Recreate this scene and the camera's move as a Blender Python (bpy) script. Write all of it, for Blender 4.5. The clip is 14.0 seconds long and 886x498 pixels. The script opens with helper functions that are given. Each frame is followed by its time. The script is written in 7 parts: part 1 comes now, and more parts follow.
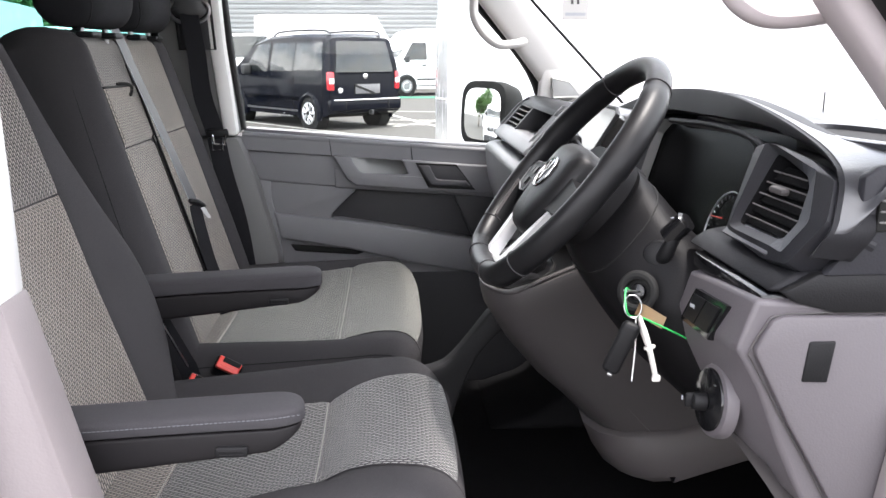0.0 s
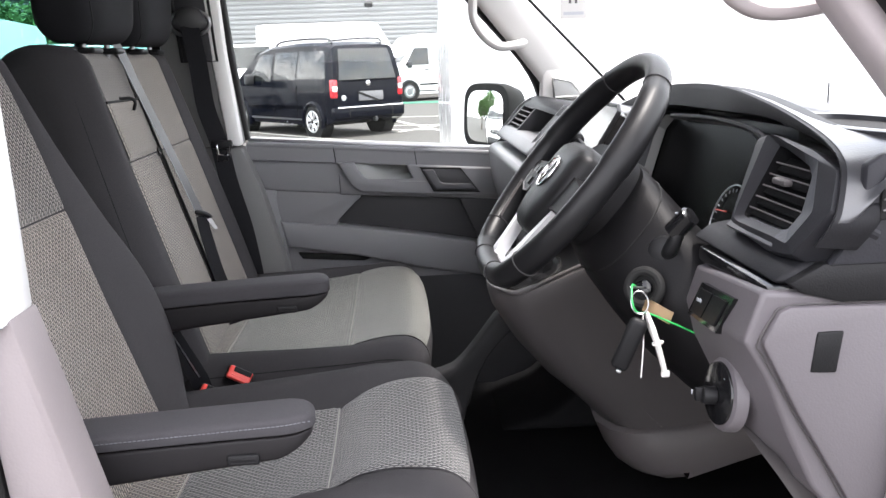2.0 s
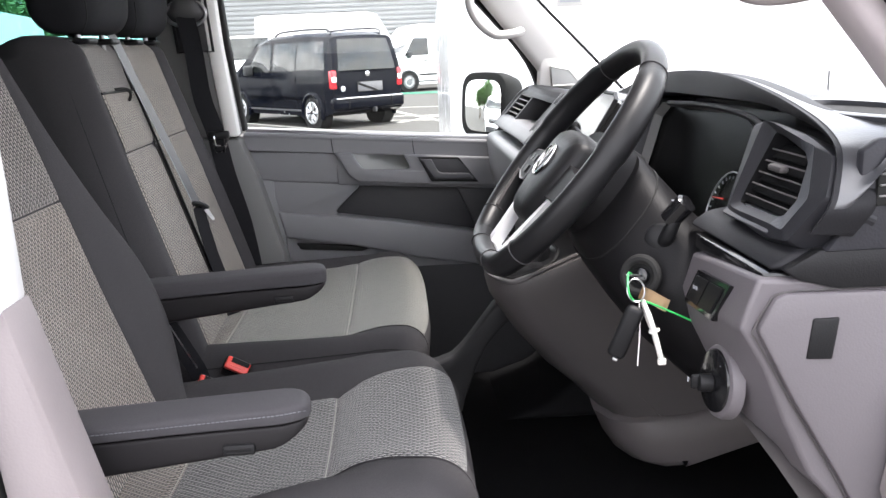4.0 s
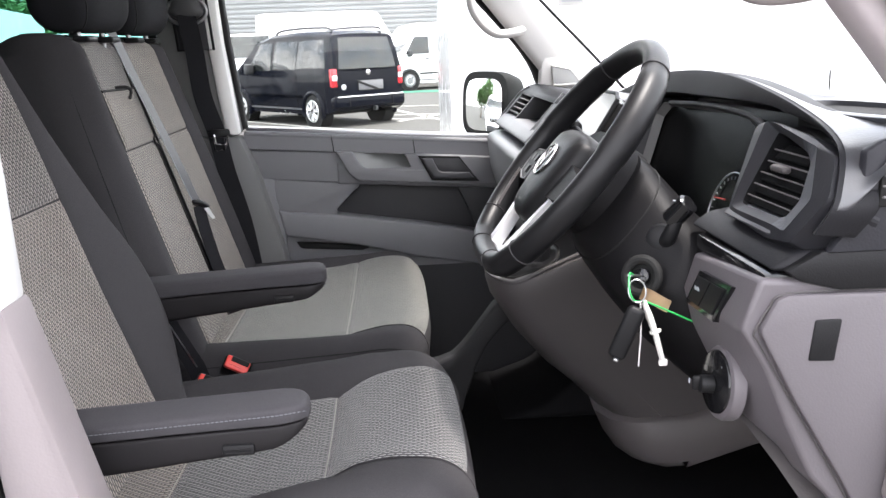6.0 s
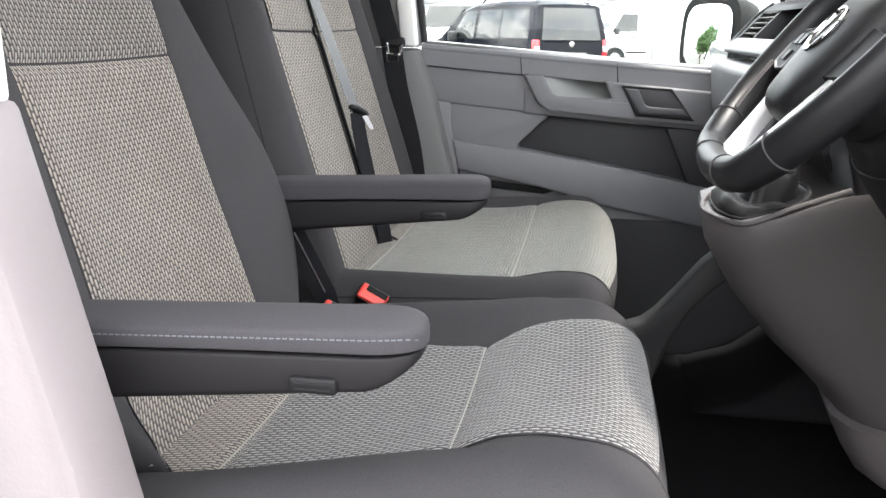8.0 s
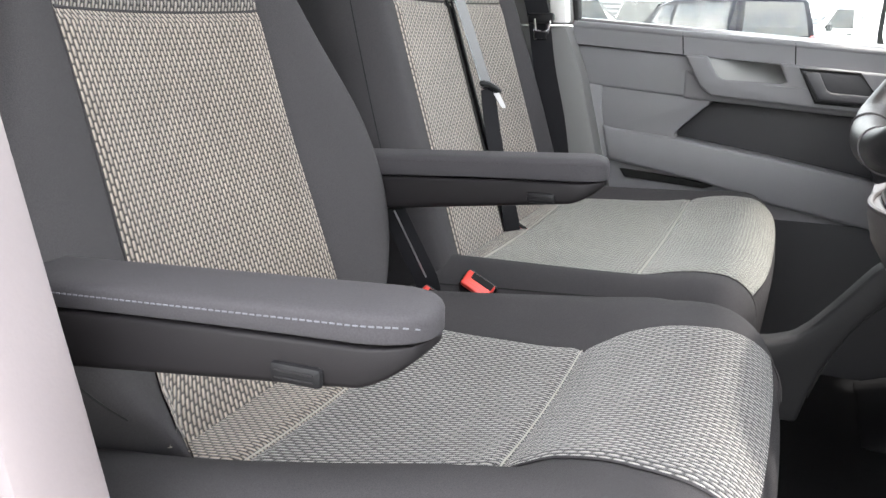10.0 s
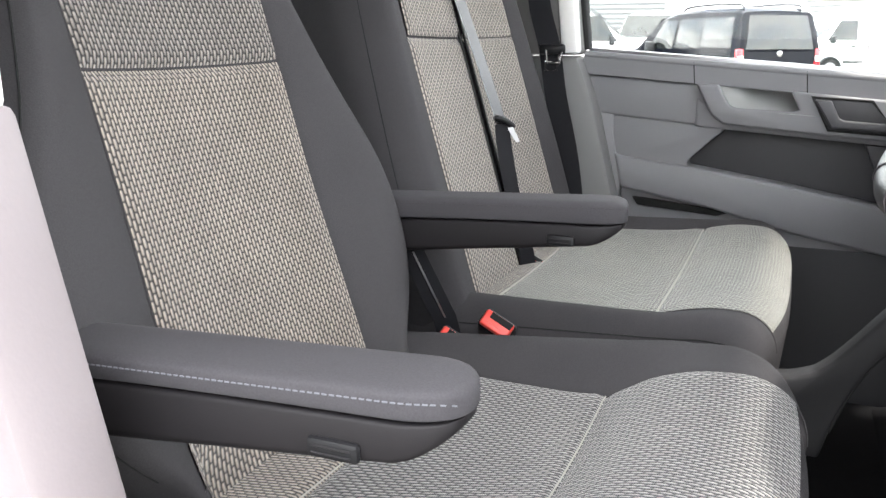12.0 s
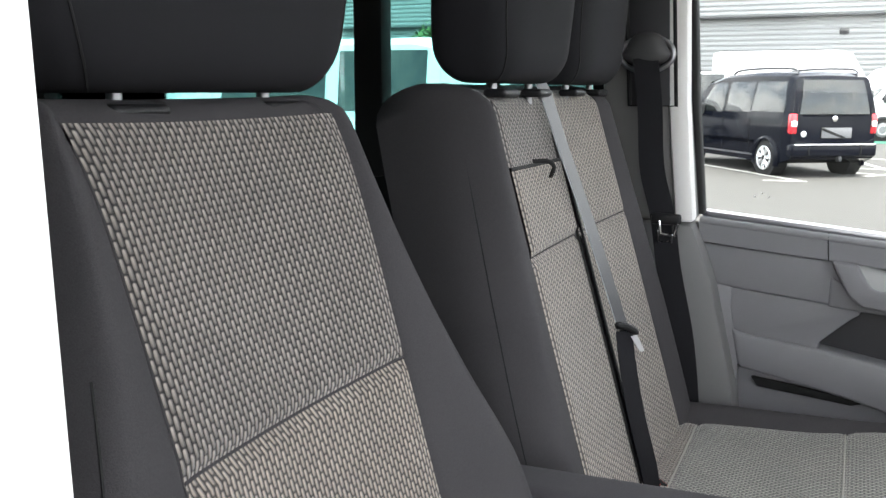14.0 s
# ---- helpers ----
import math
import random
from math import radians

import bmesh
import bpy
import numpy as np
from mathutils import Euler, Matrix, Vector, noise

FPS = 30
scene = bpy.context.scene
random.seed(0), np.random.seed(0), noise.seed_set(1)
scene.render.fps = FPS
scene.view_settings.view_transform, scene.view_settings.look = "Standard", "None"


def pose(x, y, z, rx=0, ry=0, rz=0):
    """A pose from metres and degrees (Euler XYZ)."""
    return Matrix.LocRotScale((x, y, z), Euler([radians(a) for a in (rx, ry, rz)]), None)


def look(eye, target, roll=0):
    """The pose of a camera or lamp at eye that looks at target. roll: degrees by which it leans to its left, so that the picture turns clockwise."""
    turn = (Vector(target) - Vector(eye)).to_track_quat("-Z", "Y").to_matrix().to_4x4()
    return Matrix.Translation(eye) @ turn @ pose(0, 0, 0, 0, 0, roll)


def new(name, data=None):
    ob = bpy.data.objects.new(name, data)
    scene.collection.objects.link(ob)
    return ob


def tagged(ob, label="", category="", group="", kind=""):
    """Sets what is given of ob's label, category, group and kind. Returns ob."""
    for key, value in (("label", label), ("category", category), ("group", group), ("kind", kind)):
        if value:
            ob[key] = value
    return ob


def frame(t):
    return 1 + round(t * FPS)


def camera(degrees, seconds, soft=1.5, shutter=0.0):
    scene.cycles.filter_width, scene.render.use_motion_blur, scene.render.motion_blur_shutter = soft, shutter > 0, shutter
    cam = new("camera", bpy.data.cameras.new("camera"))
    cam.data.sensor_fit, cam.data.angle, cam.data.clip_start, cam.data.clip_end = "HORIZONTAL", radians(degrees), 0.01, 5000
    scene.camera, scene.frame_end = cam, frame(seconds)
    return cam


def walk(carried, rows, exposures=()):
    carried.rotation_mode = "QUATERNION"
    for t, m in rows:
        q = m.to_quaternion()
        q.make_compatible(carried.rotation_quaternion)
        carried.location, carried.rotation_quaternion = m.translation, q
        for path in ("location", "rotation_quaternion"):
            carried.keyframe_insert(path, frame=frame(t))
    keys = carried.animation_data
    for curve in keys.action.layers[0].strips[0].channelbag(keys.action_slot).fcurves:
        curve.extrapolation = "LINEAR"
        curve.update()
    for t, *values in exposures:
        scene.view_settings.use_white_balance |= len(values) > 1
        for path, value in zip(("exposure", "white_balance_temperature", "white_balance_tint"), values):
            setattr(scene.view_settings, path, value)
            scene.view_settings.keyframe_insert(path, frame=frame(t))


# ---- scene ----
cam = camera(55.1, 14.0)
METRES, EYE, TILT, LEAN, TURN = 0.9, 1.5, -13.0, 0.0, -3.6
ROWS = [
    (0.0, 0.0, 0.0, 0.0, 0.0, 0.0, -0.0),
    (0.5, -0.0048, 0.0013, -0.002, 0.46, -0.0, 0.44),
    (1.0, 0.0016, 0.0032, -0.0003, 0.47, -0.11, 1.4),
    (1.5, 0.0041, -0.002, -0.0009, 0.46, 0.07, 1.81),
    (2.0, 0.0042, -0.0029, -0.002, 0.57, 0.28, 1.86),
    (2.5, 0.0049, -0.001, -0.0047, 0.62, 0.12, 2.02),
    (3.0, 0.0068, -0.0, -0.0035, 0.74, -0.05, 2.17),
    (5.5, 0.0136, 0.0012, -0.0064, 0.43, -0.59, 2.19),
    (6.0, 0.0101, 0.0043, -0.0032, 0.63, -0.43, 2.01),
    (6.5, -0.0062, 0.0507, -0.0152, 0.12, -0.34, 2.68),
    (7.0, -0.0223, 0.1645, -0.026, 0.9, -0.63, 2.27),
    (7.5, -0.0257, 0.2519, -0.0692, 7.11, -1.02, -1.01),
    (8.0, -0.011, 0.3562, -0.0969, 13.11, -1.97, -3.63),
    (8.5, 0.0036, 0.4403, -0.1147, 18.11, -2.85, -5.4),
    (9.0, 0.0432, 0.4881, -0.1123, 22.42, -3.57, -6.91),
    (11.5, 0.0534, 0.5097, -0.1075, 26.51, -2.82, -6.2),
    (12.0, 0.0339, 0.4954, -0.0758, 25.91, -2.26, -5.68),
    (12.5, -0.0281, 0.5168, -0.001, 26.39, -1.14, -4.79),
    (13.0, -0.1106, 0.556, 0.074, 28.44, -0.55, -5.2),
    (13.5, -0.147, 0.5666, 0.1287, 28.62, 0.18, -6.08),
    (14.0, -0.1782, 0.6009, 0.1794, 28.62, 0.72, -6.61),
]
EXPOSED = [(0.0, 2.55, 6420, 14), (6.3, 2.6, 6420, 14), (7.0, 2.9, 6450, 12), (7.5, 3.0, 6500, 10), (9.0, 3.18, 6500, 10), (11.5, 3.24, 6500, 10), (12.5, 3.18, 6500, 10), (13.2, 2.87, 6450, 10), (14.0, 2.71, 6430, 10)]
walk(cam, [(t, pose(0, 0, EYE, TILT, LEAN, TURN) @ pose(METRES * x, METRES * y, METRES * z, 90 + pitch, roll, yaw)) for t, x, y, z, yaw, pitch, roll in ROWS], EXPOSED)

# ---- daylight ----
world = bpy.data.worlds.new("sky")
scene.world = world
world.use_nodes = True
wn = world.node_tree.nodes
wl = world.node_tree.links
wn.clear()
sky = wn.new("ShaderNodeTexSky")
sky.sky_type = "NISHITA"
sky.sun_disc = False
SUN_UP, SUN_ROUND = 74.0, 95.0
sky.sun_elevation, sky.sun_rotation = radians(SUN_UP), radians(SUN_ROUND)
sky.air_density, sky.dust_density = 1.0, 1.6
back = wn.new("ShaderNodeBackground")
back.inputs["Strength"].default_value = 0.15
wout = wn.new("ShaderNodeOutputWorld")
soft = wn.new("ShaderNodeHueSaturation")
soft.inputs["Saturation"].default_value = 0.38
wl.new(sky.outputs[0], soft.inputs["Color"])
# broken white cloud over the blue
wtc = wn.new("ShaderNodeTexCoord")
cloud = wn.new("ShaderNodeTexNoise")
cloud.inputs["Scale"].default_value, cloud.inputs["Detail"].default_value, cloud.inputs["Roughness"].default_value = 6.5, 8, 0.62
wl.new(wtc.outputs["Generated"], cloud.inputs["Vector"])
ramp = wn.new("ShaderNodeMapRange")
ramp.inputs["From Min"].default_value, ramp.inputs["From Max"].default_value = 0.45, 0.56
ramp.inputs["To Min"].default_value, ramp.inputs["To Max"].default_value = 0.05, 1.0
wl.new(cloud.outputs["Fac"], ramp.inputs["Value"])
over = wn.new("ShaderNodeMix")
over.data_type = "RGBA"
over.inputs["B"].default_value = (7.6, 7.5, 7.4, 1)
wl.new(ramp.outputs[0], over.inputs["Factor"])
wl.new(soft.outputs[0], over.inputs["A"])
wl.new(over.outputs["Result"], back.inputs[0])
wl.new(back.outputs[0], wout.inputs[0])

sun_data = bpy.data.lights.new("sun", "SUN")
sun_data.energy, sun_data.angle, sun_data.color = 1.2, radians(5.0), (1.0, 0.95, 0.88)
sun = new("sun", sun_data)
sd = Vector((math.sin(radians(SUN_ROUND)) * math.cos(radians(SUN_UP)), math.cos(radians(SUN_ROUND)) * math.cos(radians(SUN_UP)), math.sin(radians(SUN_UP))))
sun.matrix_world = look(sd * 20, (0, 0, 0))

# ---- materials ----
def base_mat(name, colour, rough=0.5, metal=0.0, spec=0.5, coat=0.0):
    m = bpy.data.materials.new(name)
    m.use_nodes = True
    b = m.node_tree.nodes["Principled BSDF"]
    b.inputs["Base Color"].default_value = (*colour[:3], 1)
    b.inputs["Roughness"].default_value = rough
    b.inputs["Metallic"].default_value = metal
    b.inputs["Specular IOR Level"].default_value = spec
    b.inputs["Coat Weight"].default_value = coat
    return m, m.node_tree.nodes, m.node_tree.links, b


def grained(name, colour, rough=0.5, scale=900.0, bump=0.15, vary=0.12, stain=0.10, metal=0.0, spec=0.5, dist=0.0006, rvary=0.1, coat=0.0):
    """A surface with fine grain, broad uneven tone and worn gloss."""
    m, n, l, b = base_mat(name, colour, rough, metal, spec, coat)
    tc = n.new("ShaderNodeTexCoord")
    fine = n.new("ShaderNodeTexNoise")
    fine.inputs["Scale"].default_value, fine.inputs["Detail"].default_value = scale, 3
    wide = n.new("ShaderNodeTexNoise")
    wide.inputs["Scale"].default_value, wide.inputs["Detail"].default_value = 7.0, 5
    for t in (fine, wide):
        l.new(tc.outputs["Object"], t.inputs["Vector"])
    mix = n.new("ShaderNodeMath")
    mix.operation = "MULTIPLY_ADD"
    mix.inputs[1].default_value = vary
    l.new(fine.outputs["Fac"], mix.inputs[0])
    m2 = n.new("ShaderNodeMath")
    m2.operation = "MULTIPLY_ADD"
    m2.inputs[1].default_value, m2.inputs[2].default_value = stain * 2, 1.0 - vary / 2 - stain
    l.new(wide.outputs["Fac"], m2.inputs[0])
    l.new(m2.outputs[0], mix.inputs[2])
    sc = n.new("ShaderNodeVectorMath")
    sc.operation = "SCALE"
    sc.inputs[0].default_value = colour[:3]
    l.new(mix.outputs[0], sc.inputs["Scale"])
    l.new(sc.outputs[0], b.inputs["Base Color"])
    rr = n.new("ShaderNodeMapRange")
    rr.inputs["To Min"].default_value, rr.inputs["To Max"].default_value = max(0.03, rough - rvary), min(1, rough + rvary)
    l.new(wide.outputs["Fac"], rr.inputs["Value"])
    l.new(rr.outputs[0], b.inputs["Roughness"])
    bp = n.new("ShaderNodeBump")
    bp.inputs["Strength"].default_value, bp.inputs["Distance"].default_value = bump, dist
    l.new(fine.outputs["Fac"], bp.inputs["Height"])
    l.new(bp.outputs[0], b.inputs["Normal"])
    return m


def pebbled(name, colour, rough=0.55, cell=0.0016, bump=0.3, spec=0.4):
    """Moulded plastic with a leather-like grain."""
    m = grained(name, colour, rough, 300.0, 0.0, 0.05, 0.08, spec=spec)
    n, l = m.node_tree.nodes, m.node_tree.links
    tc = n.new("ShaderNodeTexCoord")
    v = n.new("ShaderNodeTexVoronoi")
    v.feature = "SMOOTH_F1"
    v.inputs["Scale"].default_value = 1.0 / cell
    l.new(tc.outputs["Object"], v.inputs["Vector"])
    bp = n.new("ShaderNodeBump")
    bp.inputs["Strength"].default_value, bp.inputs["Distance"].default_value = bump, 0.0006
    l.new(v.outputs["Distance"], bp.inputs["Height"])
    l.new(bp.outputs[0], n["Principled BSDF"].inputs["Normal"])
    return m


def weave(name, light, dark, across=0.0047, along=0.0100, bump=0.8, slope=0.25, width=1.0):
    """Seat cloth: short upright threads in staggered columns over a dark ground; u across, v along, in metres."""
    m, n, l, b = base_mat(name, light, 0.85, 0.0, 0.25)
    b.inputs["Sheen Weight"].default_value = 0.25
    b.inputs["Sheen Roughness"].default_value = 0.5
    uv = n.new("ShaderNodeUVMap")
    uv.uv_map = "UVMap"
    wob = n.new("ShaderNodeTexNoise")
    wob.inputs["Scale"].default_value, wob.inputs["Detail"].default_value = 60.0, 2
    l.new(uv.outputs[0], wob.inputs["Vector"])
    off = n.new("ShaderNodeVectorMath")
    off.operation = "MULTIPLY_ADD"
    off.inputs[1].default_value = (0.0008, 0.0008, 0)
    l.new(wob.outputs["Color"], off.inputs[0])
    l.new(uv.outputs[0], off.inputs[2])
    sep = n.new("ShaderNodeSeparateXYZ")
    l.new(off.outputs[0], sep.inputs[0])

    def calc(op, a, b2=None, c=None):
        k = n.new("ShaderNodeMath")
        k.operation = op
        for i, v in enumerate((a, b2, c)):
            if v is None:
                continue
            if isinstance(v, (int, float)):
                k.inputs[i].default_value = v
            else:
                l.new(v, k.inputs[i])
        return k.outputs[0]
    col = calc("MULTIPLY", sep.outputs["X"], 1.0 / across)
    odd = calc("MULTIPLY", calc("FLOOR", col), 0.5)
    row = calc("MULTIPLY_ADD", sep.outputs["Y"], 1.0 / along, odd)
    fu, fv = calc("FRACT", col), calc("FRACT", row)
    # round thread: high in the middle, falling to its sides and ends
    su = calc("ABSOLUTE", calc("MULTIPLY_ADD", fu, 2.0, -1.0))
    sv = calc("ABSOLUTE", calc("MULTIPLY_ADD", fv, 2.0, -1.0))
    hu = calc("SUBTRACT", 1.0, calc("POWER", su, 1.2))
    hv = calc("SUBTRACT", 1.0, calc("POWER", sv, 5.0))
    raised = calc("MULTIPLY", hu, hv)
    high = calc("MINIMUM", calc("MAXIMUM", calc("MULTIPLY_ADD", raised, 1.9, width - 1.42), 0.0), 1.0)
    # light from above put into the colour: threads grow paler towards their top end
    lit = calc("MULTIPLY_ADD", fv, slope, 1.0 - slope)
    own = n.new("ShaderNodeTexWhiteNoise")
    own.noise_dimensions = "2D"
    cell = n.new("ShaderNodeCombineXYZ")
    l.new(calc("FLOOR", col), cell.inputs["X"])
    l.new(calc("FLOOR", row), cell.inputs["Y"])
    l.new(cell.outputs[0], own.inputs["Vector"])
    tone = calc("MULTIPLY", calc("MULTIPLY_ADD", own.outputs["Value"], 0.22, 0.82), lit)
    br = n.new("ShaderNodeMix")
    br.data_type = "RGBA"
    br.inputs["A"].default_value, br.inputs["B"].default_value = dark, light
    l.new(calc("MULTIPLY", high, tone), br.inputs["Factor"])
    fib = n.new("ShaderNodeTexNoise")
    fib.inputs["Scale"].default_value, fib.inputs["Detail"].default_value = 1400.0, 2
    l.new(uv.outputs[0], fib.inputs["Vector"])
    wide = n.new("ShaderNodeTexNoise")
    wide.inputs["Scale"].default_value, wide.inputs["Detail"].default_value = 9.0, 4
    l.new(uv.outputs[0], wide.inputs["Vector"])
    k = n.new("ShaderNodeMath")
    k.operation = "MULTIPLY_ADD"
    k.inputs[1].default_value, k.inputs[2].default_value = 0.5, 0.5
    l.new(fib.outputs["Fac"], k.inputs[0])
    k2 = n.new("ShaderNodeMath")
    k2.operation = "MULTIPLY_ADD"
    k2.inputs[1].default_value = 0.45
    l.new(wide.outputs["Fac"], k2.inputs[0])
    l.new(k.outputs[0], k2.inputs[2])
    sc = n.new("ShaderNodeVectorMath")
    sc.operation = "SCALE"
    l.new(br.outputs["Result"], sc.inputs[0])
    l.new(k2.outputs[0], sc.inputs["Scale"])
    l.new(sc.outputs[0], b.inputs["Base Color"])
    inv = n.new("ShaderNodeMath")
    inv.operation = "MULTIPLY_ADD"
    inv.inputs[1].default_value = 0.25
    l.new(fib.outputs["Fac"], inv.inputs[0])
    l.new(raised, inv.inputs[2])
    bp = n.new("ShaderNodeBump")
    bp.inputs["Strength"].default_value, bp.inputs["Distance"].default_value = bump, 0.0012
    l.new(inv.outputs[0], bp.inputs["Height"])
    l.new(bp.outputs[0], b.inputs["Normal"])
    return m


def glass_mat(name, tint=(1, 1, 1), rough=0.0, ior=1.45):
    m = bpy.data.materials.new(name)
    m.use_nodes = True
    n, l = m.node_tree.nodes, m.node_tree.links
    n.clear()
    out = n.new("ShaderNodeOutputMaterial")
    tr = n.new("ShaderNodeBsdfTransparent")
    tr.inputs["Color"].default_value = (*tint, 1)
    gl = n.new("ShaderNodeBsdfGlossy")
    gl.inputs["Roughness"].default_value = rough
    mx = n.new("ShaderNodeMixShader")
    fr = n.new("ShaderNodeFresnel")
    fr.inputs["IOR"].default_value = ior
    l.new(fr.outputs[0], mx.inputs["Fac"])
    l.new(tr.outputs[0], mx.inputs[1])
    l.new(gl.outputs[0], mx.inputs[2])
    l.new(mx.outputs[0], out.inputs["Surface"])
    return m


M_CLOTH = grained("seat_cloth_charcoal", (0.044, 0.0422, 0.0445), 0.9, 1100.0, 0.6, 0.8, 0.16, spec=0.12, dist=0.0005, rvary=0.05)
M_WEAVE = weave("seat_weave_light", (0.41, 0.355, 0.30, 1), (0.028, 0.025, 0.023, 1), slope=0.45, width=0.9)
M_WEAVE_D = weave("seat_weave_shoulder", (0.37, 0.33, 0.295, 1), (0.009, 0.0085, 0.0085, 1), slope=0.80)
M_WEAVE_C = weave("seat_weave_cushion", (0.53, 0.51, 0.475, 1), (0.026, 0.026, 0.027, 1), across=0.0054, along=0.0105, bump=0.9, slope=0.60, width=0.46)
# cushion weave again, lightened to stand in for window light on the bench
M_WEAVE_B = weave("seat_weave_bench_lit", (0.53, 0.515, 0.455, 1), (0.040, 0.040, 0.037, 1), bump=0.6, slope=0.50, width=0.72)
M_HEADREST = grained("headrest_cloth", (0.016, 0.016, 0.018), 0.9, 1800.0, 0.5, 0.6, 0.14, spec=0.12, dist=0.0004, rvary=0.05)
M_SHELL = pebbled("armrest_shell_plastic", (0.012, 0.011, 0.012), 0.55, 0.0008, 0.1, spec=0.2)
M_PILLAR_CUP = pebbled("pull_cup_skylit", (0.26, 0.265, 0.26), 0.45, 0.0022, 0.1)
M_LEVER = pebbled("handle_lever_plastic", (0.055, 0.055, 0.060), 0.5)
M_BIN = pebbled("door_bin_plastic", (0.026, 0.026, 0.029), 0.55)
M_ARM = grained("armrest_cloth", (0.043, 0.041, 0.045), 0.85, 800.0, 0.6, 0.6, 0.10, spec=0.3, dist=0.0003)
M_BLACK = pebbled("black_plastic", (0.010, 0.010, 0.011), 0.45, spec=0.2)
M_DASHTOP = pebbled("dash_top_plastic", (0.016, 0.017, 0.020), 0.30, 0.0022, 0.12, spec=0.6)
M_DARKGREY = pebbled("door_panel_plastic", (0.166, 0.166, 0.174), 0.55)
M_GREY = pebbled("grey_dash_plastic", (0.106, 0.096, 0.104), 0.5, 0.0020, 0.25)
M_CONSOLE = pebbled("console_grey_plastic", (0.066, 0.060, 0.061), 0.5, 0.0018, 0.25)
M_PILLAR = pebbled("pillar_trim_plastic", (0.50, 0.485, 0.47), 0.6, 0.0022, 0.2)
M_PILLAR_LOW = pebbled("pillar_lower_plastic", (0.195, 0.172, 0.176), 0.55, 0.0022, 0.2)
M_PILLAR_MID = pebbled("pillar_mid_plastic", (0.13, 0.13, 0.128), 0.55, 0.0022, 0.2)
M_LINER = grained("headliner_cloth", (0.72, 0.70, 0.66), 0.95, 900.0, 0.4, 0.15, 0.06, spec=0.1)
M_LEATHER = grained("wheel_leather", (0.009, 0.009, 0.010), 0.40, 700.0, 0.3, 0.3, 0.12, spec=0.26, dist=0.0005)
M_GAITER = grained("gaiter_leather", (0.010, 0.010, 0.011), 0.5, 500.0, 0.4, 0.4, 0.15, spec=0.14, dist=0.0006)
M_GLOSSBLACK = grained("gloss_black", (0.008, 0.008, 0.009), 0.12, 500.0, 0.0, 0.1, 0.1, spec=0.5, rvary=0.05)
M_SCREEN = grained("screen_glass", (0.014, 0.013, 0.012), 0.24, 60.0, 0.0, 0.05, 0.05, rvary=0.05)
M_SATIN = grained("satin_chrome", (0.40, 0.40, 0.41), 0.34, 900.0, 0.05, 0.06, 0.06, metal=1.0, rvary=0.08)
M_BUMP_STEEL = grained("dark_steel", (0.22, 0.22, 0.23), 0.35, 300.0, 0.0, 0.1, 0.05, metal=1.0)
M_CHROME = grained("chrome", (0.80, 0.80, 0.80), 0.10, 300.0, 0.0, 0.04, 0.04, metal=1.0, rvary=0.04)
M_VOID = grained("vent_shade_black", (0.004, 0.004, 0.0045), 0.8, 400.0, 0.1, 0.3, 0.1, spec=0.08)
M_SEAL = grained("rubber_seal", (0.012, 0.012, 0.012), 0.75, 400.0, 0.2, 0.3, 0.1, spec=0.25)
M_WHITE = grained("white_paint", (0.80, 0.80, 0.80), 0.25, 200.0, 0.01, 0.03, 0.03, coat=0.6)
M_BELT = grained("belt_webbing", (0.009, 0.009, 0.011), 0.7, 1400.0, 0.5, 0.4, 0.1, spec=0.18)
# belt webbing lightened for its sheen, and a pale colour for its edge highlight
M_BELT_L = grained("belt_webbing_sheen", (0.031, 0.032, 0.035), 0.32, 1400.0, 0.3, 0.3, 0.1, spec=0.9)
M_BELT_GLINT = grained("webbing_edge_glint", (0.26, 0.27, 0.29), 0.45, 900.0, 0.1, 0.2, 0.1)
M_RED = grained("red_buckle", (0.72, 0.06, 0.045), 0.35, 600.0, 0.05, 0.08, 0.08)
M_ARMTHREAD = grained("armrest_thread", (0.12, 0.122, 0.138), 0.7, 900.0, 0.2, 0.2, 0.1)
M_STITCH = grained("grey_thread", (0.36, 0.37, 0.40), 0.7, 900.0, 0.2, 0.2, 0.1)
M_WEAVE_SEAM = grained("seam_thread", (0.31, 0.30, 0.27), 0.8, 900.0, 0.2, 0.2, 0.1)
M_CARPET = grained("floor_rubber", (0.0078, 0.0079, 0.0086), 0.85, 500.0, 0.5, 0.4, 0.2, spec=0.12, dist=0.001)
M_GLASS = glass_mat("clear_glass", (0.95, 0.97, 0.96), ior=1.22)
M_TINT = glass_mat("green_tinted_glass", (0.50, 0.78, 0.75))
# tint chosen only to hold back light from the unseen near window
M_TINT_D = glass_mat("light_cutting_glass", (0.10, 0.15, 0.145))
M_MIRROR = base_mat("mirror", (0.85, 0.87, 0.87), 0.02, 1.0)[0]
M_PILLAR_PINK = pebbled("pillar_front_plastic", (0.42, 0.375, 0.38), 0.5, 0.0022, 0.15)
M_PILLAR_PALE = pebbled("pillar_pale_plastic", (0.72, 0.71, 0.69), 0.55, 0.0022, 0.2)
M_PILLAR_UP = pebbled("pillar_upper_plastic", (0.15, 0.148, 0.142), 0.55, 0.0022, 0.2)
M_ANCHOR = pebbled("belt_anchor_plastic", (0.045, 0.045, 0.046), 0.5, 0.0022, 0.1)
M_PILLAR_GREY = pebbled("pillar_grey_plastic", (0.35, 0.35, 0.34), 0.55, 0.0022, 0.2)
M_TUNNEL = pebbled("tunnel_plastic", (0.014, 0.014, 0.0155), 0.6, 0.0018, 0.25, 0.3)
M_BASE = pebbled("console_base_plastic", (0.084, 0.075, 0.076), 0.5, 0.0018, 0.2)
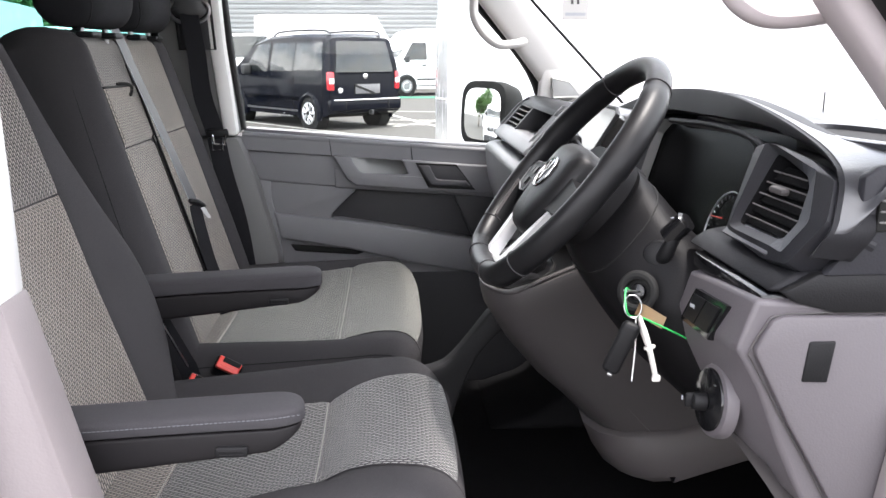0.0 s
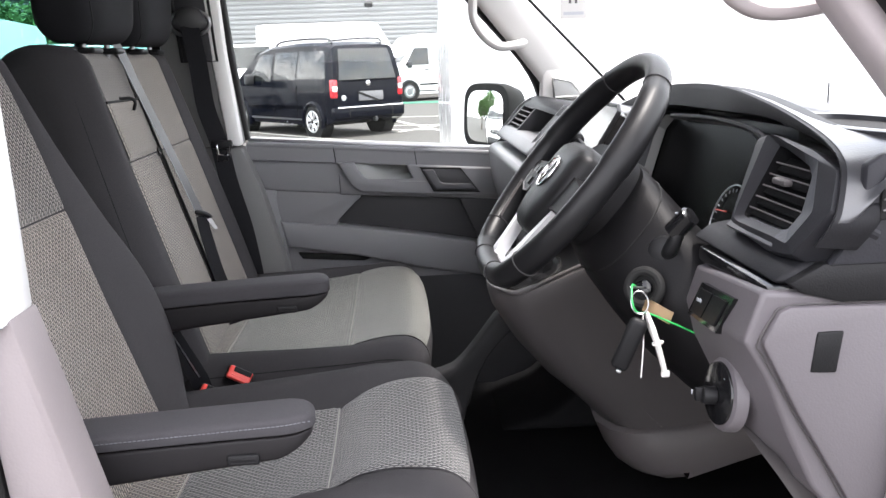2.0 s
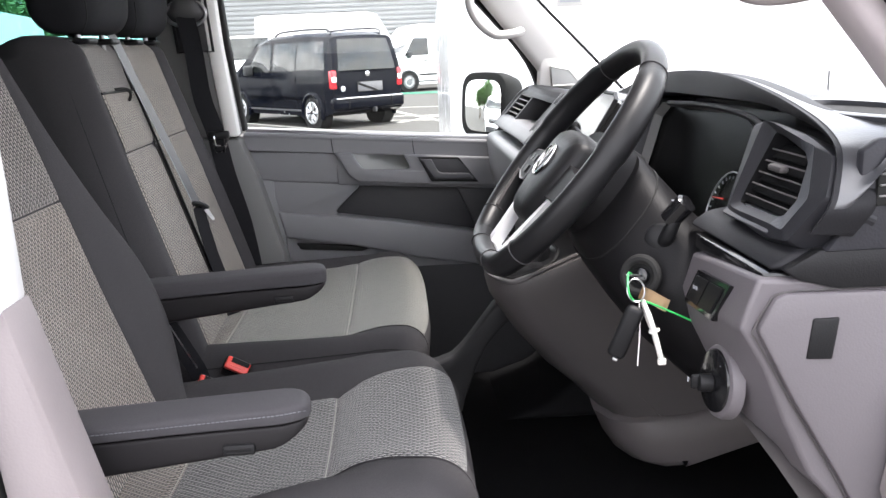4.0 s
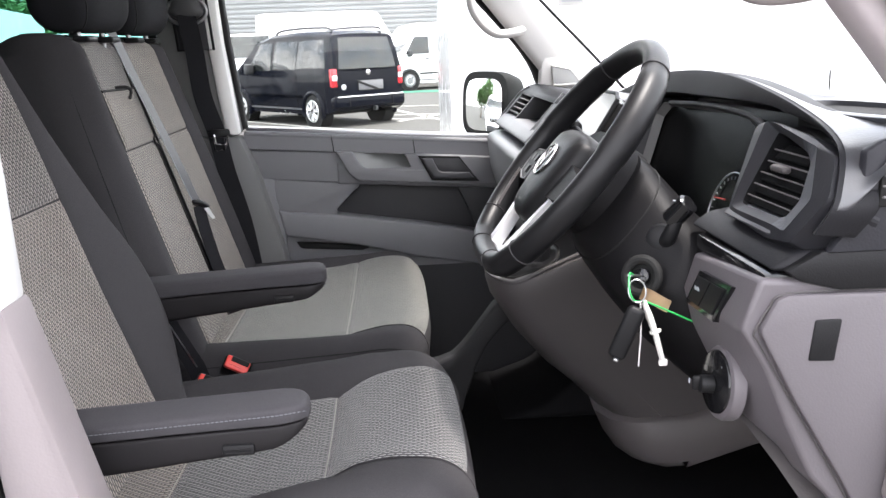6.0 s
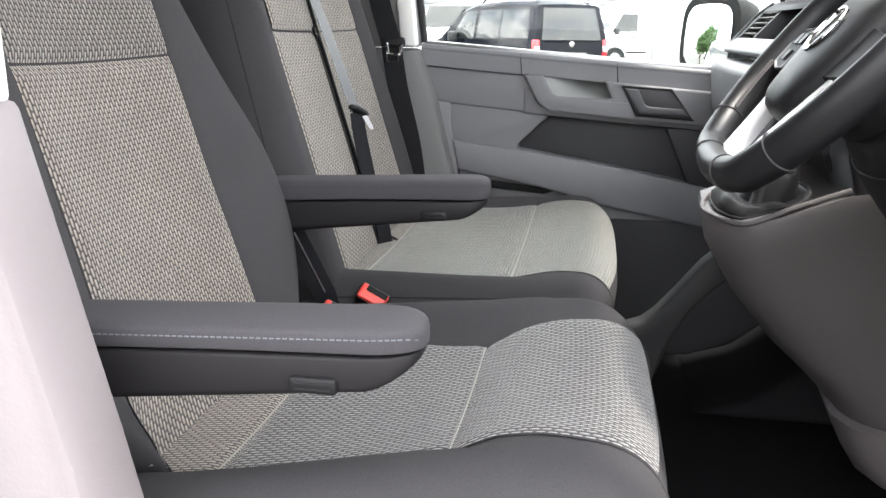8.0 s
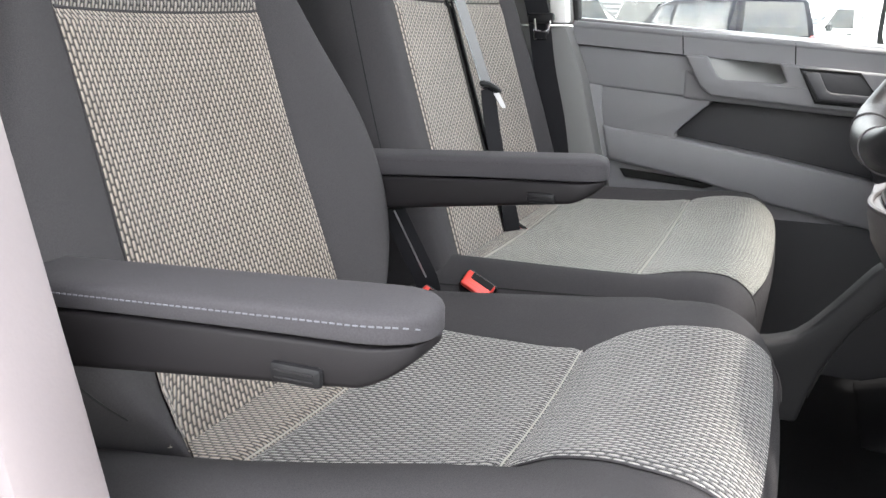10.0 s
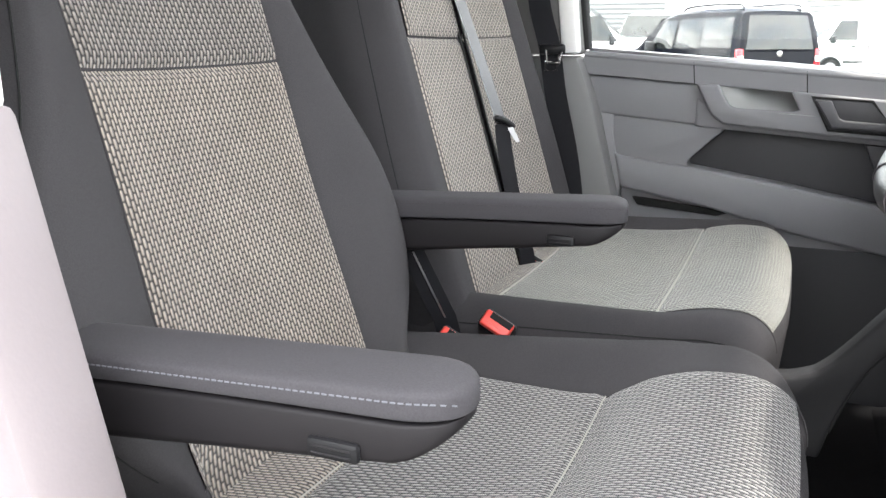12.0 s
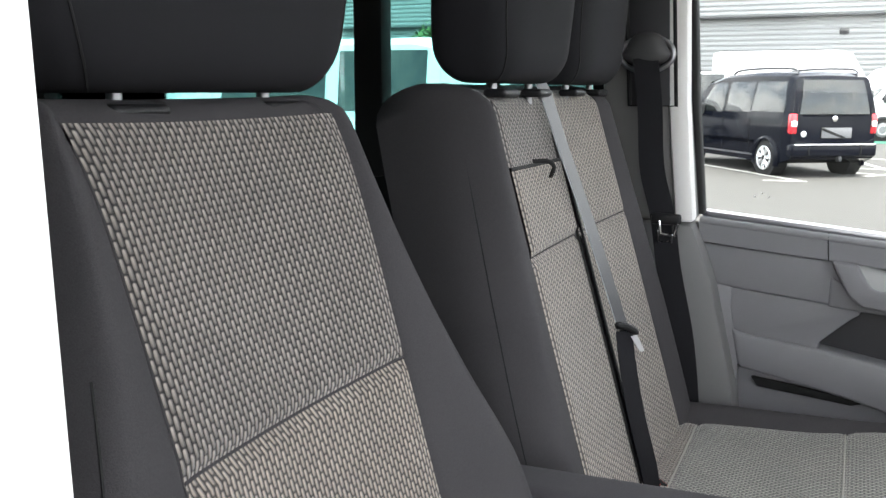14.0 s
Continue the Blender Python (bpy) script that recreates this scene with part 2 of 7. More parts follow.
M_TOPGLOSS = pebbled("dash_upper_plastic", (0.026, 0.027, 0.032), 0.32, 0.0022, 0.25, spec=0.9)
M_TOPGLOSS.node_tree.nodes["Principled BSDF"].inputs["Coat Weight"].default_value = 0.3
M_TOPGLOSS.node_tree.nodes["Principled BSDF"].inputs["Coat Roughness"].default_value = 0.3
M_COLUMN = pebbled("column_plastic", (0.0085, 0.0082, 0.009), 0.5, spec=0.10)
M_SILVER = grained("silver_painted_trim", (0.60, 0.60, 0.61), 0.42, 900.0, 0.05, 0.06, 0.06, metal=0.55, rvary=0.06)
M_POD = pebbled("pod_plastic", (0.016, 0.016, 0.019), 0.45, 0.0022, 0.15, spec=0.24)
M_LEDGE = pebbled("vent_ledge_plastic", (0.085, 0.085, 0.092), 0.45, 0.0022, 0.15)
M_ENDCAP = pebbled("dash_end_plastic", (0.020, 0.020, 0.024), 0.50, 0.0024, 0.35, spec=0.25)
M_HOOD = pebbled("hood_soft_plastic", (0.011, 0.011, 0.013), 0.55, 0.0022, 0.25, spec=0.2)
M_DIAL = grained("dark_display", (0.0018, 0.0018, 0.002), 0.20, 60.0, 0.0, 0.05, 0.05, spec=0.02, rvary=0.03)
# ---- building tools ----
def thing(name, label="", category="", group="", kind="", at=(0, 0, 0)):
    ob = new(name)
    ob.location = at
    ob.empty_display_size = 0.05
    return tagged(ob, label, category, group, kind)


def part(name, bm, material, parent=None, label="", angle=35.0, smooth=True):
    me = bpy.data.meshes.new(name)
    bm.normal_update()
    bm.to_mesh(me)
    bm.free()
    if smooth:
        me.polygons.foreach_set("use_smooth", [True] * len(me.polygons))
        me.set_sharp_from_angle(angle=radians(angle))
    me.materials.append(material)
    ob = new(name, me)
    if parent is not None:
        ob.parent = parent
        p = parent
        off = Matrix.Identity(4)
        chain = []
        while p is not None:
            chain.append(p)
            p = p.parent
        for p in reversed(chain):
            off = off @ p.matrix_parent_inverse @ p.matrix_basis
        ob.matrix_parent_inverse = off.inverted()
    if label:
        ob["label"] = label
    return ob


def single(name, bm, material, label, category, group="", kind="", angle=35.0):
    return tagged(part(name, bm, material, None, label, angle), label, category, group, kind)


def add_box(bm, c, s, bevel=0.0, seg=2, m=None):
    """A box of size s round c, its edges rounded, turned by m about c."""
    r = bmesh.ops.create_cube(bm, size=1.0)
    vs = r["verts"]
    bmesh.ops.scale(bm, vec=s, verts=vs)
    if bevel > 0:
        es = list({e for v in vs for e in v.link_edges})
        g = bmesh.ops.bevel(bm, geom=vs + es, offset=bevel, offset_type="OFFSET", segments=seg, profile=0.5, affect="EDGES")
        vs = list({v for f in g["faces"] for v in f.verts} | {v for v in vs if v.is_valid})
    if m is not None:
        bmesh.ops.rotate(bm, cent=(0, 0, 0), matrix=m.to_3x3(), verts=vs)
    bmesh.ops.translate(bm, vec=c, verts=vs)
    return vs


def box(c, s, bevel=0.0, seg=2, m=None):
    bm = bmesh.new()
    add_box(bm, c, s, bevel, seg, m)
    return bm


def add_prism(bm, pts, axis, a, b, bevel=0.0, seg=2):
    """A flat outline pushed along an axis from a to b. pts: (x, z) for y, (y, z) for x, (x, y) for z."""
    put = {"x": lambda p, t: (t, p[0], p[1]), "y": lambda p, t: (p[0], t, p[1]), "z": lambda p, t: (p[0], p[1], t)}[axis]
    lo = [bm.verts.new(put(p, a)) for p in pts]
    hi = [bm.verts.new(put(p, b)) for p in pts]
    k = len(pts)
    fs = [bm.faces.new(lo), bm.faces.new(hi[::-1])]
    fs += [bm.faces.new((lo[i], hi[i], hi[(i + 1) % k], lo[(i + 1) % k])) for i in range(k)]
    bmesh.ops.recalc_face_normals(bm, faces=fs)
    if bevel > 0:
        es = list({e for f in fs for e in f.edges})
        bmesh.ops.bevel(bm, geom=es, offset=bevel, offset_type="OFFSET", segments=seg, profile=0.5, affect="EDGES", clamp_overlap=True)
    return bm


def prism(pts, axis, a, b, bevel=0.0, seg=2):
    return add_prism(bmesh.new(), pts, axis, a, b, bevel, seg)


def add_loft(bm, rings, closed=True, caps=True):
    vs = [[bm.verts.new(p) for p in r] for r in rings]
    k = len(rings[0])
    fs = []
    for a, b in zip(vs, vs[1:]):
        for i in range(k if closed else k - 1):
            j = (i + 1) % k
            fs.append(bm.faces.new((a[i], a[j], b[j], b[i])))
    if caps and closed:
        fs.append(bm.faces.new(vs[0][::-1]))
        fs.append(bm.faces.new(vs[-1]))
    bmesh.ops.recalc_face_normals(bm, faces=fs)
    return bm


def loft(rings, closed=True, caps=True):
    return add_loft(bmesh.new(), rings, closed, caps)


def add_tube(bm, path, r, n=10, closed=False, squash=1.0):
    """A round bar along a path; r: one radius or one for each point."""
    pts = [Vector(p) for p in path]
    k = len(pts)
    rs = r if isinstance(r, (list, tuple)) else [r] * k
    rings, up = [], None
    for i, p in enumerate(pts):
        t = (pts[(i + 1) % k] - pts[i - 1]) if closed else (pts[min(i + 1, k - 1)] - pts[max(i - 1, 0)])
        t.normalize()
        if up is None:
            up = Vector((0, 0, 1)) if abs(t.z) < 0.9 else Vector((1, 0, 0))
        side = t.cross(up).normalized()
        up = side.cross(t).normalized()
        rings.append([p + rs[i] * (math.cos(a) * side + squash * math.sin(a) * up) for a in [2 * math.pi * j / n for j in range(n)]])
    if closed:
        rings.append(rings[0])
        vs = [[bm.verts.new(q) for q in g] for g in rings[:-1]]
        for i in range(k):
            a, b = vs[i], vs[(i + 1) % k]
            for j in range(n):
                bm.faces.new((a[j], a[(j + 1) % n], b[(j + 1) % n], b[j]))
        bmesh.ops.recalc_face_normals(bm, faces=bm.faces[:])
        return bm
    return add_loft(bm, rings)


def tube(path, r, n=10, closed=False, squash=1.0):
    return add_tube(bmesh.new(), path, r, n, closed, squash)


def arc(pts, per=6):
    """A smooth line through points."""
    p = [Vector(q) for q in pts]
    p = [2 * p[0] - p[1]] + p + [2 * p[-1] - p[-2]]
    out = []
    for i in range(1, len(p) - 2):
        for j in range(per):
            t = j / per
            out.append(0.5 * ((2 * p[i]) + (p[i + 1] - p[i - 1]) * t + (2 * p[i - 1] - 5 * p[i] + 4 * p[i + 1] - p[i + 2]) * t * t + (3 * p[i] - p[i - 1] - 3 * p[i + 1] + p[i + 2]) * t ** 3))
    out.append(p[-2])
    return out


def sheet(fn, us, vs, uvs=True, thick=0.0):
    """A surface fn(u, v) over two lists of values, with (u, v) kept as its texture map."""
    bm = bmesh.new()
    g = [[bm.verts.new(fn(u, v)) for u in us] for v in vs]
    lay = bm.loops.layers.uv.new("UVMap") if uvs else None
    for j in range(len(vs) - 1):
        for i in range(len(us) - 1):
            f = bm.faces.new((g[j][i], g[j][i + 1], g[j + 1][i + 1], g[j + 1][i]))
            if uvs:
                for lp, (a, b) in zip(f.loops, ((us[i], vs[j]), (us[i + 1], vs[j]), (us[i + 1], vs[j + 1]), (us[i], vs[j + 1]))):
                    lp[lay].uv = (a, b)
    return bm


def steps(a, b, n):
    return [a + (b - a) * i / n for i in range(n + 1)]


def disc(c, axis, r, depth, n=28, bevel=0.0, squash=1.0):
    """A round plate or knob: c the middle of its back, axis the way it faces."""
    ax = Vector(axis).normalized()
    q = Vector((0, 0, 1)).rotation_difference(ax).to_matrix()
    rings = []
    prof = [(r, 0.0), (r, depth - bevel), (r - bevel * 0.3, depth - bevel * 0.3), (r - bevel, depth)] if bevel > 0 else [(r, 0.0), (r, depth)]
    for rad, h in prof:
        rings.append([Vector(c) + q @ Vector((rad * math.cos(a), squash * rad * math.sin(a), h)) for a in [2 * math.pi * i / n for i in range(n)]])
    return loft(rings)


def smooth01(t):
    t = max(0.0, min(1.0, t))
    return t * t * (3 - 2 * t)

# ---- van body round the cab ----
Y_NEAR, Y_FAR = 0.70, 2.24
FLOOR_Z, ROOF_Z = 0.62, 1.90


def wall(name, bm, mat, label, cat="wall"):
    return single(name, bm, mat, label, cat, kind="structure")


wall("floor", box((-0.65, (Y_NEAR + Y_FAR) / 2, FLOOR_Z - 0.02), (3.2, Y_FAR - Y_NEAR, 0.04), 0.005), M_CARPET, "black rubber cab floor", "floor")
wall("ceiling", box((-0.95, (Y_NEAR + Y_FAR) / 2, ROOF_Z + 0.02), (2.5, Y_FAR - Y_NEAR + 0.1, 0.04), 0.01), M_LINER, "pale cloth headliner of the van roof", "ceiling")
wall("wall_front", box((0.93, (Y_NEAR + Y_FAR) / 2, 0.95), (0.04, Y_FAR - Y_NEAR, 0.70), 0.01), M_CARPET, "dark bulkhead before the footwells")
wall("wall_back", box((-2.22, (Y_NEAR + Y_FAR) / 2, 1.25), (0.04, Y_FAR - Y_NEAR, 1.30), 0.01), M_SEAL, "dark rear wall of the van")
# far side of the load bay: lower wall, header and posts leave the tinted windows open
wall("wall_far_low", box((-1.36, Y_FAR + 0.02, 0.98), (1.70, 0.05, 0.76), 0.01), M_SEAL, "dark lower side wall behind the bench")
wall("wall_far_top", box((-1.36, Y_FAR + 0.0, 1.87), (1.70, 0.05, 0.10), 0.01), M_SEAL, "dark header above the side window")
for px in (-0.56, -1.107, -2.18):
    wall("wall_far_post", box((px, Y_FAR + 0.01, 1.60), (0.075 if px > -2 else 0.1, 0.05, 0.52), 0.01), M_SEAL, "black post between the tinted side windows", "post")
gl = wall("window_1", box((-1.38, Y_FAR + 0.03, 1.59), (1.62, 0.004, 0.50)), M_TINT, "green-tinted sliding side window", "window")
gl.visible_shadow = False
wall("wall_near_low", box((-1.30, Y_NEAR - 0.02, 0.98), (1.80, 0.05, 0.76), 0.01), M_SEAL, "dark lower side wall behind the driver's seat")
wall("wall_near_top", box((-1.30, Y_NEAR, 1.87), (1.80, 0.05, 0.10), 0.01), M_SEAL, "dark header above the near side window")
# assumed window out of view; its dark tint keeps the bench side dim
gl = wall("window_2", box((-1.35, Y_NEAR - 0.03, 1.59), (1.70, 0.004, 0.50)), M_TINT_D, "unseen side window, darkened to cut light on the bench", "window")
gl.visible_shadow = False

# driver's side pillar behind the open doorway
bp = thing("pillar_near", "white painted door pillar with grey plastic lower trim", "pillar", kind="structure", at=(-0.4, 0.72, 0.62))
part("painted_post", prism([(-0.62, 1.295), (-0.317, 1.295), (-0.318, 1.40), (-0.321, 1.60), (-0.325, 1.90), (-0.62, 1.90)], "y", 0.665, 0.735, 0.008), M_WHITE, bp, "white painted upper post")
part("lower_trim", prism([(-0.352, 1.300), (-0.316, 1.302), (-0.300, 1.235), (-0.268, 1.10), (-0.235, 0.95), (-0.200, 0.66), (-0.28, 0.66), (-0.318, 0.95), (-0.338, 1.10)], "y", 0.68, 0.738, 0.007), M_PILLAR_LOW, bp, "pinkish grey plastic lower trim")
part("rubber_seal", prism([(-0.62, 1.290), (-0.354, 1.290), (-0.340, 1.10), (-0.320, 0.95), (-0.282, 0.66), (-0.62, 0.66)], "y", 0.672, 0.722, 0.006), M_SEAL, bp, "dark rubber seal and outer post")
wall("door_sill", box((0.15, 0.68, 0.64), (0.9, 0.08, 0.06), 0.015), M_PILLAR_LOW, "grey plastic door sill", "sill")

# driver's side windscreen pillar with its grab handle
ap = thing("pillar_near_front", "pale grey windscreen pillar trim with a moulded grab handle", "pillar", kind="structure", at=(0.45, 0.76, 1.4))


def slanted(points, w, d, mat, parent, label, name):
    """A rounded strip along a line of (x, y, z)."""
    rings = []
    pts = [Vector(p) for p in points]
    for i, p in enumerate(pts):
        t = (pts[min(i + 1, len(pts) - 1)] - pts[max(0, i - 1)]).normalized()
        s = t.cross(Vector((0, 1, 0))).normalized()
        o = Vector((0, 1, 0))
        ring = []
        for k in range(16):
            a = 2 * math.pi * k / 16
            c, q = math.cos(a), math.sin(a)
            ring.append(p + s * (w / 2 * math.copysign(abs(c) ** 0.6, c)) + o * (d / 2 * math.copysign(abs(q) ** 0.6, q)))
        rings.append(ring)
    return part(name, loft(rings), mat, parent, label, 50)


slanted(arc([(0.585, 0.77, 1.33), (0.482, 0.77, 1.462), (0.428, 0.785, 1.537), (0.325, 0.81, 1.68), (0.125, 0.86, 1.88)]), 0.038, 0.06, M_PILLAR_PINK, ap, "pinkish grey pillar trim", "pillar_trim")
slanted(arc([(0.62, 0.715, 1.32), (0.498, 0.715, 1.480), (0.440, 0.73, 1.562), (0.335, 0.755, 1.70), (0.12, 0.80, 1.90)]), 0.055, 0.05, M_SEAL, ap, "dark door seal", "door_seal")
part("grab_handle", tube(arc([(0.450, 0.80, 1.548), (0.430, 0.835, 1.537), (0.382, 0.845, 1.532), (0.350, 0.845, 1.542), (0.325, 0.845, 1.568), (0.27, 0.84, 1.64), (0.25, 0.83, 1.69)]), 0.0115, 12, squash=0.8), M_PILLAR_PINK, ap, "moulded grab handle")

# windscreen
WS = [(0.98, 1.30), (0.30, 1.86)]
bm = bmesh.new()
vs = [bm.verts.new(p) for p in ((WS[0][0], 0.76, WS[0][1]), (WS[0][0], 2.20, WS[0][1]), (WS[1][0], 2.12, WS[1][1]), (WS[1][0], 0.84, WS[1][1]))]
bm.faces.new(vs)
bmesh.ops.solidify(bm, geom=bm.faces[:], thickness=0.005)
gl = single("window_screen", bm, M_GLASS, "clear curved windscreen glass", "window", kind="structure")
gl.visible_shadow = False

# far side: windscreen pillar, door, door pillar
fp = thing("pillar_far_front", "pale grey windscreen pillar trim with a curved grab handle", "pillar", kind="structure", at=(0.4, 2.1, 1.4))
slanted(arc([(0.50, 2.10, 1.32), (0.40, 2.09, 1.455), (0.26, 2.05, 1.623), (0.05, 1.98, 1.87)]), 0.085, 0.06, M_PILLAR, fp, "pale grey pillar trim", "pillar_trim")
slanted(arc([(0.40, 2.14, 1.30), (0.352, 2.13, 1.455), (0.205, 2.09, 1.625), (-0.02, 2.02, 1.87)]), 0.022, 0.05, M_SEAL, fp, "black door seal", "door_seal")
slanted(arc([(0.60, 2.0, 1.33), (0.486, 1.98, 1.45), (0.323, 1.95, 1.612), (0.12, 1.90, 1.82)]), 0.006, 0.01, M_SEAL, fp, "black windscreen edge", "glass_edge")
quad = [(0.389, 1.442), (0.434, 1.432), (0.462, 1.398), (0.393, 1.396)]
part("pillar_foot", prism([(0.362, 1.385), (0.368, 1.468), (0.402, 1.465), (0.446, 1.446), (0.482, 1.390)], "y", 2.058, 2.10, 0.008), M_PILLAR, fp, "pale grey pillar foot")
cov = part("corner_cover", prism(quad, "y", 2.046, 2.062, 0.004), M_PILLAR_GREY, fp, "grey triangular speaker cover")
part("cover_edge", tube([(x, 2.046, z) for x, z in quad], 0.0022, 6, closed=True), M_PILLAR_PALE, cov, "pale edge")
part("grab_handle", tube(arc([(0.315, 2.02, 1.525), (0.290, 2.0, 1.520), (0.250, 1.99, 1.520), (0.215, 1.99, 1.548), (0.195, 1.99, 1.59), (0.20, 1.99, 1.65), (0.21, 2.01, 1.68)]), 0.013, 12, squash=0.8), M_PILLAR, fp, "pale moulded grab handle")

bpf = thing("pillar_far", "grey plastic door pillar trim with seat belt slot", "pillar", kind="structure", at=(-0.45, 2.17, 0.62))
part("upper_trim", prism([(-0.53, 1.30), (-0.372, 1.30), (-0.395, 1.52), (-0.415, 1.90), (-0.58, 1.90)], "y", 2.13, 2.22, 0.012), M_PILLAR_UP, bpf, "grey plastic upper trim")
part("edge_strip", prism([(-0.405, 1.302), (-0.371, 1.302), (-0.393, 1.52), (-0.413, 1.89), (-0.448, 1.89), (-0.428, 1.52)], "y", 2.120, 2.16, 0.008), M_PILLAR_PALE, bpf, "pale plastic edge strip")
part("lower_trim", prism([(-0.50, 0.70), (-0.250, 0.70), (-0.285, 1.00), (-0.335, 1.20), (-0.372, 1.298), (-0.53, 1.298), (-0.53, 1.2)], "y", 2.125, 2.215, 0.014), M_PILLAR_MID, bpf, "mid grey plastic lower trim")
part("belt_slot", prism([(-0.496, 1.508), (-0.413, 1.508), (-0.427, 1.72), (-0.510, 1.72)], "y", 2.122, 2.135, 0.004), M_BIN, bpf, "recessed belt height adjuster")
part("slot_gap", tube([(-0.511, 2.122, 1.72), (-0.496, 2.122, 1.508), (-0.413, 2.122, 1.508), (-0.427, 2.122, 1.72)], 0.004, 6), M_SEAL, bpf, "dark belt slot")

wall("footwell_ramp", prism([(0.22, 0.62), (0.34, 0.66), (0.48, 0.78), (0.66, 1.02), (0.90, 1.04), (0.90, 0.62)], "y", 1.86, 2.19, 0.02, 3), M_CARPET, "dark grey passenger footwell ramp", "floor")

# ---- far door ----
DOOR_Y = 2.175
door = thing("door_1", "closed dark grey van door with pull handle and storage bin", "door", kind="structure", at=(-0.05, DOOR_Y, 0.7))


def belt_z(x):
    return 1.309 - (x + 0.366) * 0.075


part("door_panel", prism([(-0.37, 0.93), (0.62, 0.93), (0.62, belt_z(0.62) - 0.03), (-0.37, belt_z(-0.37) - 0.03)], "y", DOOR_Y + 0.045, DOOR_Y + 0.075, 0.006), M_DARKGREY, door)
part("kick_board", prism([(-0.37, 0.58), (0.95, 0.58), (0.95, 1.20), (0.62, 1.20), (0.62, 0.932), (-0.37, 0.932)], "y", DOOR_Y + 0.018, DOOR_Y + 0.068, 0.004), M_BIN, door, "black lower door and kick board")
# top rail in three lengths with fine joints
for a, b in ((-0.368, -0.147), (-0.1475, 0.0585), (0.058, 0.40)):
    part("top_rail", prism([(a, belt_z(a) - 0.046), (b, belt_z(b) - 0.046), (b, belt_z(b) - 0.004), (a, belt_z(a) - 0.004)], "y", DOOR_Y - 0.012, DOOR_Y + 0.068, 0.0008, 1), M_DARKGREY, door, "dark grey moulded top rail")
for a in (-0.147, 0.058):
    part("rail_joint", tube([(a, DOOR_Y - 0.0125, belt_z(a) - 0.046), (a - 0.004, DOOR_Y - 0.0125, belt_z(a) - 0.005), (a - 0.004, DOOR_Y + 0.06, belt_z(a) - 0.0035)], 0.0011, 5), M_SEAL, door)
part("rail_roll", tube([(-0.368, DOOR_Y - 0.006, belt_z(-0.368) - 0.008), (0.40, DOOR_Y - 0.006, belt_z(0.40) - 0.008)], 0.0075, 12), M_DARKGREY, door, "rounded rail edge")
part("window_seal", prism([(-0.37, belt_z(-0.37) - 0.006), (0.40, belt_z(0.4) - 0.006), (0.40, belt_z(0.4) + 0.006), (-0.37, belt_z(-0.37) + 0.006)], "y", DOOR_Y + 0.03, DOOR_Y + 0.062, 0.003), M_SATIN, door, "bright window sill strip")
gl = part("window_pane", prism([(-0.40, belt_z(-0.40)), (0.42, belt_z(0.42)), (0.36, 1.46), (0.18, 1.66), (-0.02, 1.88), (-0.43, 1.88)], "y", DOOR_Y + 0.046, DOOR_Y + 0.050), M_GLASS, door, "clear side window glass")
gl.visible_shadow = False
slanted([(-0.372, DOOR_Y + 0.03, 1.31), (-0.392, DOOR_Y + 0.015, 1.52), (-0.418, DOOR_Y, 1.88)], 0.018, 0.04, M_SEAL, door, "black window channel", "window_channel")
# armrest band that steps out of the panel, with pull recess and release handle
part("arm_band", prism([(-0.368, 1.262), (-0.095, 1.243), (-0.095, 1.161), (-0.30, 1.179), (-0.368, 1.188)], "y", DOOR_Y - 0.004, DOOR_Y + 0.05, 0.006, 3), M_DARKGREY, door, "dark grey raised band")
part("arm_band", prism([(-0.142, 1.220), (-0.104, 1.198), (0.05, 1.190), (0.30, 1.176), (0.30, 1.132), (-0.142, 1.163)], "y", DOOR_Y - 0.0065, DOOR_Y + 0.05, 0.005, 3), M_DARKGREY, door, "dark grey lower edge of the band")
part("pull_bulge", prism([(-0.142, 1.247), (-0.100, 1.246), (-0.092, 1.228), (-0.078, 1.208), (-0.066, 1.203), (0.036, 1.199), (0.046, 1.202), (0.030, 1.236), (0.262, 1.218), (0.262, 1.146), (0.10, 1.156), (-0.088, 1.171), (-0.112, 1.190)], "y", DOOR_Y - 0.026, DOOR_Y + 0.03, 0.009, 4), M_DARKGREY, door, "dark grey moulded pull surround")
# hollow pull cup, deeper towards its front end; its paler grey paints caught sky light
def pull_cup(u, v):
    deep = 0.012 + 0.050 * smooth01(u * 1.2)
    x = -0.100 + 0.022 * (1 - v) + (0.135 + 0.015 * (1 - v)) * u
    return Vector((x, DOOR_Y - 0.021 + deep * math.sin(min(1.0, v * 1.35) * math.pi / 2), 1.202 + 0.046 * v - 0.008 * u))


part("pull_cup", sheet(pull_cup, steps(-0.04, 1.06, 14), steps(-0.05, 1.0, 12), uvs=False, thick=0.002), M_PILLAR_CUP, door, "hollow pull cup, paled for sky light", 60)
# recess plate: door grey in shade, painted as a darker colour
hn = part("release_handle", prism([(0.066, 1.226), (0.168, 1.220), (0.216, 1.161), (0.100, 1.168)], "y", DOOR_Y - 0.0285, DOOR_Y - 0.020, 0.003), M_BIN, door, "release handle recess, door grey darkened for shade")
part("recess_edge", tube([(x, DOOR_Y - 0.0285, z) for x, z in ((0.066, 1.227), (0.168, 1.2215), (0.217, 1.160), (0.099, 1.167))], 0.0026, 6, closed=True), M_SEAL, hn, "black shadow gap")
part("handle_lever", prism([(0.072, 1.223), (0.100, 1.2215), (0.116, 1.190), (0.124, 1.186), (0.194, 1.182), (0.206, 1.167), (0.104, 1.172)], "y", DOOR_Y - 0.038, DOOR_Y - 0.026, 0.003, 3), M_LEVER, hn, "dark grey handle lever")
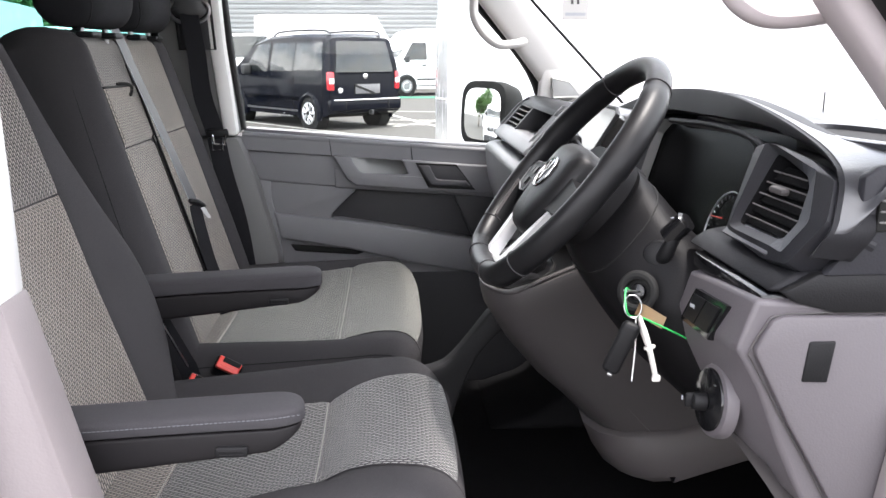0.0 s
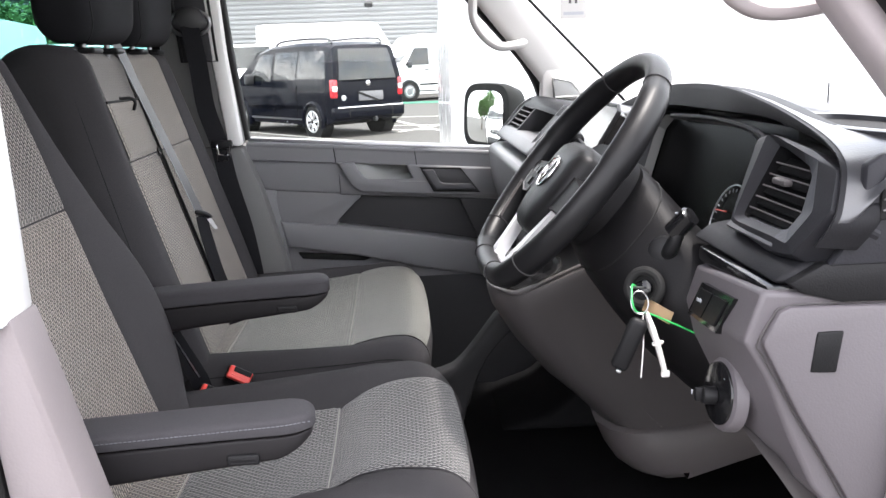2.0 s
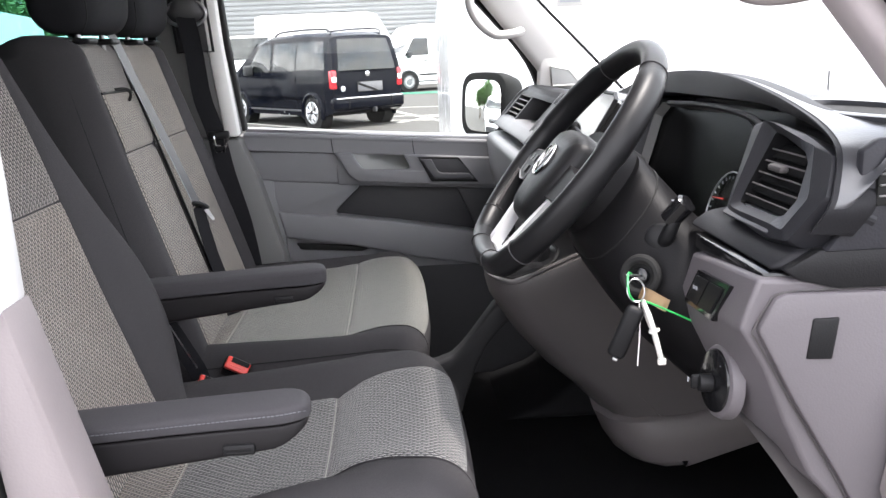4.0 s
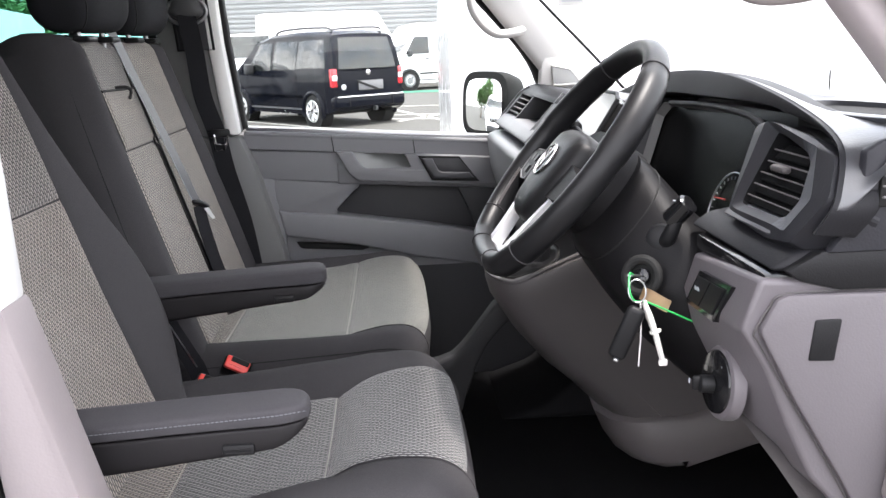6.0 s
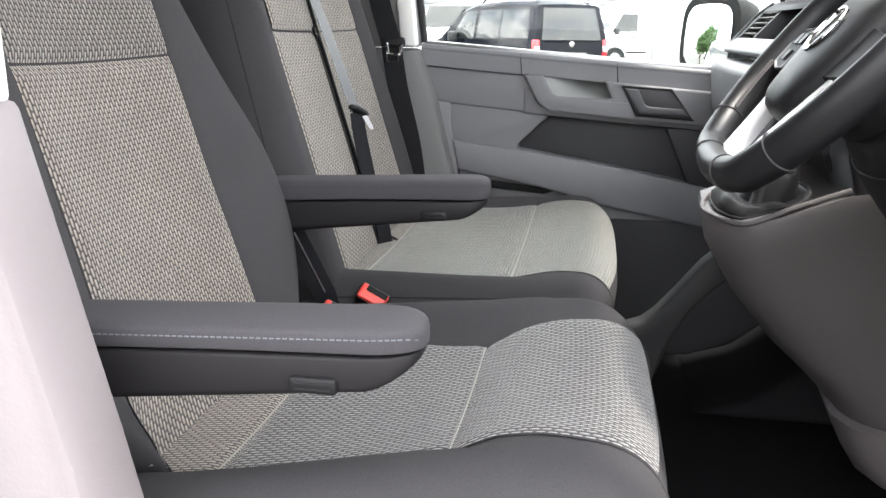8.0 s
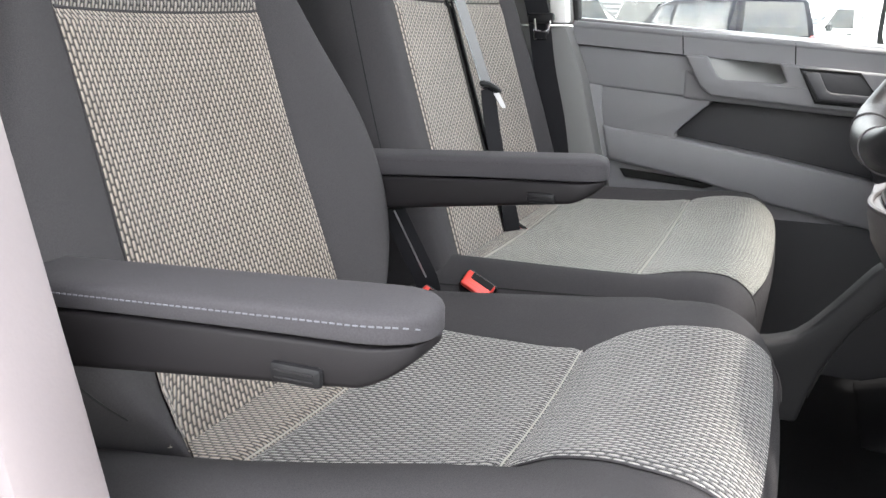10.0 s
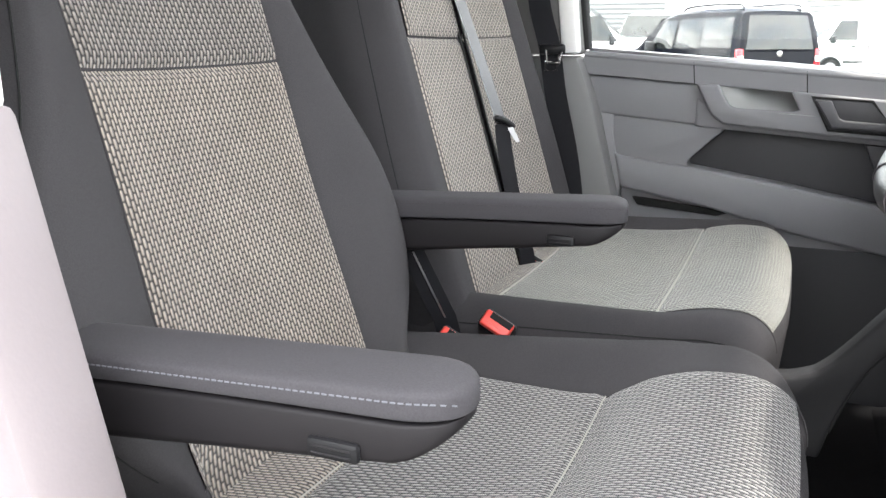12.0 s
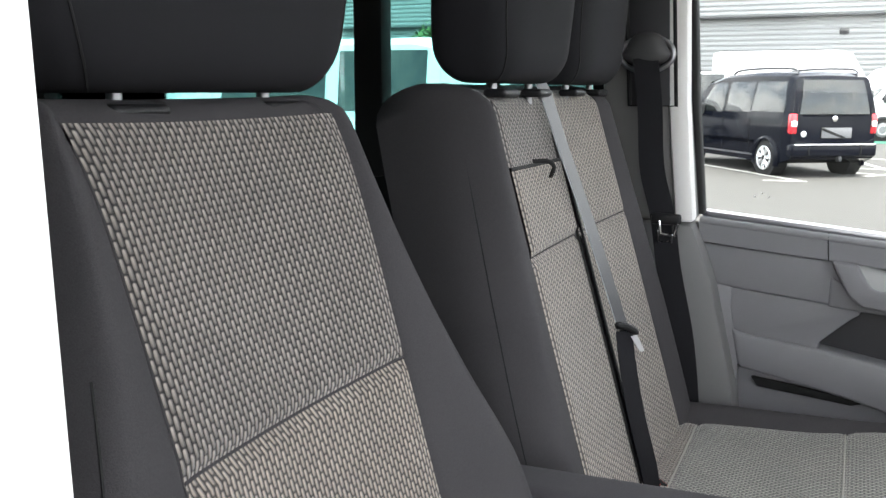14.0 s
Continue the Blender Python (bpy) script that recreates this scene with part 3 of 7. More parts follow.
# sunken field left of a deep bin, bin edge, lower field with pocket
part("door_stile", prism([(-0.37, 1.192), (-0.304, 1.184), (-0.304, 1.14), (-0.297, 1.105), (-0.285, 1.075), (-0.285, 0.93), (-0.37, 0.93)], "y", DOOR_Y - 0.002, DOOR_Y + 0.05, 0.002, 2), M_DARKGREY, door, "dark grey plain panel edge")
part("lower_relief", prism([(-0.320, 1.190), (-0.088, 1.170), (-0.090, 1.152), (-0.104, 1.142), (-0.150, 1.096), (-0.153, 1.088), (-0.146, 1.078), (-0.31, 1.085)], "y", DOOR_Y + 0.001, DOOR_Y + 0.05, 0.003, 3), M_DARKGREY, door, "dark grey sunken field")
# bin plates darker than the door: shade inside the bin put into their colour
part("bin_back", prism([(-0.18, 1.20), (0.32, 1.16), (0.32, 0.96), (-0.18, 1.02)], "y", DOOR_Y + 0.038, DOOR_Y + 0.050, 0.002), M_BIN, door, "back of the storage bin, darkened for shade")
part("bin_front_wall", prism([(0.165, 1.140), (0.30, 1.135), (0.30, 0.99), (0.222, 1.010)], "y", DOOR_Y + 0.004, DOOR_Y + 0.045, 0.006), M_BIN, door, "front wall of the bin, darkened for shade")
part("bin_lip", prism([(-0.300, 1.104), (-0.285, 1.097), (-0.140, 1.082), (0.04, 1.054), (0.19, 1.027), (0.30, 1.004), (0.30, 0.918), (0.05, 0.962), (-0.10, 1.000), (-0.284, 1.032)], "y", DOOR_Y - 0.008, DOOR_Y + 0.05, 0.007, 3), M_DARKGREY, door, "dark grey bin edge")
part("lower_field", prism([(-0.30, 1.040), (-0.10, 1.010), (0.05, 0.972), (0.30, 0.935), (0.30, 0.90), (-0.30, 0.90)], "y", DOOR_Y + 0.020, DOOR_Y + 0.05, 0.004), M_DARKGREY, door, "dark grey lower field")
# flat dark plate paints the shade of the pocket; there is no hollow
part("pocket", prism([(-0.262, 1.012), (-0.20, 1.007), (-0.06, 0.992), (-0.09, 0.982), (-0.25, 0.994)], "y", DOOR_Y + 0.010, DOOR_Y + 0.026, 0.004), M_SEAL, door, "dark plate drawn as the shade in the lower pocket")

# outside mirror
mir = thing("wing_mirror", "black wing mirror housing outside the far door", "mirror", at=(0.33, 2.44, 1.26))
bm = bmesh.new()
rings = []
for dx, k in ((0.0, 1.0), (0.004, 1.03), (0.03, 1.02), (0.07, 0.9), (0.10, 0.62), (0.112, 0.3)):
    rings.append([Vector((0.262 + dx, 2.45, 1.328)) + Vector((0, 0.10 * k * math.copysign(abs(math.cos(a)) ** 0.5, math.cos(a)), 0.092 * k * math.copysign(abs(math.sin(a)) ** 0.5, math.sin(a)))) for a in [2 * math.pi * i / 28 for i in range(28)]])
MT = pose(0, 0, 0, 0, 3.4, 33).to_3x3()
cen = Vector((0.29, 2.45, 1.328))
rings = [[cen + MT @ (p - cen) for p in r] for r in rings]
part("housing", loft(rings), M_SEAL, mir, "black plastic housing", 45)
rings = []
for k in (1.0, 0.85, 0.7, 0.55, 0.4, 0.25, 0.1):
    ring = []
    for i in range(28):
        a = 2 * math.pi * i / 28
        u = 0.080 * k * math.copysign(abs(math.cos(a)) ** 0.5, math.cos(a))
        v = 0.073 * k * math.copysign(abs(math.sin(a)) ** 0.5, math.sin(a))
        ring.append(cen + MT @ (Vector((0.2565 + (u * u + v * v) / 2.6, 2.45 + u, 1.328 + v)) - cen))
    rings.append(ring)
part("mirror_glass", loft(rings), M_MIRROR, mir, "convex mirror glass", 60)
part("arm", tube([(0.36, 2.40, 1.28), (0.40, 2.28, 1.27), (0.42, 2.22, 1.27)], 0.022, 10), M_BLACK, mir)
for k in range(3):
    part("etched_mark", box((-0.268 + 0.012 * (k - 1), DOOR_Y + 0.0445, 1.345 + 0.006 * (k == 1)), (0.003, 0.001, 0.003), 0), M_PILLAR_GREY, door)

# ---- seats ----
LEAN_BACK = math.atan(0.30)
UPW = Vector((-math.sin(LEAN_BACK), 0, math.cos(LEAN_BACK)))
FWD = Vector((math.cos(LEAN_BACK), 0, math.sin(LEAN_BACK)))


def back_at(y, s, d):
    """A place on a backrest: s metres up its slope from seat height, d metres in front of its middle."""
    bend = 0.085 * max(0.0, s - 0.2) ** 2 if y < 1.38 else 0.0
    return Vector((-0.36 - 0.6 * bend, 0, 1.0)) + UPW * s + FWD * d + Vector((0, y, 0))


def lerp_table(table, s):
    """A smooth curve through (position, value) pairs."""
    if s <= table[0][0]:
        return table[0][1]
    for i in range(len(table) - 1):
        (p, v), (q, w) = table[i], table[i + 1]
        if s <= q:
            h = q - p
            before = table[i - 1] if i else table[i]
            after = table[i + 2] if i + 2 < len(table) else table[i + 1]
            m0 = (w - before[1]) / (q - before[0])
            m1 = (after[1] - v) / (after[0] - p)
            t = (s - p) / h
            return (2 * t ** 3 - 3 * t * t + 1) * v + (t ** 3 - 2 * t * t + t) * h * m0 + (3 * t * t - 2 * t ** 3) * w + (t ** 3 - t * t) * h * m1
    return table[-1][1]


def fab_at(fabric, s, side):
    """Half the width of a back's woven cloth; a pair of tables holds its near and its far half."""
    return lerp_table(fabric[0 if side < 0 else 1] if isinstance(fabric, tuple) else fabric, s)


def back_front(yc, half, fabric, bulge, creases):
    """The front of a backrest as a function of y and s."""
    def d(y, s):
        w, f = lerp_table(half, s), fab_at(fabric, s, y - yc)
        o = abs(y - yc)
        v = -0.010 * (1 - min(1.0, o / f) ** 2)
        if o > f:
            t = (o - f) / max(1e-4, w - f)
            v += lerp_table(bulge, s) * math.sin(min(1.0, t * 1.15) * math.pi * 0.62) - 0.060 * max(0.0, (t - 0.62) / 0.38) ** 2.2
        for c in creases:
            v -= 0.006 * math.exp(-((s - c) / 0.006) ** 2) * (1 - smooth01((o - f + 0.004) / 0.006))
        v -= 0.0025 * math.exp(-((o - f) / 0.004) ** 2)
        return v
    return d


def backrest_body(yc, half, fab, dfun, s0, s1, thick, top=0.05, cornering=0.14, level=0.0):
    """level: how far the back of the top is raised towards the height of its front."""
    rings = []
    levels = [(s0 + (s1 - top - s0) * i / 40, 1.0) for i in range(41)]
    levels += [(s1 - top + top * math.sin(a), max(0.06, math.cos(a))) for a in [radians(k) for k in (18, 36, 54, 70, 84)]]
    for s, k in levels:
        w = lerp_table(half, s) * (1 - cornering + cornering * k)
        ring = []
        fl, fr = (min(fab_at(fab, s, sg), w - 0.02) for sg in (-1, 1))
        k1 = w / lerp_table(half, s)
        row = [-w + (w - fl) * i / 14 for i in range(14)] + [-fl - 0.0006] + [-fl * 0.988 + 0.988 * (fl + fr) * i / 14 for i in range(15)] + [fr + 0.0006] + [fr + (w - fr) * i / 14 for i in range(1, 15)]
        for y in row:
            d = dfun(yc + y / k1 * 0.9999, min(s, s1 - top))
            if -fl < y < fr:
                d -= 0.005
            ring.append((y, d))
        back = -thick
        mid = back * 0.5
        ring += [(w * 0.99, -0.075), (w * 0.95, back * 0.93), (w * 0.80, back), (0, back * 1.04), (-w * 0.80, back), (-w * 0.95, back * 0.93), (-w * 0.99, -0.075)]
        rings.append([back_at(yc + y, s + level * max(0.0, -(mid + (d - mid) * k)) * smooth01((s - 0.30) / 0.22), mid + (d - mid) * k) for y, d in ring])
    return loft(rings)


def back_panel(yc, fabric, dfun, s0, s1, lift=0.0022, rows=36, side=None, over=None, flare=0.0):
    """over: (top of the back, rounding, thickness), where the cloth rolls over the top; flare: widening of its near foot."""
    lo, hi = side if side else (-1.0, 1.0)

    def fn(u, s):
        f = fab_at(fabric, s, u)
        y = yc + u / 0.14 * f
        if u < 0:
            y += u / 0.14 * flare * smooth01((0.07 - s) / 0.10)
        if over and s > over[0] - over[1]:
            rise = min(0.995, (s - over[0] + over[1]) / over[1])
            k = math.sqrt(1 - rise * rise)
            mid = -over[2] / 2
            return back_at(y, s + lift * rise, mid + (dfun(y, over[0] - over[1]) - mid) * k + lift)
        return back_at(y, s, dfun(y, s) + lift)
    us = [0.14 * (lo + (hi - lo) * i / 22) for i in range(23)]
    bm = sheet(fn, us, steps(s0, s1, rows))
    return bm


def piping(points, r=0.0016):
    return tube(points, r, 6)


def headrest(parent, yc, width, zb, height, lean=0.10, fwd=0.0):
    """A padded head restraint on two steel posts."""
    rings = []
    x0, n = -0.575 + fwd, 44
    for k in range(27):
        t = (1 - math.cos(math.pi * k / 26)) / 2
        z = zb + height * t
        e = min(1.0, min(t, 1 - t) / 0.24)
        fat = 0.30 + 0.70 * math.sqrt(max(0.0, 1 - (1 - e) ** 2))
        w = width / 2 * (0.88 + 0.12 * smooth01(t * 1.8)) * (0.70 + 0.30 * fat) * (1 - 0.05 * smooth01((t - 0.6) / 0.4))
        dpt = 0.060 * fat
        xc = x0 - (z - zb) * lean - 0.010 * math.cos(t * math.pi)
        ring = []
        for i in range(n):
            a = 2 * math.pi * i / n
            cx, cy = math.cos(a), math.sin(a)
            ring.append(Vector((xc + dpt * math.copysign(abs(cx) ** 0.55, cx), yc + w * math.copysign(abs(cy) ** 0.42, cy), z)))
        rings.append(ring)
    pad = part("headrest_pad", loft(rings), M_HEADREST, parent, "charcoal cloth headrest pad", 60)
    for i in (6, 38):
        part("seam", tube([r[i] + (r[i] - Vector((x0 - 0.02, yc, r[i].z))).normalized() * 0.0002 for r in rings[1:-1]], 0.0010, 5), M_SEAL, pad)
    for sgn in (-1, 1):
        yp = yc + sgn * width * 0.23
        part("headrest_post", tube([(x0 - 0.002, yp, zb - 0.06), (x0 - 0.002, yp, zb + 0.03)], 0.0055, 12), M_BUMP_STEEL, parent, "dark steel post")
        part("post_guide", box((x0 + 0.010, yp, zb - 0.012), (0.030, 0.052, 0.011), 0.005, 3), M_BLACK, parent, "black plastic guide")


def cushion(parent, yc, half, fab, x0, x1, z_tab, crest, depth, seams, patches, rounding=0.055, name="cushion"):
    """A seat cushion that wraps down over its nose, with woven panels between plain bolsters.
    fab: half width of the woven cloth along x; z_tab, crest: heights of the cloth and of the bolsters along x."""
    wrap = rounding * math.pi / 2

    def zt(x, y):
        o, f = abs(y - yc), lerp_table(fab, x)
        edge = lerp_table(z_tab, x) - sum(0.005 * math.exp(-((x - c) / 0.0055) ** 2) for c in seams) * (1 - smooth01((o - f) / 0.012))
        if o <= f:
            return edge - 0.007 * (1 - (o / f) ** 2) - 0.002 * math.exp(-((o - f) / 0.004) ** 2)
        t = (o - f) / (half - f)
        top = max(lerp_table(crest, x), edge + 0.002)
        return edge + (top - edge) * smooth01(t / 0.42) - 0.045 * max(0.0, (t - 0.50) / 0.50) ** 2.2 - 0.002 * math.exp(-((o - f) / 0.004) ** 2)

    def at(u, y):
        """u runs forwards along the top and then down the nose."""
        flat = x1 - rounding
        o = min(1.0, abs(y - yc) / half)
        pull = 0.034 * o ** 3
        if u <= flat:
            return Vector((u - pull * smooth01((u - flat + 0.10) / 0.10), y, zt(u, y)))
        over = u - flat
        zf = zt(flat, y)
        if over <= wrap:
            a = over / rounding
            return Vector((flat + rounding * math.sin(a) - pull, y, zf - rounding * (1 - math.cos(a))))
        return Vector((x1 - pull - (over - wrap) * 0.10, y, zf - rounding - (over - wrap)))
    us = steps(x0, x1 - rounding, 60) + [x1 - rounding + wrap * i / 10 for i in range(1, 11)] + [x1 - rounding + wrap + (depth - rounding) * i / 3 for i in range(1, 4)]
    bm = bmesh.new()
    g = []
    for u in us:
        f = lerp_table(fab, min(u, x1))
        ys = [yc - half + (half - f) * i / 14 for i in range(14)] + [yc - f - 0.0005] + [yc - f * 0.985 + 1.97 * f * i / 20 for i in range(21)] + [yc + f + 0.0005] + [yc + f + (half - f) * i / 14 for i in range(1, 15)]
        g.append([bm.verts.new(at(u, y) - Vector((0.003 if u > x1 - rounding else 0, 0, 0.004)) * (abs(y - yc) < f)) for y in ys])
    last = len(g[0]) - 1
    for a, b in zip(g, g[1:]):
        for i in range(last):
            bm.faces.new((a[i], a[i + 1], b[i + 1], b[i]))
    base = lerp_table(z_tab, x0) - depth * 0.80
    for idx in (0, last):
        low = [bm.verts.new((min(r[idx].co.x, x1 - 0.012), r[idx].co.y + (0.006 if idx == 0 else -0.006), min(base, r[idx].co.z))) for r in g]
        for i in range(len(g) - 1):
            bm.faces.new((g[i][idx], g[i + 1][idx], low[i + 1], low[i]))
    bmesh.ops.recalc_face_normals(bm, faces=bm.faces[:])
    body = part(name, bm, M_CLOTH, parent, "charcoal cloth bolstered cushion", 60)
    mid = max(f for x, f in fab)
    for a, b, mat in patches:
        def fn(v, u):
            y = yc + v / mid * lerp_table(fab, min(u, x1))
            p = at(u, y)
            n = (at(u + 0.002, y) - at(u - 0.002, y)).cross(Vector((0, 1, 0))).normalized()
            return p - n * 0.0022 if n.z < 0 else p + n * 0.0022
        part("woven_panel", sheet(fn, steps(-mid, mid, 30), steps(a, b, max(6, int((b - a) / 0.006)))), mat, body, "grey woven cloth panel", 60)
    for s in seams:
        f = lerp_table(fab, s)
        part("seam", tube([at(s, yc + v) + Vector((-0.002, 0, 0.0036)) for v in steps(-f, f, 20)], 0.0017 if half > 0.3 else 0.0008, 6), M_WEAVE_SEAM, body, "grey stitched seam")
    for sg in (-1, 1):
        part("piping", tube([at(u, yc + sg * lerp_table(fab, min(u, x1))) + Vector((0, 0, 0.0012)) for u in steps(x0 + 0.05, x1 - rounding + wrap, 60)], 0.0010, 5), M_CLOTH, body, "dark edge of the woven cloth")
    for sg in (-1, 1):
        part("side_seam", tube([at(u, yc + sg * (half - 0.010)) + Vector((0, sg * 0.0006, 0.0)) for u in steps(x0 + 0.05, x1 - rounding + wrap * 0.6, 50)], 0.0009, 5), M_SEAL, body, "dark stitched side seam")


def armrest(parent, ya, yb, x0, x1, z0, z1, rise, pad, button_side, thread):
    """A padded armrest: cloth top over a hard dark shell, with a release button."""
    ym, w = (ya + yb) / 2, (yb - ya) / 2
    L = x1 - x0

    def ring(x, lo, hi, k, up, down, n=28):
        out = []
        zc, h = (lo + hi) / 2, (hi - lo) / 2
        for i in range(n):
            a = 2 * math.pi * i / n
            c, s = math.cos(a), math.sin(a)
            sq = up if s > 0 else down
            out.append(Vector((x, ym + w * k * math.copysign(abs(c) ** sq, c), zc + h * math.copysign(abs(s) ** sq, s))))
        return out
    top, low = [], []
    tip = 0.036
    stations = [((L - tip) * i / 16, 1.0) for i in range(17)] + [(L - tip + tip * math.sin(radians(a)), max(0.10, math.cos(radians(a)) ** 0.75)) for a in (14, 28, 42, 55, 66, 76, 84, 90)]
    for run, k in stations:
        t = run / L
        x = x0 + run
        zt = z1 + rise * t
        split = z1 - pad + rise * t + 0.002 * math.sin(t * math.pi)
        drop = 0.014 * (1 - k) ** 1.5
        top.append(ring(x, split + 0.0006, zt - drop, k, 0.45, 0.16))
        low_z = z0 + 0.036 * t
        bot = low_z + (split - low_z - 0.004) * 0.92 * max(0.0, (t - 0.88) / 0.12) ** 1.7
        low.append(ring(x - 0.003 * (1 - k), bot, split - 0.0006, k * 0.985, 0.16, 0.40))
    arm = part("armrest", loft(low), M_SHELL, parent, "dark plastic armrest shell", 50)
    part("armrest_pad", loft(top), M_ARM, arm, "slate grey cloth pad", 60)
    yo = ya if button_side < 0 else yb
    # a row of stitches along the shoulder of the pad and round its end
    line = [Vector((x0 + run, ym + button_side * w * k, z1 + rise * run / L - 0.0070 - 0.012 * (1 - k) ** 1.5)) for run, k in stations if k > 0.5]
    bm = bmesh.new()
    for a, b in zip(line[1:], line[2:]):
        d = b - a
        n_here = max(1, round(d.length / 0.0050))
        m3 = d.to_track_quat("X", "Z").to_matrix()
        for i in range(n_here):
            add_box(bm, a + d * ((i + 0.5) / n_here), (0.0030, 0.0010, 0.0008), 0, m=m3)
    tagged(part("stitching", bm, thread, arm, "grey stitches", smooth=False), kind="stuff")
    xb = x0 + L * 0.785
    zb = z0 + 0.036 * 0.785 + 0.0095
    button = part("release_button", box((xb, yo + button_side * 0.0005, zb), (0.032, 0.006, 0.012), 0.003), M_BLACK, arm, "black release button")
    for dz in (-0.002, 0.002):
        part("rib", box((xb, yo + button_side * 0.0040, zb + dz), (0.024, 0.0014, 0.0010), 0.0004, 1), M_SHELL, button)
    part("pivot_disc", disc((x0 + 0.018, yo, z0 + 0.028), (0, button_side, 0), 0.022, 0.004, 24, 0.002), M_BLACK, arm)


def buckle(name, at, label, across=(0.88, 0.0, -0.47), face=(0.20, -0.78, 0.58), size=1.0):
    """A seat belt buckle: black body on a short stalk, its red press button facing outwards."""
    b = thing(name, label, "buckle", "seat belt buckles", at=at)
    ax = Vector(across).normalized()
    nz = Vector(face)
    nz = (nz - ax * nz.dot(ax)).normalized()
    m = Matrix((ax, nz.cross(ax), nz)).transposed()
    o = Vector(at)

    def bx(c, s, bev):
        return box(o + m @ (Vector(c) * size), Vector(s) * size, bev * size, 3, m)
    part("buckle_body", bx((0, 0, -0.034), (0.046, 0.027, 0.064), 0.005), M_BLACK, b)
    button = part("press_button", bx((0, -0.001, 0.000), (0.041, 0.022, 0.012), 0.003), M_RED, b, "red press button")
    part("slot", bx((0.003, 0.0050, 0.0055), (0.031, 0.0085, 0.0030), 0.001), M_SEAL, button, "dark belt slot")
    part("button_rib", bx((-0.002, -0.0050, 0.0062), (0.022, 0.0012, 0.0012), 0.0004), M_RED, button)
    part("stalk", tube([o + m @ Vector((0, 0, -0.06)), o + m @ Vector((0, 0, -0.09)) + Vector((0, 0, -0.04)), o + m @ Vector((0, 0, -0.09)) + Vector((0, 0, -0.14))], 0.011, 10, squash=0.5), M_BLACK, b)
    return b


def ribbon_strip(points, width):
    pts = [Vector(p) for p in points]
    w = Vector((0.9, 0.3, 0.3)).normalized() * width / 2
    n = Vector((-0.3, 0.9, 0)) * 0.0008
    return loft([[p - w - n, p + w - n, p + w + n, p - w + n] for p in pts])


# driver's seat
DY = 1.045
d_half = [(-0.12, 0.176), (-0.04, 0.178), (0.0, 0.196), (0.03, 0.230), (0.065, 0.262), (0.11, 0.284), (0.16, 0.287), (0.21, 0.274), (0.30, 0.222), (0.40, 0.182), (0.47, 0.164), (0.52, 0.157), (0.57, 0.150)]
d_near = [(-0.12, 0.146), (-0.03, 0.146), (0.03, 0.142), (0.10, 0.136), (0.20, 0.130), (0.33, 0.126), (0.43, 0.126), (0.48, 0.127), (0.51, 0.130), (0.538, 0.137)]
d_far = [(-0.12, 0.146), (-0.03, 0.146), (0.03, 0.144), (0.10, 0.141), (0.20, 0.136), (0.33, 0.139), (0.43, 0.143), (0.50, 0.142), (0.538, 0.136)]
d_fab = (d_near, d_far)
SEAM = 0.325
d_front = back_front(DY, d_half, d_fab, [(-0.12, 0.034), (0.15, 0.034), (0.28, 0.026), (0.42, 0.014), (0.56, 0.006)], [SEAM])
dseat = thing("captain_chair", "charcoal cloth driver's seat with woven grey centre panels and two armrests", "seat", at=(-0.2, DY, 0.62))
dback = part("backrest", backrest_body(DY, d_half, d_fab, d_front, -0.10, 0.566, 0.115, 0.036, 0.16), M_CLOTH, dseat, "charcoal cloth bolstered backrest", 60)
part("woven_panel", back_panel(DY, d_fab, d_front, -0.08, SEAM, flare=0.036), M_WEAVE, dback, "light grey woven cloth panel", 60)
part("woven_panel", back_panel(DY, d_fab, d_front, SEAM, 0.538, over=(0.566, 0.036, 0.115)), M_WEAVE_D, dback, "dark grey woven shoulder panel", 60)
part("seam", piping([back_at(DY + v, SEAM, d_front(DY + v, SEAM) + 0.002) for v in steps(-0.126, 0.139, 16)]), M_CLOTH, dback)
for sg in (-1, 1):
    part("piping", piping([back_at(DY + sg * fab_at(d_fab, s, sg), s, d_front(DY + sg * fab_at(d_fab, s, sg), s) + 0.001) for s in steps(0.08, 0.526, 40)], 0.0012), M_CLOTH, dback)
for sg in (-1, 1):
    line = []
    for s in steps(0.02, 0.40, 30):
        f, w = fab_at(d_fab, s, sg), lerp_table(d_half, s)
        y = DY + sg * (f + (w - f) * 0.80)
        line.append(back_at(y, s, d_front(y, s) + 0.0004))
    part("bolster_seam", tube(line, 0.0010, 5), M_SEAL, dback, "dark stitched bolster seam")
headrest(dseat, 1.072, 0.345, 1.532, 0.21, fwd=0.008)
d_z = [(-0.42, 0.965), (-0.30, 0.978), (-0.20, 0.986), (-0.093, 1.001), (-0.05, 1.022), (0.0, 1.032), (0.10, 1.030)]
d_crest = [(-0.42, 0.990), (-0.30, 1.003), (-0.20, 1.015), (-0.10, 1.028), (-0.03, 1.034), (0.03, 1.026), (0.10, 1.012)]
c_fab = [(-0.42, 0.172), (-0.355, 0.172), (-0.285, 0.167), (-0.19, 0.146), (-0.093, 0.124), (-0.03, 0.134), (0.03, 0.144), (0.10, 0.150)]
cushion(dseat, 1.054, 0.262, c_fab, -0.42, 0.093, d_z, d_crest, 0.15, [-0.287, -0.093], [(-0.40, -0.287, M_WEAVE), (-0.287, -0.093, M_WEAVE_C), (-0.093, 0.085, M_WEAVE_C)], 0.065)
part("seat_base", prism([(-0.44, 0.62), (0.04, 0.62), (0.07, 0.86), (0.07, 0.90), (-0.44, 0.90)], "y", DY - 0.225, DY + 0.225, 0.02), M_BLACK, dseat, "black plastic seat base")
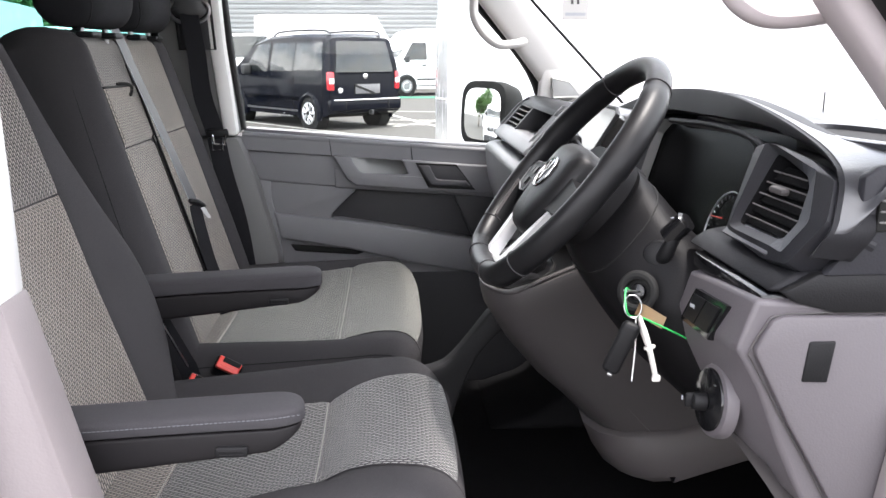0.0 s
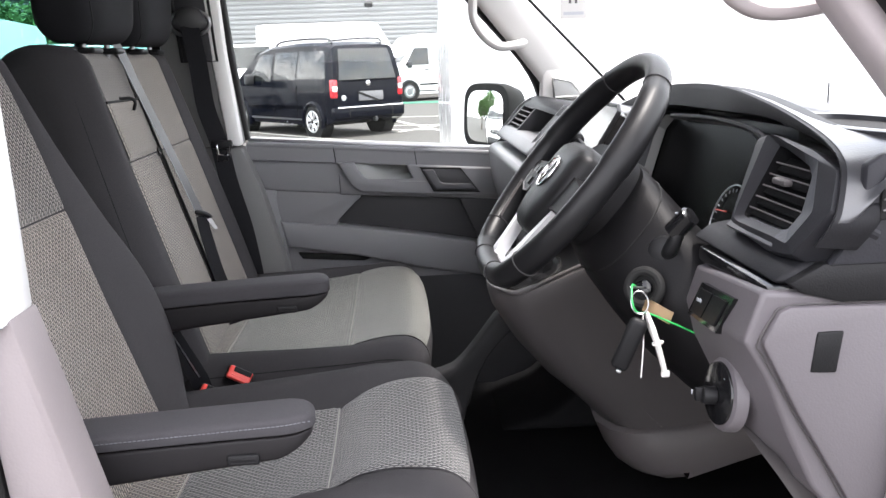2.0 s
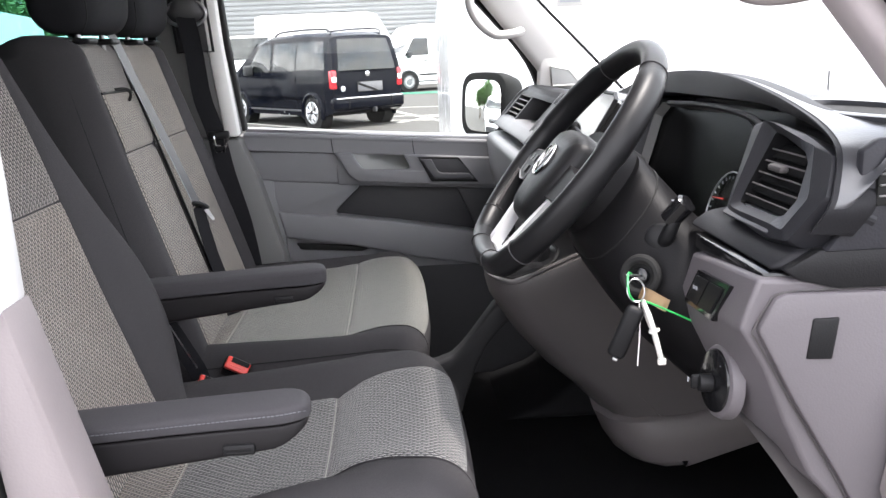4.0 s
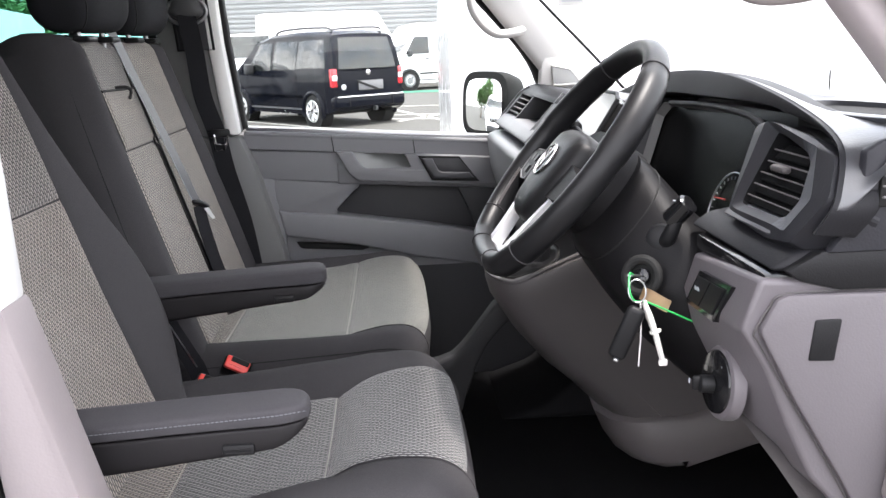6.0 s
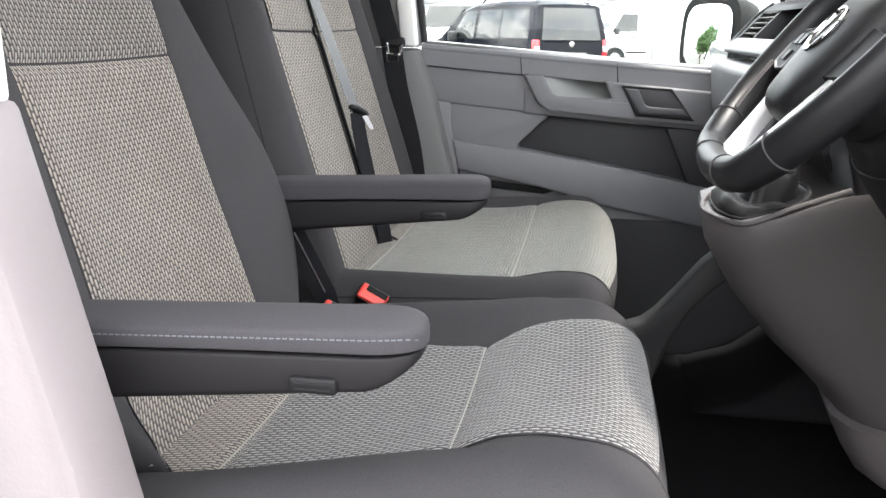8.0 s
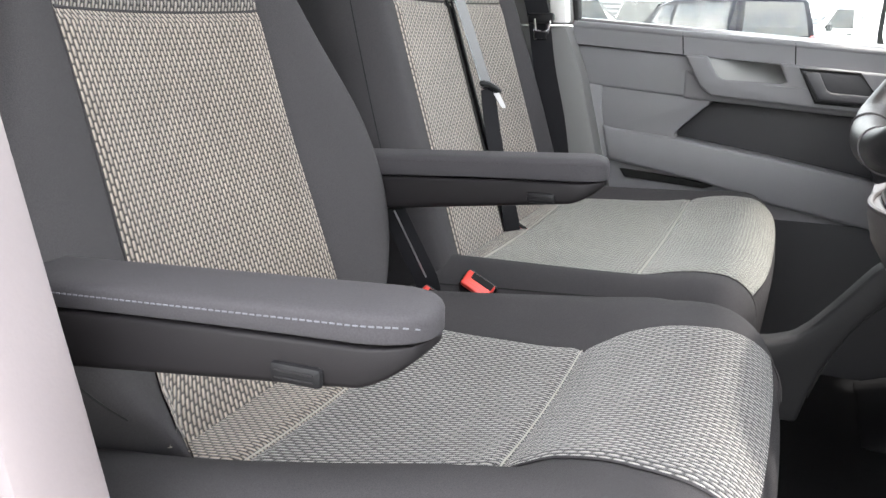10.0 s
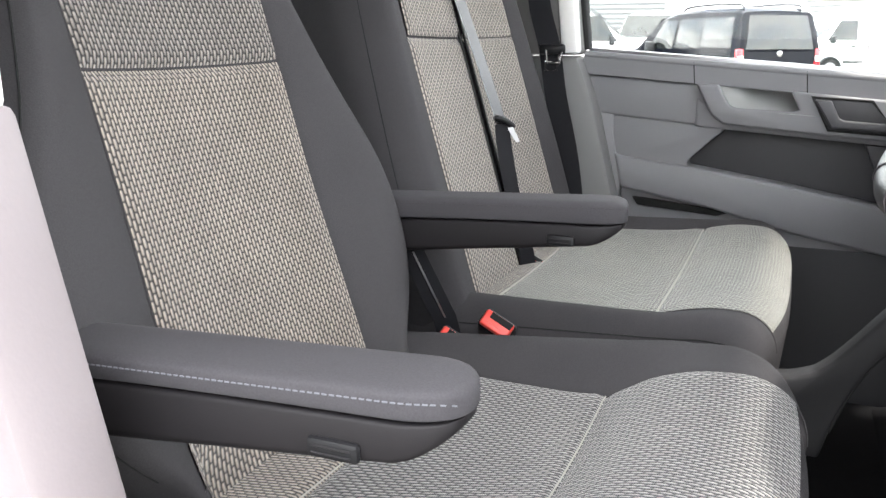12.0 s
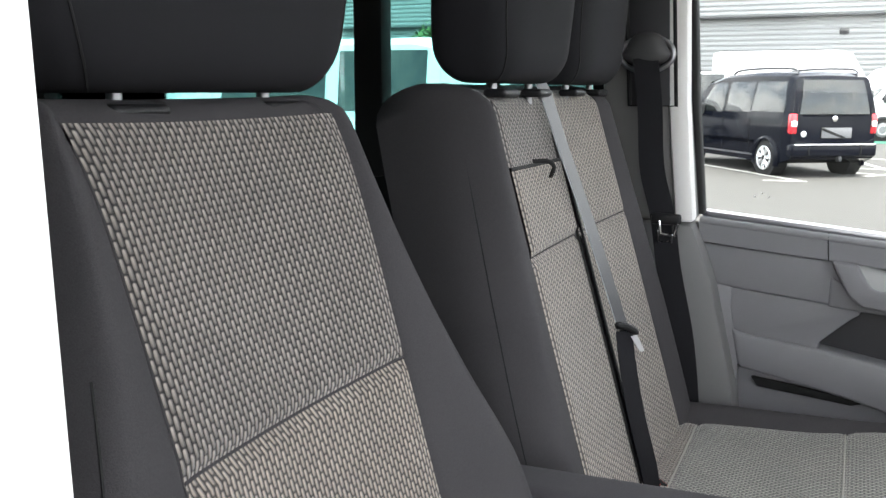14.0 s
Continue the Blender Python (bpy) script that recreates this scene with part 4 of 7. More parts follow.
armrest(dseat, 0.775, 0.835, -0.41, -0.089, 1.083, 1.146, 0.016, 0.019, -1, M_ARMTHREAD)
armrest(dseat, 1.305, 1.365, -0.42, -0.112, 1.079, 1.150, 0.014, 0.027, -1, M_CLOTH)
buckle("driver_belt_buckle", (-0.314, 1.328, 0.972), "black seat belt buckle with red button beside the driver's seat")
buckle("bench_belt_buckle", (-0.279, 1.388, 0.980), "black seat belt buckle with red button beside the bench")

# double passenger bench
PY = 1.745
PSEAM = 0.351
p_half = [(-0.12, 0.318), (0.02, 0.334), (0.15, 0.336), (0.30, 0.318), (0.45, 0.292), (0.56, 0.272)]
p_fab = [(-0.12, 0.236), (0.05, 0.234), (0.30, 0.230), (0.53, 0.224)]
p_front = back_front(PY, p_half, p_fab, [(-0.12, 0.012), (0.56, 0.012)], [PSEAM])
bench = thing("passenger_bench", "charcoal cloth double passenger bench with woven grey panels", "seat", at=(-0.2, PY, 0.62))
pback = part("backrest", backrest_body(PY, p_half, p_fab, p_front, -0.10, 0.575, 0.15, 0.045, 0.06, 0.17), M_CLOTH, bench, "charcoal cloth double backrest", 60)
GROOVE = -0.03
FLAP_S = 0.460
part("woven_panel", back_panel(PY, p_fab, p_front, -0.06, PSEAM, side=(-1.0, GROOVE - 0.05)), M_WEAVE, pback, "light grey woven cloth panel", 60)
part("fold_down_flap", back_panel(PY, p_fab, p_front, PSEAM + 0.002, FLAP_S, side=(-1.0, GROOVE - 0.05), lift=0.005), M_WEAVE, pback, "woven cloth flap of a fold-down table", 60)
part("woven_panel", back_panel(PY, p_fab, p_front, FLAP_S + 0.002, 0.566, side=(-1.0, GROOVE - 0.05), over=(0.575, 0.045, 0.15)), M_WEAVE_D, pback, "grey woven shoulder panel", 60)
part("woven_panel", back_panel(PY, p_fab, p_front, -0.06, PSEAM, side=(GROOVE + 0.05, 1.0)), M_WEAVE, pback, "light grey woven cloth panel", 60)
part("woven_panel", back_panel(PY, p_fab, p_front, PSEAM + 0.002, 0.566, side=(GROOVE + 0.05, 1.0), over=(0.575, 0.045, 0.15)), M_WEAVE, pback, "grey woven shoulder panel", 60)


def bench_line(f0, s0, f1, s1, lift=0.003, n=24):
    out = []
    for i in range(n + 1):
        t = i / n
        s = s0 + (s1 - s0) * t
        y = PY + (f0 + (f1 - f0) * t) * lerp_table(p_fab, s)
        out.append(back_at(y, s, p_front(y, s) + lift))
    return out


for f in (GROOVE - 0.05, GROOVE + 0.05):
    part("zip", tube(bench_line(f, -0.05, f, 0.50), 0.0020, 6), M_SEAL, pback, "black zip along the gap between the backs")
part("flap_gap", tube(bench_line(-1.0, FLAP_S, GROOVE - 0.05, FLAP_S, 0.004), 0.0028, 6), M_SEAL, pback)
part("seam", tube(bench_line(-1.0, PSEAM + 0.001, GROOVE - 0.05, PSEAM + 0.001, 0.003), 0.0016, 6), M_CLOTH, pback)
lp = bench_line(-0.52, FLAP_S, -0.50, FLAP_S - 0.012, 0.006, 1)
part("pull_loop", tube(arc([lp[0] + Vector((-0.004, -0.012, 0.004)), lp[0] + Vector((0.012, 0.0, 0.004)), lp[0] + Vector((0.016, 0.014, -0.004)), lp[0] + Vector((0.010, 0.022, -0.018))]), 0.0030, 8), M_SEAL, pback, "black pull loop")
for sg in (-1, 1):
    part("piping", piping(bench_line(sg, -0.05, sg, 0.545, 0.001), 0.0012), M_CLOTH, pback)
line = []
for s in steps(0.0, 0.50, 30):
    f, w = lerp_table(p_fab, s), lerp_table(p_half, s)
    y = PY - (f + (w - f) * 0.93)
    line.append(back_at(y, s, p_front(y, s) + 0.0003))
part("bolster_seam", tube(line, 0.0007, 5), M_HEADREST, pback, "dark stitched bolster seam")
headrest(bench, 1.615, 0.275, 1.543, 0.19, fwd=0.048)
headrest(bench, 1.920, 0.285, 1.543, 0.19, fwd=0.044)
p_z = [(-0.42, 0.965), (-0.30, 0.976), (-0.15, 0.982), (-0.095, 0.990), (-0.05, 0.999), (0.0, 1.003), (0.08, 0.998)]
p_crest = [(-0.42, 0.988), (-0.30, 0.993), (-0.10, 0.999), (0.0, 1.004), (0.08, 0.998)]
b_fab = [(-0.42, 0.240), (-0.34, 0.244), (-0.30, 0.250), (-0.095, 0.271), (0.0, 0.266), (0.08, 0.264)]
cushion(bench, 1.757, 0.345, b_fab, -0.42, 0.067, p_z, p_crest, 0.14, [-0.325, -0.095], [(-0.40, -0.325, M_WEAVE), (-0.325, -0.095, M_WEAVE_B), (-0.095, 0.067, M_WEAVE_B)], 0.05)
part("seat_base", prism([(-0.44, 0.62), (0.0, 0.62), (0.03, 0.88), (-0.44, 0.88)], "y", PY - 0.325, PY + 0.36, 0.02), M_BLACK, bench, "black plastic seat box")
strap = thing("driver_belt_strap", "black belt strap between the driver's seat and the bench", "seat belt", "seat belts", at=(-0.36, 1.35, 1.03))
part("webbing", ribbon_strip([(-0.395, 1.335, 1.13), (-0.374, 1.340, 1.075), (-0.343, 1.368, 0.987), (-0.33, 1.375, 0.93)], 0.030), M_BELT, strap)
# bright tube stands in for the highlight on the strap's edge
part("edge", tube([(-0.372, 1.336, 1.078), (-0.341, 1.364, 0.989)], 0.0012, 5), M_SATIN, strap, "drawn glint along the strap edge")

# ---- seat belts ----
def ribbon(points, width, across, thick=0.0016):
    """Flat webbing along a line; across: the way its width lies, for each point or one for all."""
    pts = [Vector(p) for p in points]
    rings = []
    for i, p in enumerate(pts):
        w = Vector(across[i] if isinstance(across, list) else across).normalized() * width / 2
        t = (pts[min(i + 1, len(pts) - 1)] - pts[max(0, i - 1)]).normalized()
        n = t.cross(w).normalized() * thick / 2
        rings.append([p - w - n, p + w - n, p + w + n, p - w + n])
    return loft(rings)


def tongue(parent, c, m):
    c = Vector(c)
    t = part("belt_tongue", box(c, (0.014, 0.052, 0.020), 0.005, 2, m), M_BLACK, parent, "black belt tongue")
    bm = bmesh.new()
    o = lambda u, v: c + m @ Vector((0.004, u, v))
    add_tube(bm, [o(-0.013, -0.008), o(-0.012, -0.040), o(0.012, -0.040), o(0.013, -0.008)], 0.0022, 6)
    part("steel_plate", bm, M_CHROME, t, "bright steel tongue plate")


belt = thing("middle_seat_belt", "grey lap and shoulder belt over the bench back", "seat belt", "seat belts", at=(-0.5, 1.70, 1.54))
path = arc([(-0.590, 1.668, 1.530), (-0.560, 1.672, 1.556), (-0.530, 1.680, 1.560), (-0.512, 1.688, 1.540), (-0.486, 1.703, 1.460), (-0.458, 1.721, 1.375), (-0.428, 1.734, 1.285), (-0.405, 1.743, 1.214), (-0.399, 1.745, 1.198)], 5)
part("webbing", ribbon(path, 0.021, (0.50, 0.85, -0.1)), M_BELT_L, belt, "shiny grey webbing")
# thin pale tube draws the highlight on the webbing's edge
part("webbing_edge", tube([p + Vector((-0.0055, -0.0090, 0.0012)) for p in path[12:]], 0.0009, 5), M_BELT_GLINT, belt, "painted glint along the webbing edge")
path = arc([(-0.399, 1.745, 1.198), (-0.392, 1.738, 1.160), (-0.374, 1.730, 1.085), (-0.352, 1.728, 1.010), (-0.345, 1.735, 0.965)], 5)
part("lap_webbing", ribbon(path, 0.026, (0.72, 0.66, 0.2)), M_BELT, belt, "black webbing")
TG = Vector((-0.397, 1.746, 1.198))
tg = part("belt_tongue", loft([[TG + Vector((0.50 * a - 0.004 * h, 0.85 * a, -0.45 * a)) + Vector((h * 0.6, -h, h * 0.9)) for h, a in ((-0.007, w), (0.007, w), (0.007, w + 0.001), (-0.007, w + 0.001))] for w in (-0.017, -0.015, 0.0, 0.013, 0.017)]), M_BLACK, belt, "black belt tongue")
part("tongue_grip", tube(arc([TG + Vector((-0.010, -0.018, 0.010)), TG + Vector((0.002, -0.006, 0.006)), TG + Vector((0.014, 0.012, -0.006))], 5), [0.0035] + [0.0055] * 9 + [0.0035], 10), M_BLACK, tg, "rounded black grip")
part("steel_plate", loft([[TG + Vector((0.014, -0.006, -0.006)) + Vector((0.40, 0.30, -0.86)) * r + Vector((0.7, 0.7, 0.1)) * q + Vector((-0.4, 0.4, 0)) * e for q, e in ((-w, 0.0), (w, 0.0), (w, 0.002), (-w, 0.002))] for r, w in ((0.0, 0.0050), (0.012, 0.0045), (0.024, 0.0040), (0.028, 0.0025))]), M_SILVER, tg, "bright steel tongue plate")
buckle("middle_belt_buckle", (-0.343, 1.757, 0.968), "black seat belt buckle with red button in the bench", size=0.72)

belt2 = thing("door_pillar_belt", "black seat belt hanging from the far door pillar", "seat belt", "seat belts", at=(-0.465, 2.10, 1.6))
an = part("belt_anchor", loft([[Vector((-0.467 + r * (0.042 if math.sin(a) < 0.2 else 0.036) * math.copysign(abs(math.cos(a)) ** 0.8, math.cos(a)), 2.125 - d, 1.600 + r * (0.022 if math.sin(a) < 0 else 0.036) * math.sin(a))) for a in [2 * math.pi * i / 28 for i in range(28)]] for r, d in ((0.9, 0.0), (1.0, 0.006), (1.0, 0.020), (0.86, 0.030), (0.5, 0.034))]), M_ANCHOR, belt2, "dark grey belt anchor cover", 50)
part("anchor_ring", tube([Vector((-0.467 + 0.047 * math.cos(a), 2.112, 1.598 + 0.030 * math.sin(a))) for a in [2 * math.pi * i / 28 for i in range(28)]], 0.0045, 8, closed=True), M_SATIN, an, "steel anchor ring")
path = arc([(-0.465, 2.093, 1.592), (-0.452, 2.090, 1.50), (-0.443, 2.088, 1.40), (-0.420, 2.088, 1.315), (-0.404, 2.087, 1.22), (-0.376, 2.087, 1.10), (-0.360, 2.09, 0.98), (-0.352, 2.10, 0.86)], 6)
part("webbing", ribbon(path, 0.043, (1, 0.12, 0.15)), M_BELT, belt2, "black webbing")
tongue(belt2, (-0.412, 2.080, 1.312), pose(0, 0, 0, 0, 0, -90).to_3x3())
part("steel_loop", tube([(-0.421, 2.066, 1.310), (-0.417, 2.062, 1.288), (-0.393, 2.062, 1.286), (-0.389, 2.066, 1.308)], 0.0030, 8), M_CHROME, belt2, "bright steel tongue")

# ---- dashboard ----
M_HEX = pebbled("embossed_trim", (0.034, 0.036, 0.044), 0.45, 0.0036, 0.35)
M_STRIP = grained("silver_grey_trim", (0.15, 0.15, 0.157), 0.5, 600.0, 0.05, 0.1, 0.08, spec=0.5)
dash = thing("dashboard", "black and grey moulded van dashboard with instrument binnacle", "dashboard", at=(0.6, 1.45, 1.0))
end_prof = [(0.349, 1.282), (0.372, 1.298), (0.425, 1.306), (0.462, 1.380), (0.470, 1.392), (0.62, 1.400), (0.96, 1.325), (0.96, 1.05), (0.46, 1.05), (0.46, 1.27)]
part("dash_end_block", prism(end_prof, "y", 0.742, 0.965, 0.010, 3), M_HOOD, dash, "black grained outer block")
part("dash_body", prism([(0.50, 1.06), (0.96, 1.06), (0.96, 1.325), (0.62, 1.400), (0.50, 1.400)], "y", 0.962, 1.40, 0.004), M_DASHTOP, dash, "black body behind the instruments")
part("dash_middle", prism([(0.335, 1.12), (0.46, 1.06), (0.96, 1.06), (0.96, 1.325), (0.62, 1.400), (0.43, 1.405), (0.395, 1.400), (0.310, 1.262), (0.312, 1.20)], "y", 1.365, 1.66, 0.010, 3), M_DASHTOP, dash, "black centre block")
part("dash_passenger", prism([(0.40, 1.06), (0.96, 1.06), (0.96, 1.29), (0.62, 1.345), (0.405, 1.392), (0.40, 1.388)], "y", 1.655, 2.125, 0.003, 2), M_DASHTOP, dash, "black upper passenger dash")
# open shelf and far vent in one leaning frame
part("shelf_top", prism([(0.325, 1.377), (0.334, 1.388), (0.352, 1.3965), (0.368, 1.399), (0.44, 1.384), (0.44, 1.372), (0.346, 1.384)], "y", 1.655, 2.122, 0.004, 3), M_HOOD, dash, "black front edge of the dash top")
lean = [(0.270, 1.314), (0.325, 1.376), (0.345, 1.393), (0.37, 1.394), (0.43, 1.380), (0.43, 1.314)]
part("shelf_end", prism(lean, "y", 2.094, 2.128, 0.004), M_POD, dash, "black end of the shelf")
part("shelf_divider", prism([(x + 0.003, z) for x, z in lean], "y", 1.944, 1.958, 0.002), M_POD, dash, "black bar between vent and shelf")
part("shelf_end", prism(lean, "y", 1.645, 1.690, 0.004), M_POD, dash, "black end of the shelf")
part("shelf_edge", tube(arc([(0.268, 2.123, 1.314), (0.300, 2.123, 1.351), (0.323, 2.120, 1.377), (0.340, 2.075, 1.395)]), 0.0026, 6), M_STRIP, dash, "grey edge line")
for yy in (1.688, 1.648):
    part("shelf_edge", tube([(0.279, yy, 1.326), (0.345, yy, 1.397)], 0.0024, 6), M_STRIP, dash, "grey edge line")
fv = part("side_vent", box((0.375, 2.026, 1.352), (0.05, 0.134, 0.075)), M_SEAL, dash, "black air vent")
for i in range(5):
    z = 1.336 + i * 0.0095
    part("slat", box((0.285 + 0.871 * (z - 1.325) + 0.006, 2.024, z), (0.016, 0.130, 0.0030), 0.001, 1, pose(0, 0, 0, 0, 20, 0).to_3x3()), M_CONSOLE, fv)
part("shelf_back", box((0.394, 1.82, 1.352), (0.012, 0.27, 0.075)), M_SEAL, dash, "dark shelf recess")
part("shelf_floor", box((0.345, 1.82, 1.322), (0.11, 0.27, 0.006)), M_SEAL, dash)
part("trim_strip", prism([(0.259, 1.306), (0.266, 1.316), (0.281, 1.3285), (0.290, 1.330), (0.40, 1.318), (0.40, 1.300), (0.268, 1.300)], "y", 1.648, 2.122, 0.004, 3), M_STRIP, dash, "silver grey trim strip")
part("glovebox_panel", prism([(0.237, 1.280), (0.256, 1.290), (0.45, 1.285), (0.45, 0.98), (0.33, 1.00), (0.275, 1.10), (0.245, 1.20)], "y", 1.60, 2.12, 0.014, 3), M_STRIP, dash, "mid grey glovebox front")

# binnacle hood: a lip from the centre over the instruments and round the outer vent
VN = Vector((-1, 0, 0.5)).normalized()


def on_vent(y, z, d=0.0):
    """The leaning face that holds the outer vent."""
    return Vector((-0.28 + 0.5 * z, y, z)) + VN * d


lip_out = arc([(0, y, z) for y, z in ((1.60, 1.392), (1.53, 1.410), (1.44, 1.430), (1.348, 1.444), (1.204, 1.450), (1.078, 1.446), (0.953, 1.433), (0.854, 1.418), (0.790, 1.404), (0.752, 1.388), (0.728, 1.362), (0.718, 1.343), (0.724, 1.320))], 5)
lip_in = arc([(0, y, z) for y, z in ((1.58, 1.372), (1.51, 1.390), (1.42, 1.408), (1.302, 1.418), (1.19, 1.420), (1.085, 1.421), (0.972, 1.421), (0.881, 1.413), (0.808, 1.403), (0.764, 1.389), (0.737, 1.364), (0.728, 1.343), (0.735, 1.320))], 5)
rings = []
for a, b in zip(lip_out, lip_in):
    m = a.lerp(b, 0.3)
    p = on_vent(a.y, a.z, -0.003) + Vector((0.004, 0, 0.0005))
    q = on_vent(b.y, b.z, -0.006)
    rings.append([p + Vector((0.03, 0, -0.004)), p, on_vent(a.y, a.z - 0.001, 0.001), on_vent(m.y, m.z, 0.001), q, q + Vector((0.045, 0.016, -0.010)), q + Vector((0.06, 0.016, 0.0))])
part("hood_lip", loft(rings), M_HOOD, dash, "black soft lip of the binnacle hood", 50)


def dash_top(k, i):
    """The upper skin from the lip towards the windscreen."""
    a = lip_out[int(i)]
    x0 = -0.28 + 0.5 * a.z + 0.004
    x = x0 + (0.90 - x0) * k
    level = 1.412 - 0.10 * max(0.0, x - 0.60)
    return Vector((x, a.y, a.z + (level - a.z) * smooth01((x - x0) / (0.055 if a.z > 1.412 else 0.09))))


oval = [(0.522 + 0.062 * math.cos(a), 0.900 + 0.165 * math.sin(a)) for a in [2 * math.pi * i / 40 for i in range(40)]]
skin = sheet(dash_top, [0.018 * i for i in range(24)] + [0.44, 0.6, 0.8, 1.0], list(range(len(lip_out))))
inside = [fc for fc in skin.faces if all(((v.co.x - 0.522) / 0.062) ** 2 + ((v.co.y - 0.900) / 0.165) ** 2 < 0.96 for v in fc.verts)]
bmesh.ops.delete(skin, geom=inside, context="FACES")
part("dash_top_skin", skin, M_TOPGLOSS, dash, "glossy grained dash top", 60)
part("hood_edge", tube(arc([on_vent(y, z, -0.014) for y, z in ((1.30, 1.405), (1.15, 1.411), (1.03, 1.409), (0.975, 1.403), (0.955, 1.396))]), 0.0040, 8), M_HOOD, dash, "black inner step of the hood")

# instrument display, leaning back under the hood
TILT_C = math.atan(0.30)
CN = Vector((-math.cos(TILT_C), 0, math.sin(TILT_C)))
CU = Vector((math.sin(TILT_C), 0, math.cos(TILT_C)))


def on_cluster(y, h, d=0.0):
    return Vector((0.395, 0, 1.259)) + CU * h + CN * d + Vector((0, y, 0))


def plate(outline, put, depth):
    """A flat piece on a leaning face: outline in that face's own two lengths."""
    return loft([[put(a, b, -depth) for a, b in outline], [put(a, b, 0.0) for a, b in outline]])


def inset(outline, k):
    cx = sum(p[0] for p in outline) / len(outline)
    cy = sum(p[1] for p in outline) / len(outline)
    return [(cx + (a - cx) * k, cy + (b - cy) * k) for a, b in outline]


cl = [(1.36, -0.005), (1.36, 0.125), (1.335, 0.145), (1.08, 0.151), (1.02, 0.147), (0.988, 0.138), (0.955, 0.043), (0.962, 0.014), (1.02, -0.012)]
cluster = part("instrument_display", plate(cl, lambda a, b, d: on_cluster(a, b, d - 0.012), 0.03), M_DIAL, dash, "dark glossy instrument display")
bm = bmesh.new()
o1, o2 = cl, inset(cl, 0.95)
for i in range(len(cl)):
    j = (i + 1) % len(cl)
    bm.faces.new([bm.verts.new(q) for q in (on_cluster(*o1[i], 0.001), on_cluster(*o1[j], 0.001), on_cluster(*o2[j], -0.0105), on_cluster(*o2[i], -0.0105))])
bmesh.ops.remove_doubles(bm, verts=bm.verts[:], dist=1e-5)
part("bezel", bm, M_PILLAR_MID, cluster, "grey bezel")
GC, GR = (1.012, 0.030), 0.049
part("gauge_ring", tube([on_cluster(GC[0] + GR * math.cos(a), GC[1] + GR * math.sin(a), -0.008) for a in steps(radians(-22), radians(97), 24)], 0.0010, 6), M_SATIN, cluster, "thin silver gauge ring")
part("gauge_ring", tube([on_cluster(GC[0] + 0.008 + 0.016 * math.cos(a), GC[1] - 0.022 + 0.016 * math.sin(a), -0.008) for a in steps(radians(-20), radians(160), 14)], 0.0008, 6), M_SATIN, cluster)
part("gauge_needle", tube([on_cluster(GC[0] + 0.012, GC[1] + 0.013, -0.008), on_cluster(GC[0] + 0.046, GC[1] + 0.010, -0.008)], [0.0012, 0.0005], 6), M_RED, cluster, "dim red needle")
for i in range(9):
    a = radians(-16 + 13 * i)
    part("gauge_mark", tube([on_cluster(GC[0] + 0.040 * math.cos(a), GC[1] + 0.040 * math.sin(a), -0.008), on_cluster(GC[0] + 0.044 * math.cos(a), GC[1] + 0.044 * math.sin(a), -0.008)], 0.0008, 5), M_SATIN, cluster)
part("trip_button", plate([(1.095, -0.028), (1.095, -0.016), (1.065, -0.016), (1.065, -0.028)], lambda a, b, d: on_cluster(a, b, d + 0.004), 0.01), M_BLACK, cluster, "small black button")
part("cluster_sill", plate([(1.14, -0.05), (1.14, -0.028), (1.03, -0.014), (0.985, 0.02), (0.975, 0.0), (1.02, -0.045)], lambda a, b, d: on_cluster(a, b, d + 0.010), 0.02), M_BLACK, dash, "grey lower cluster trim")

# outer air vent in a faceted pod
def rounded(pts, k=0.16):
    """An outline with its corners cut back twice, so that they read as round."""
    out = []
    for i, p in enumerate(pts):
        a, b = Vector(pts[i - 1]), Vector(pts[(i + 1) % len(pts)])
        c = Vector(p)
        out += [c.lerp(a, k), c.lerp(a, k * 0.4).lerp(c.lerp(b, k * 0.4), 0.25), c.lerp(b, k * 0.4).lerp(c.lerp(a, k * 0.4), 0.25), c.lerp(b, k)]
    return [(v.x, v.y) for v in out]


outer = rounded([(0.944, 1.397), (0.905, 1.404), (0.810, 1.397), (0.751, 1.385), (0.725, 1.350), (0.750, 1.304), (0.800, 1.299), (0.906, 1.306)])
mid = rounded([(0.917, 1.401), (0.893, 1.401), (0.806, 1.390), (0.786, 1.388), (0.749, 1.345), (0.766, 1.312), (0.797, 1.313), (0.896, 1.312)])
inner = rounded([(0.888, 1.394), (0.870, 1.393), (0.808, 1.382), (0.793, 1.373), (0.778, 1.341), (0.786, 1.325), (0.797, 1.321), (0.889, 1.319)])
pod = part("vent_pod", loft([[on_vent(*p, -0.05) for p in outer], [on_vent(*p, -0.004) for p in outer], [on_vent(*p, 0.003) for p in inset(outer, 0.975)], [on_vent(*p, 0.006) for p in mid]], caps=False), M_POD, dash, "black faceted vent surround", 20)
for name, a, b, mat, lab in (("embossed_band", 8, 25, M_HEX, "embossed grey band"), ("inner_frame", 24, 41, M_POD, "black inner frame of the vent")):
    k = [i % 32 for i in range(a, b)]
    part(name, loft([[on_vent(*mid[i], 0.0062) for i in k], [on_vent(*inner[i], 0.0) for i in k]], closed=False, caps=False), mat, pod, lab, 20)
# throat, back and slats near black: shade inside the vent put into the colour
vent = part("vent_throat", loft([[on_vent(*p, 0.0) for p in inner], [on_vent(*p, -0.03) for p in inset(inner, 0.94)]], caps=False), M_VOID, pod, "vent throat blackened for shade", 20)
bm = bmesh.new()
bm.faces.new([bm.verts.new(on_vent(*p, -0.029)) for p in inner])
part("vent_back", bm, M_VOID, vent)
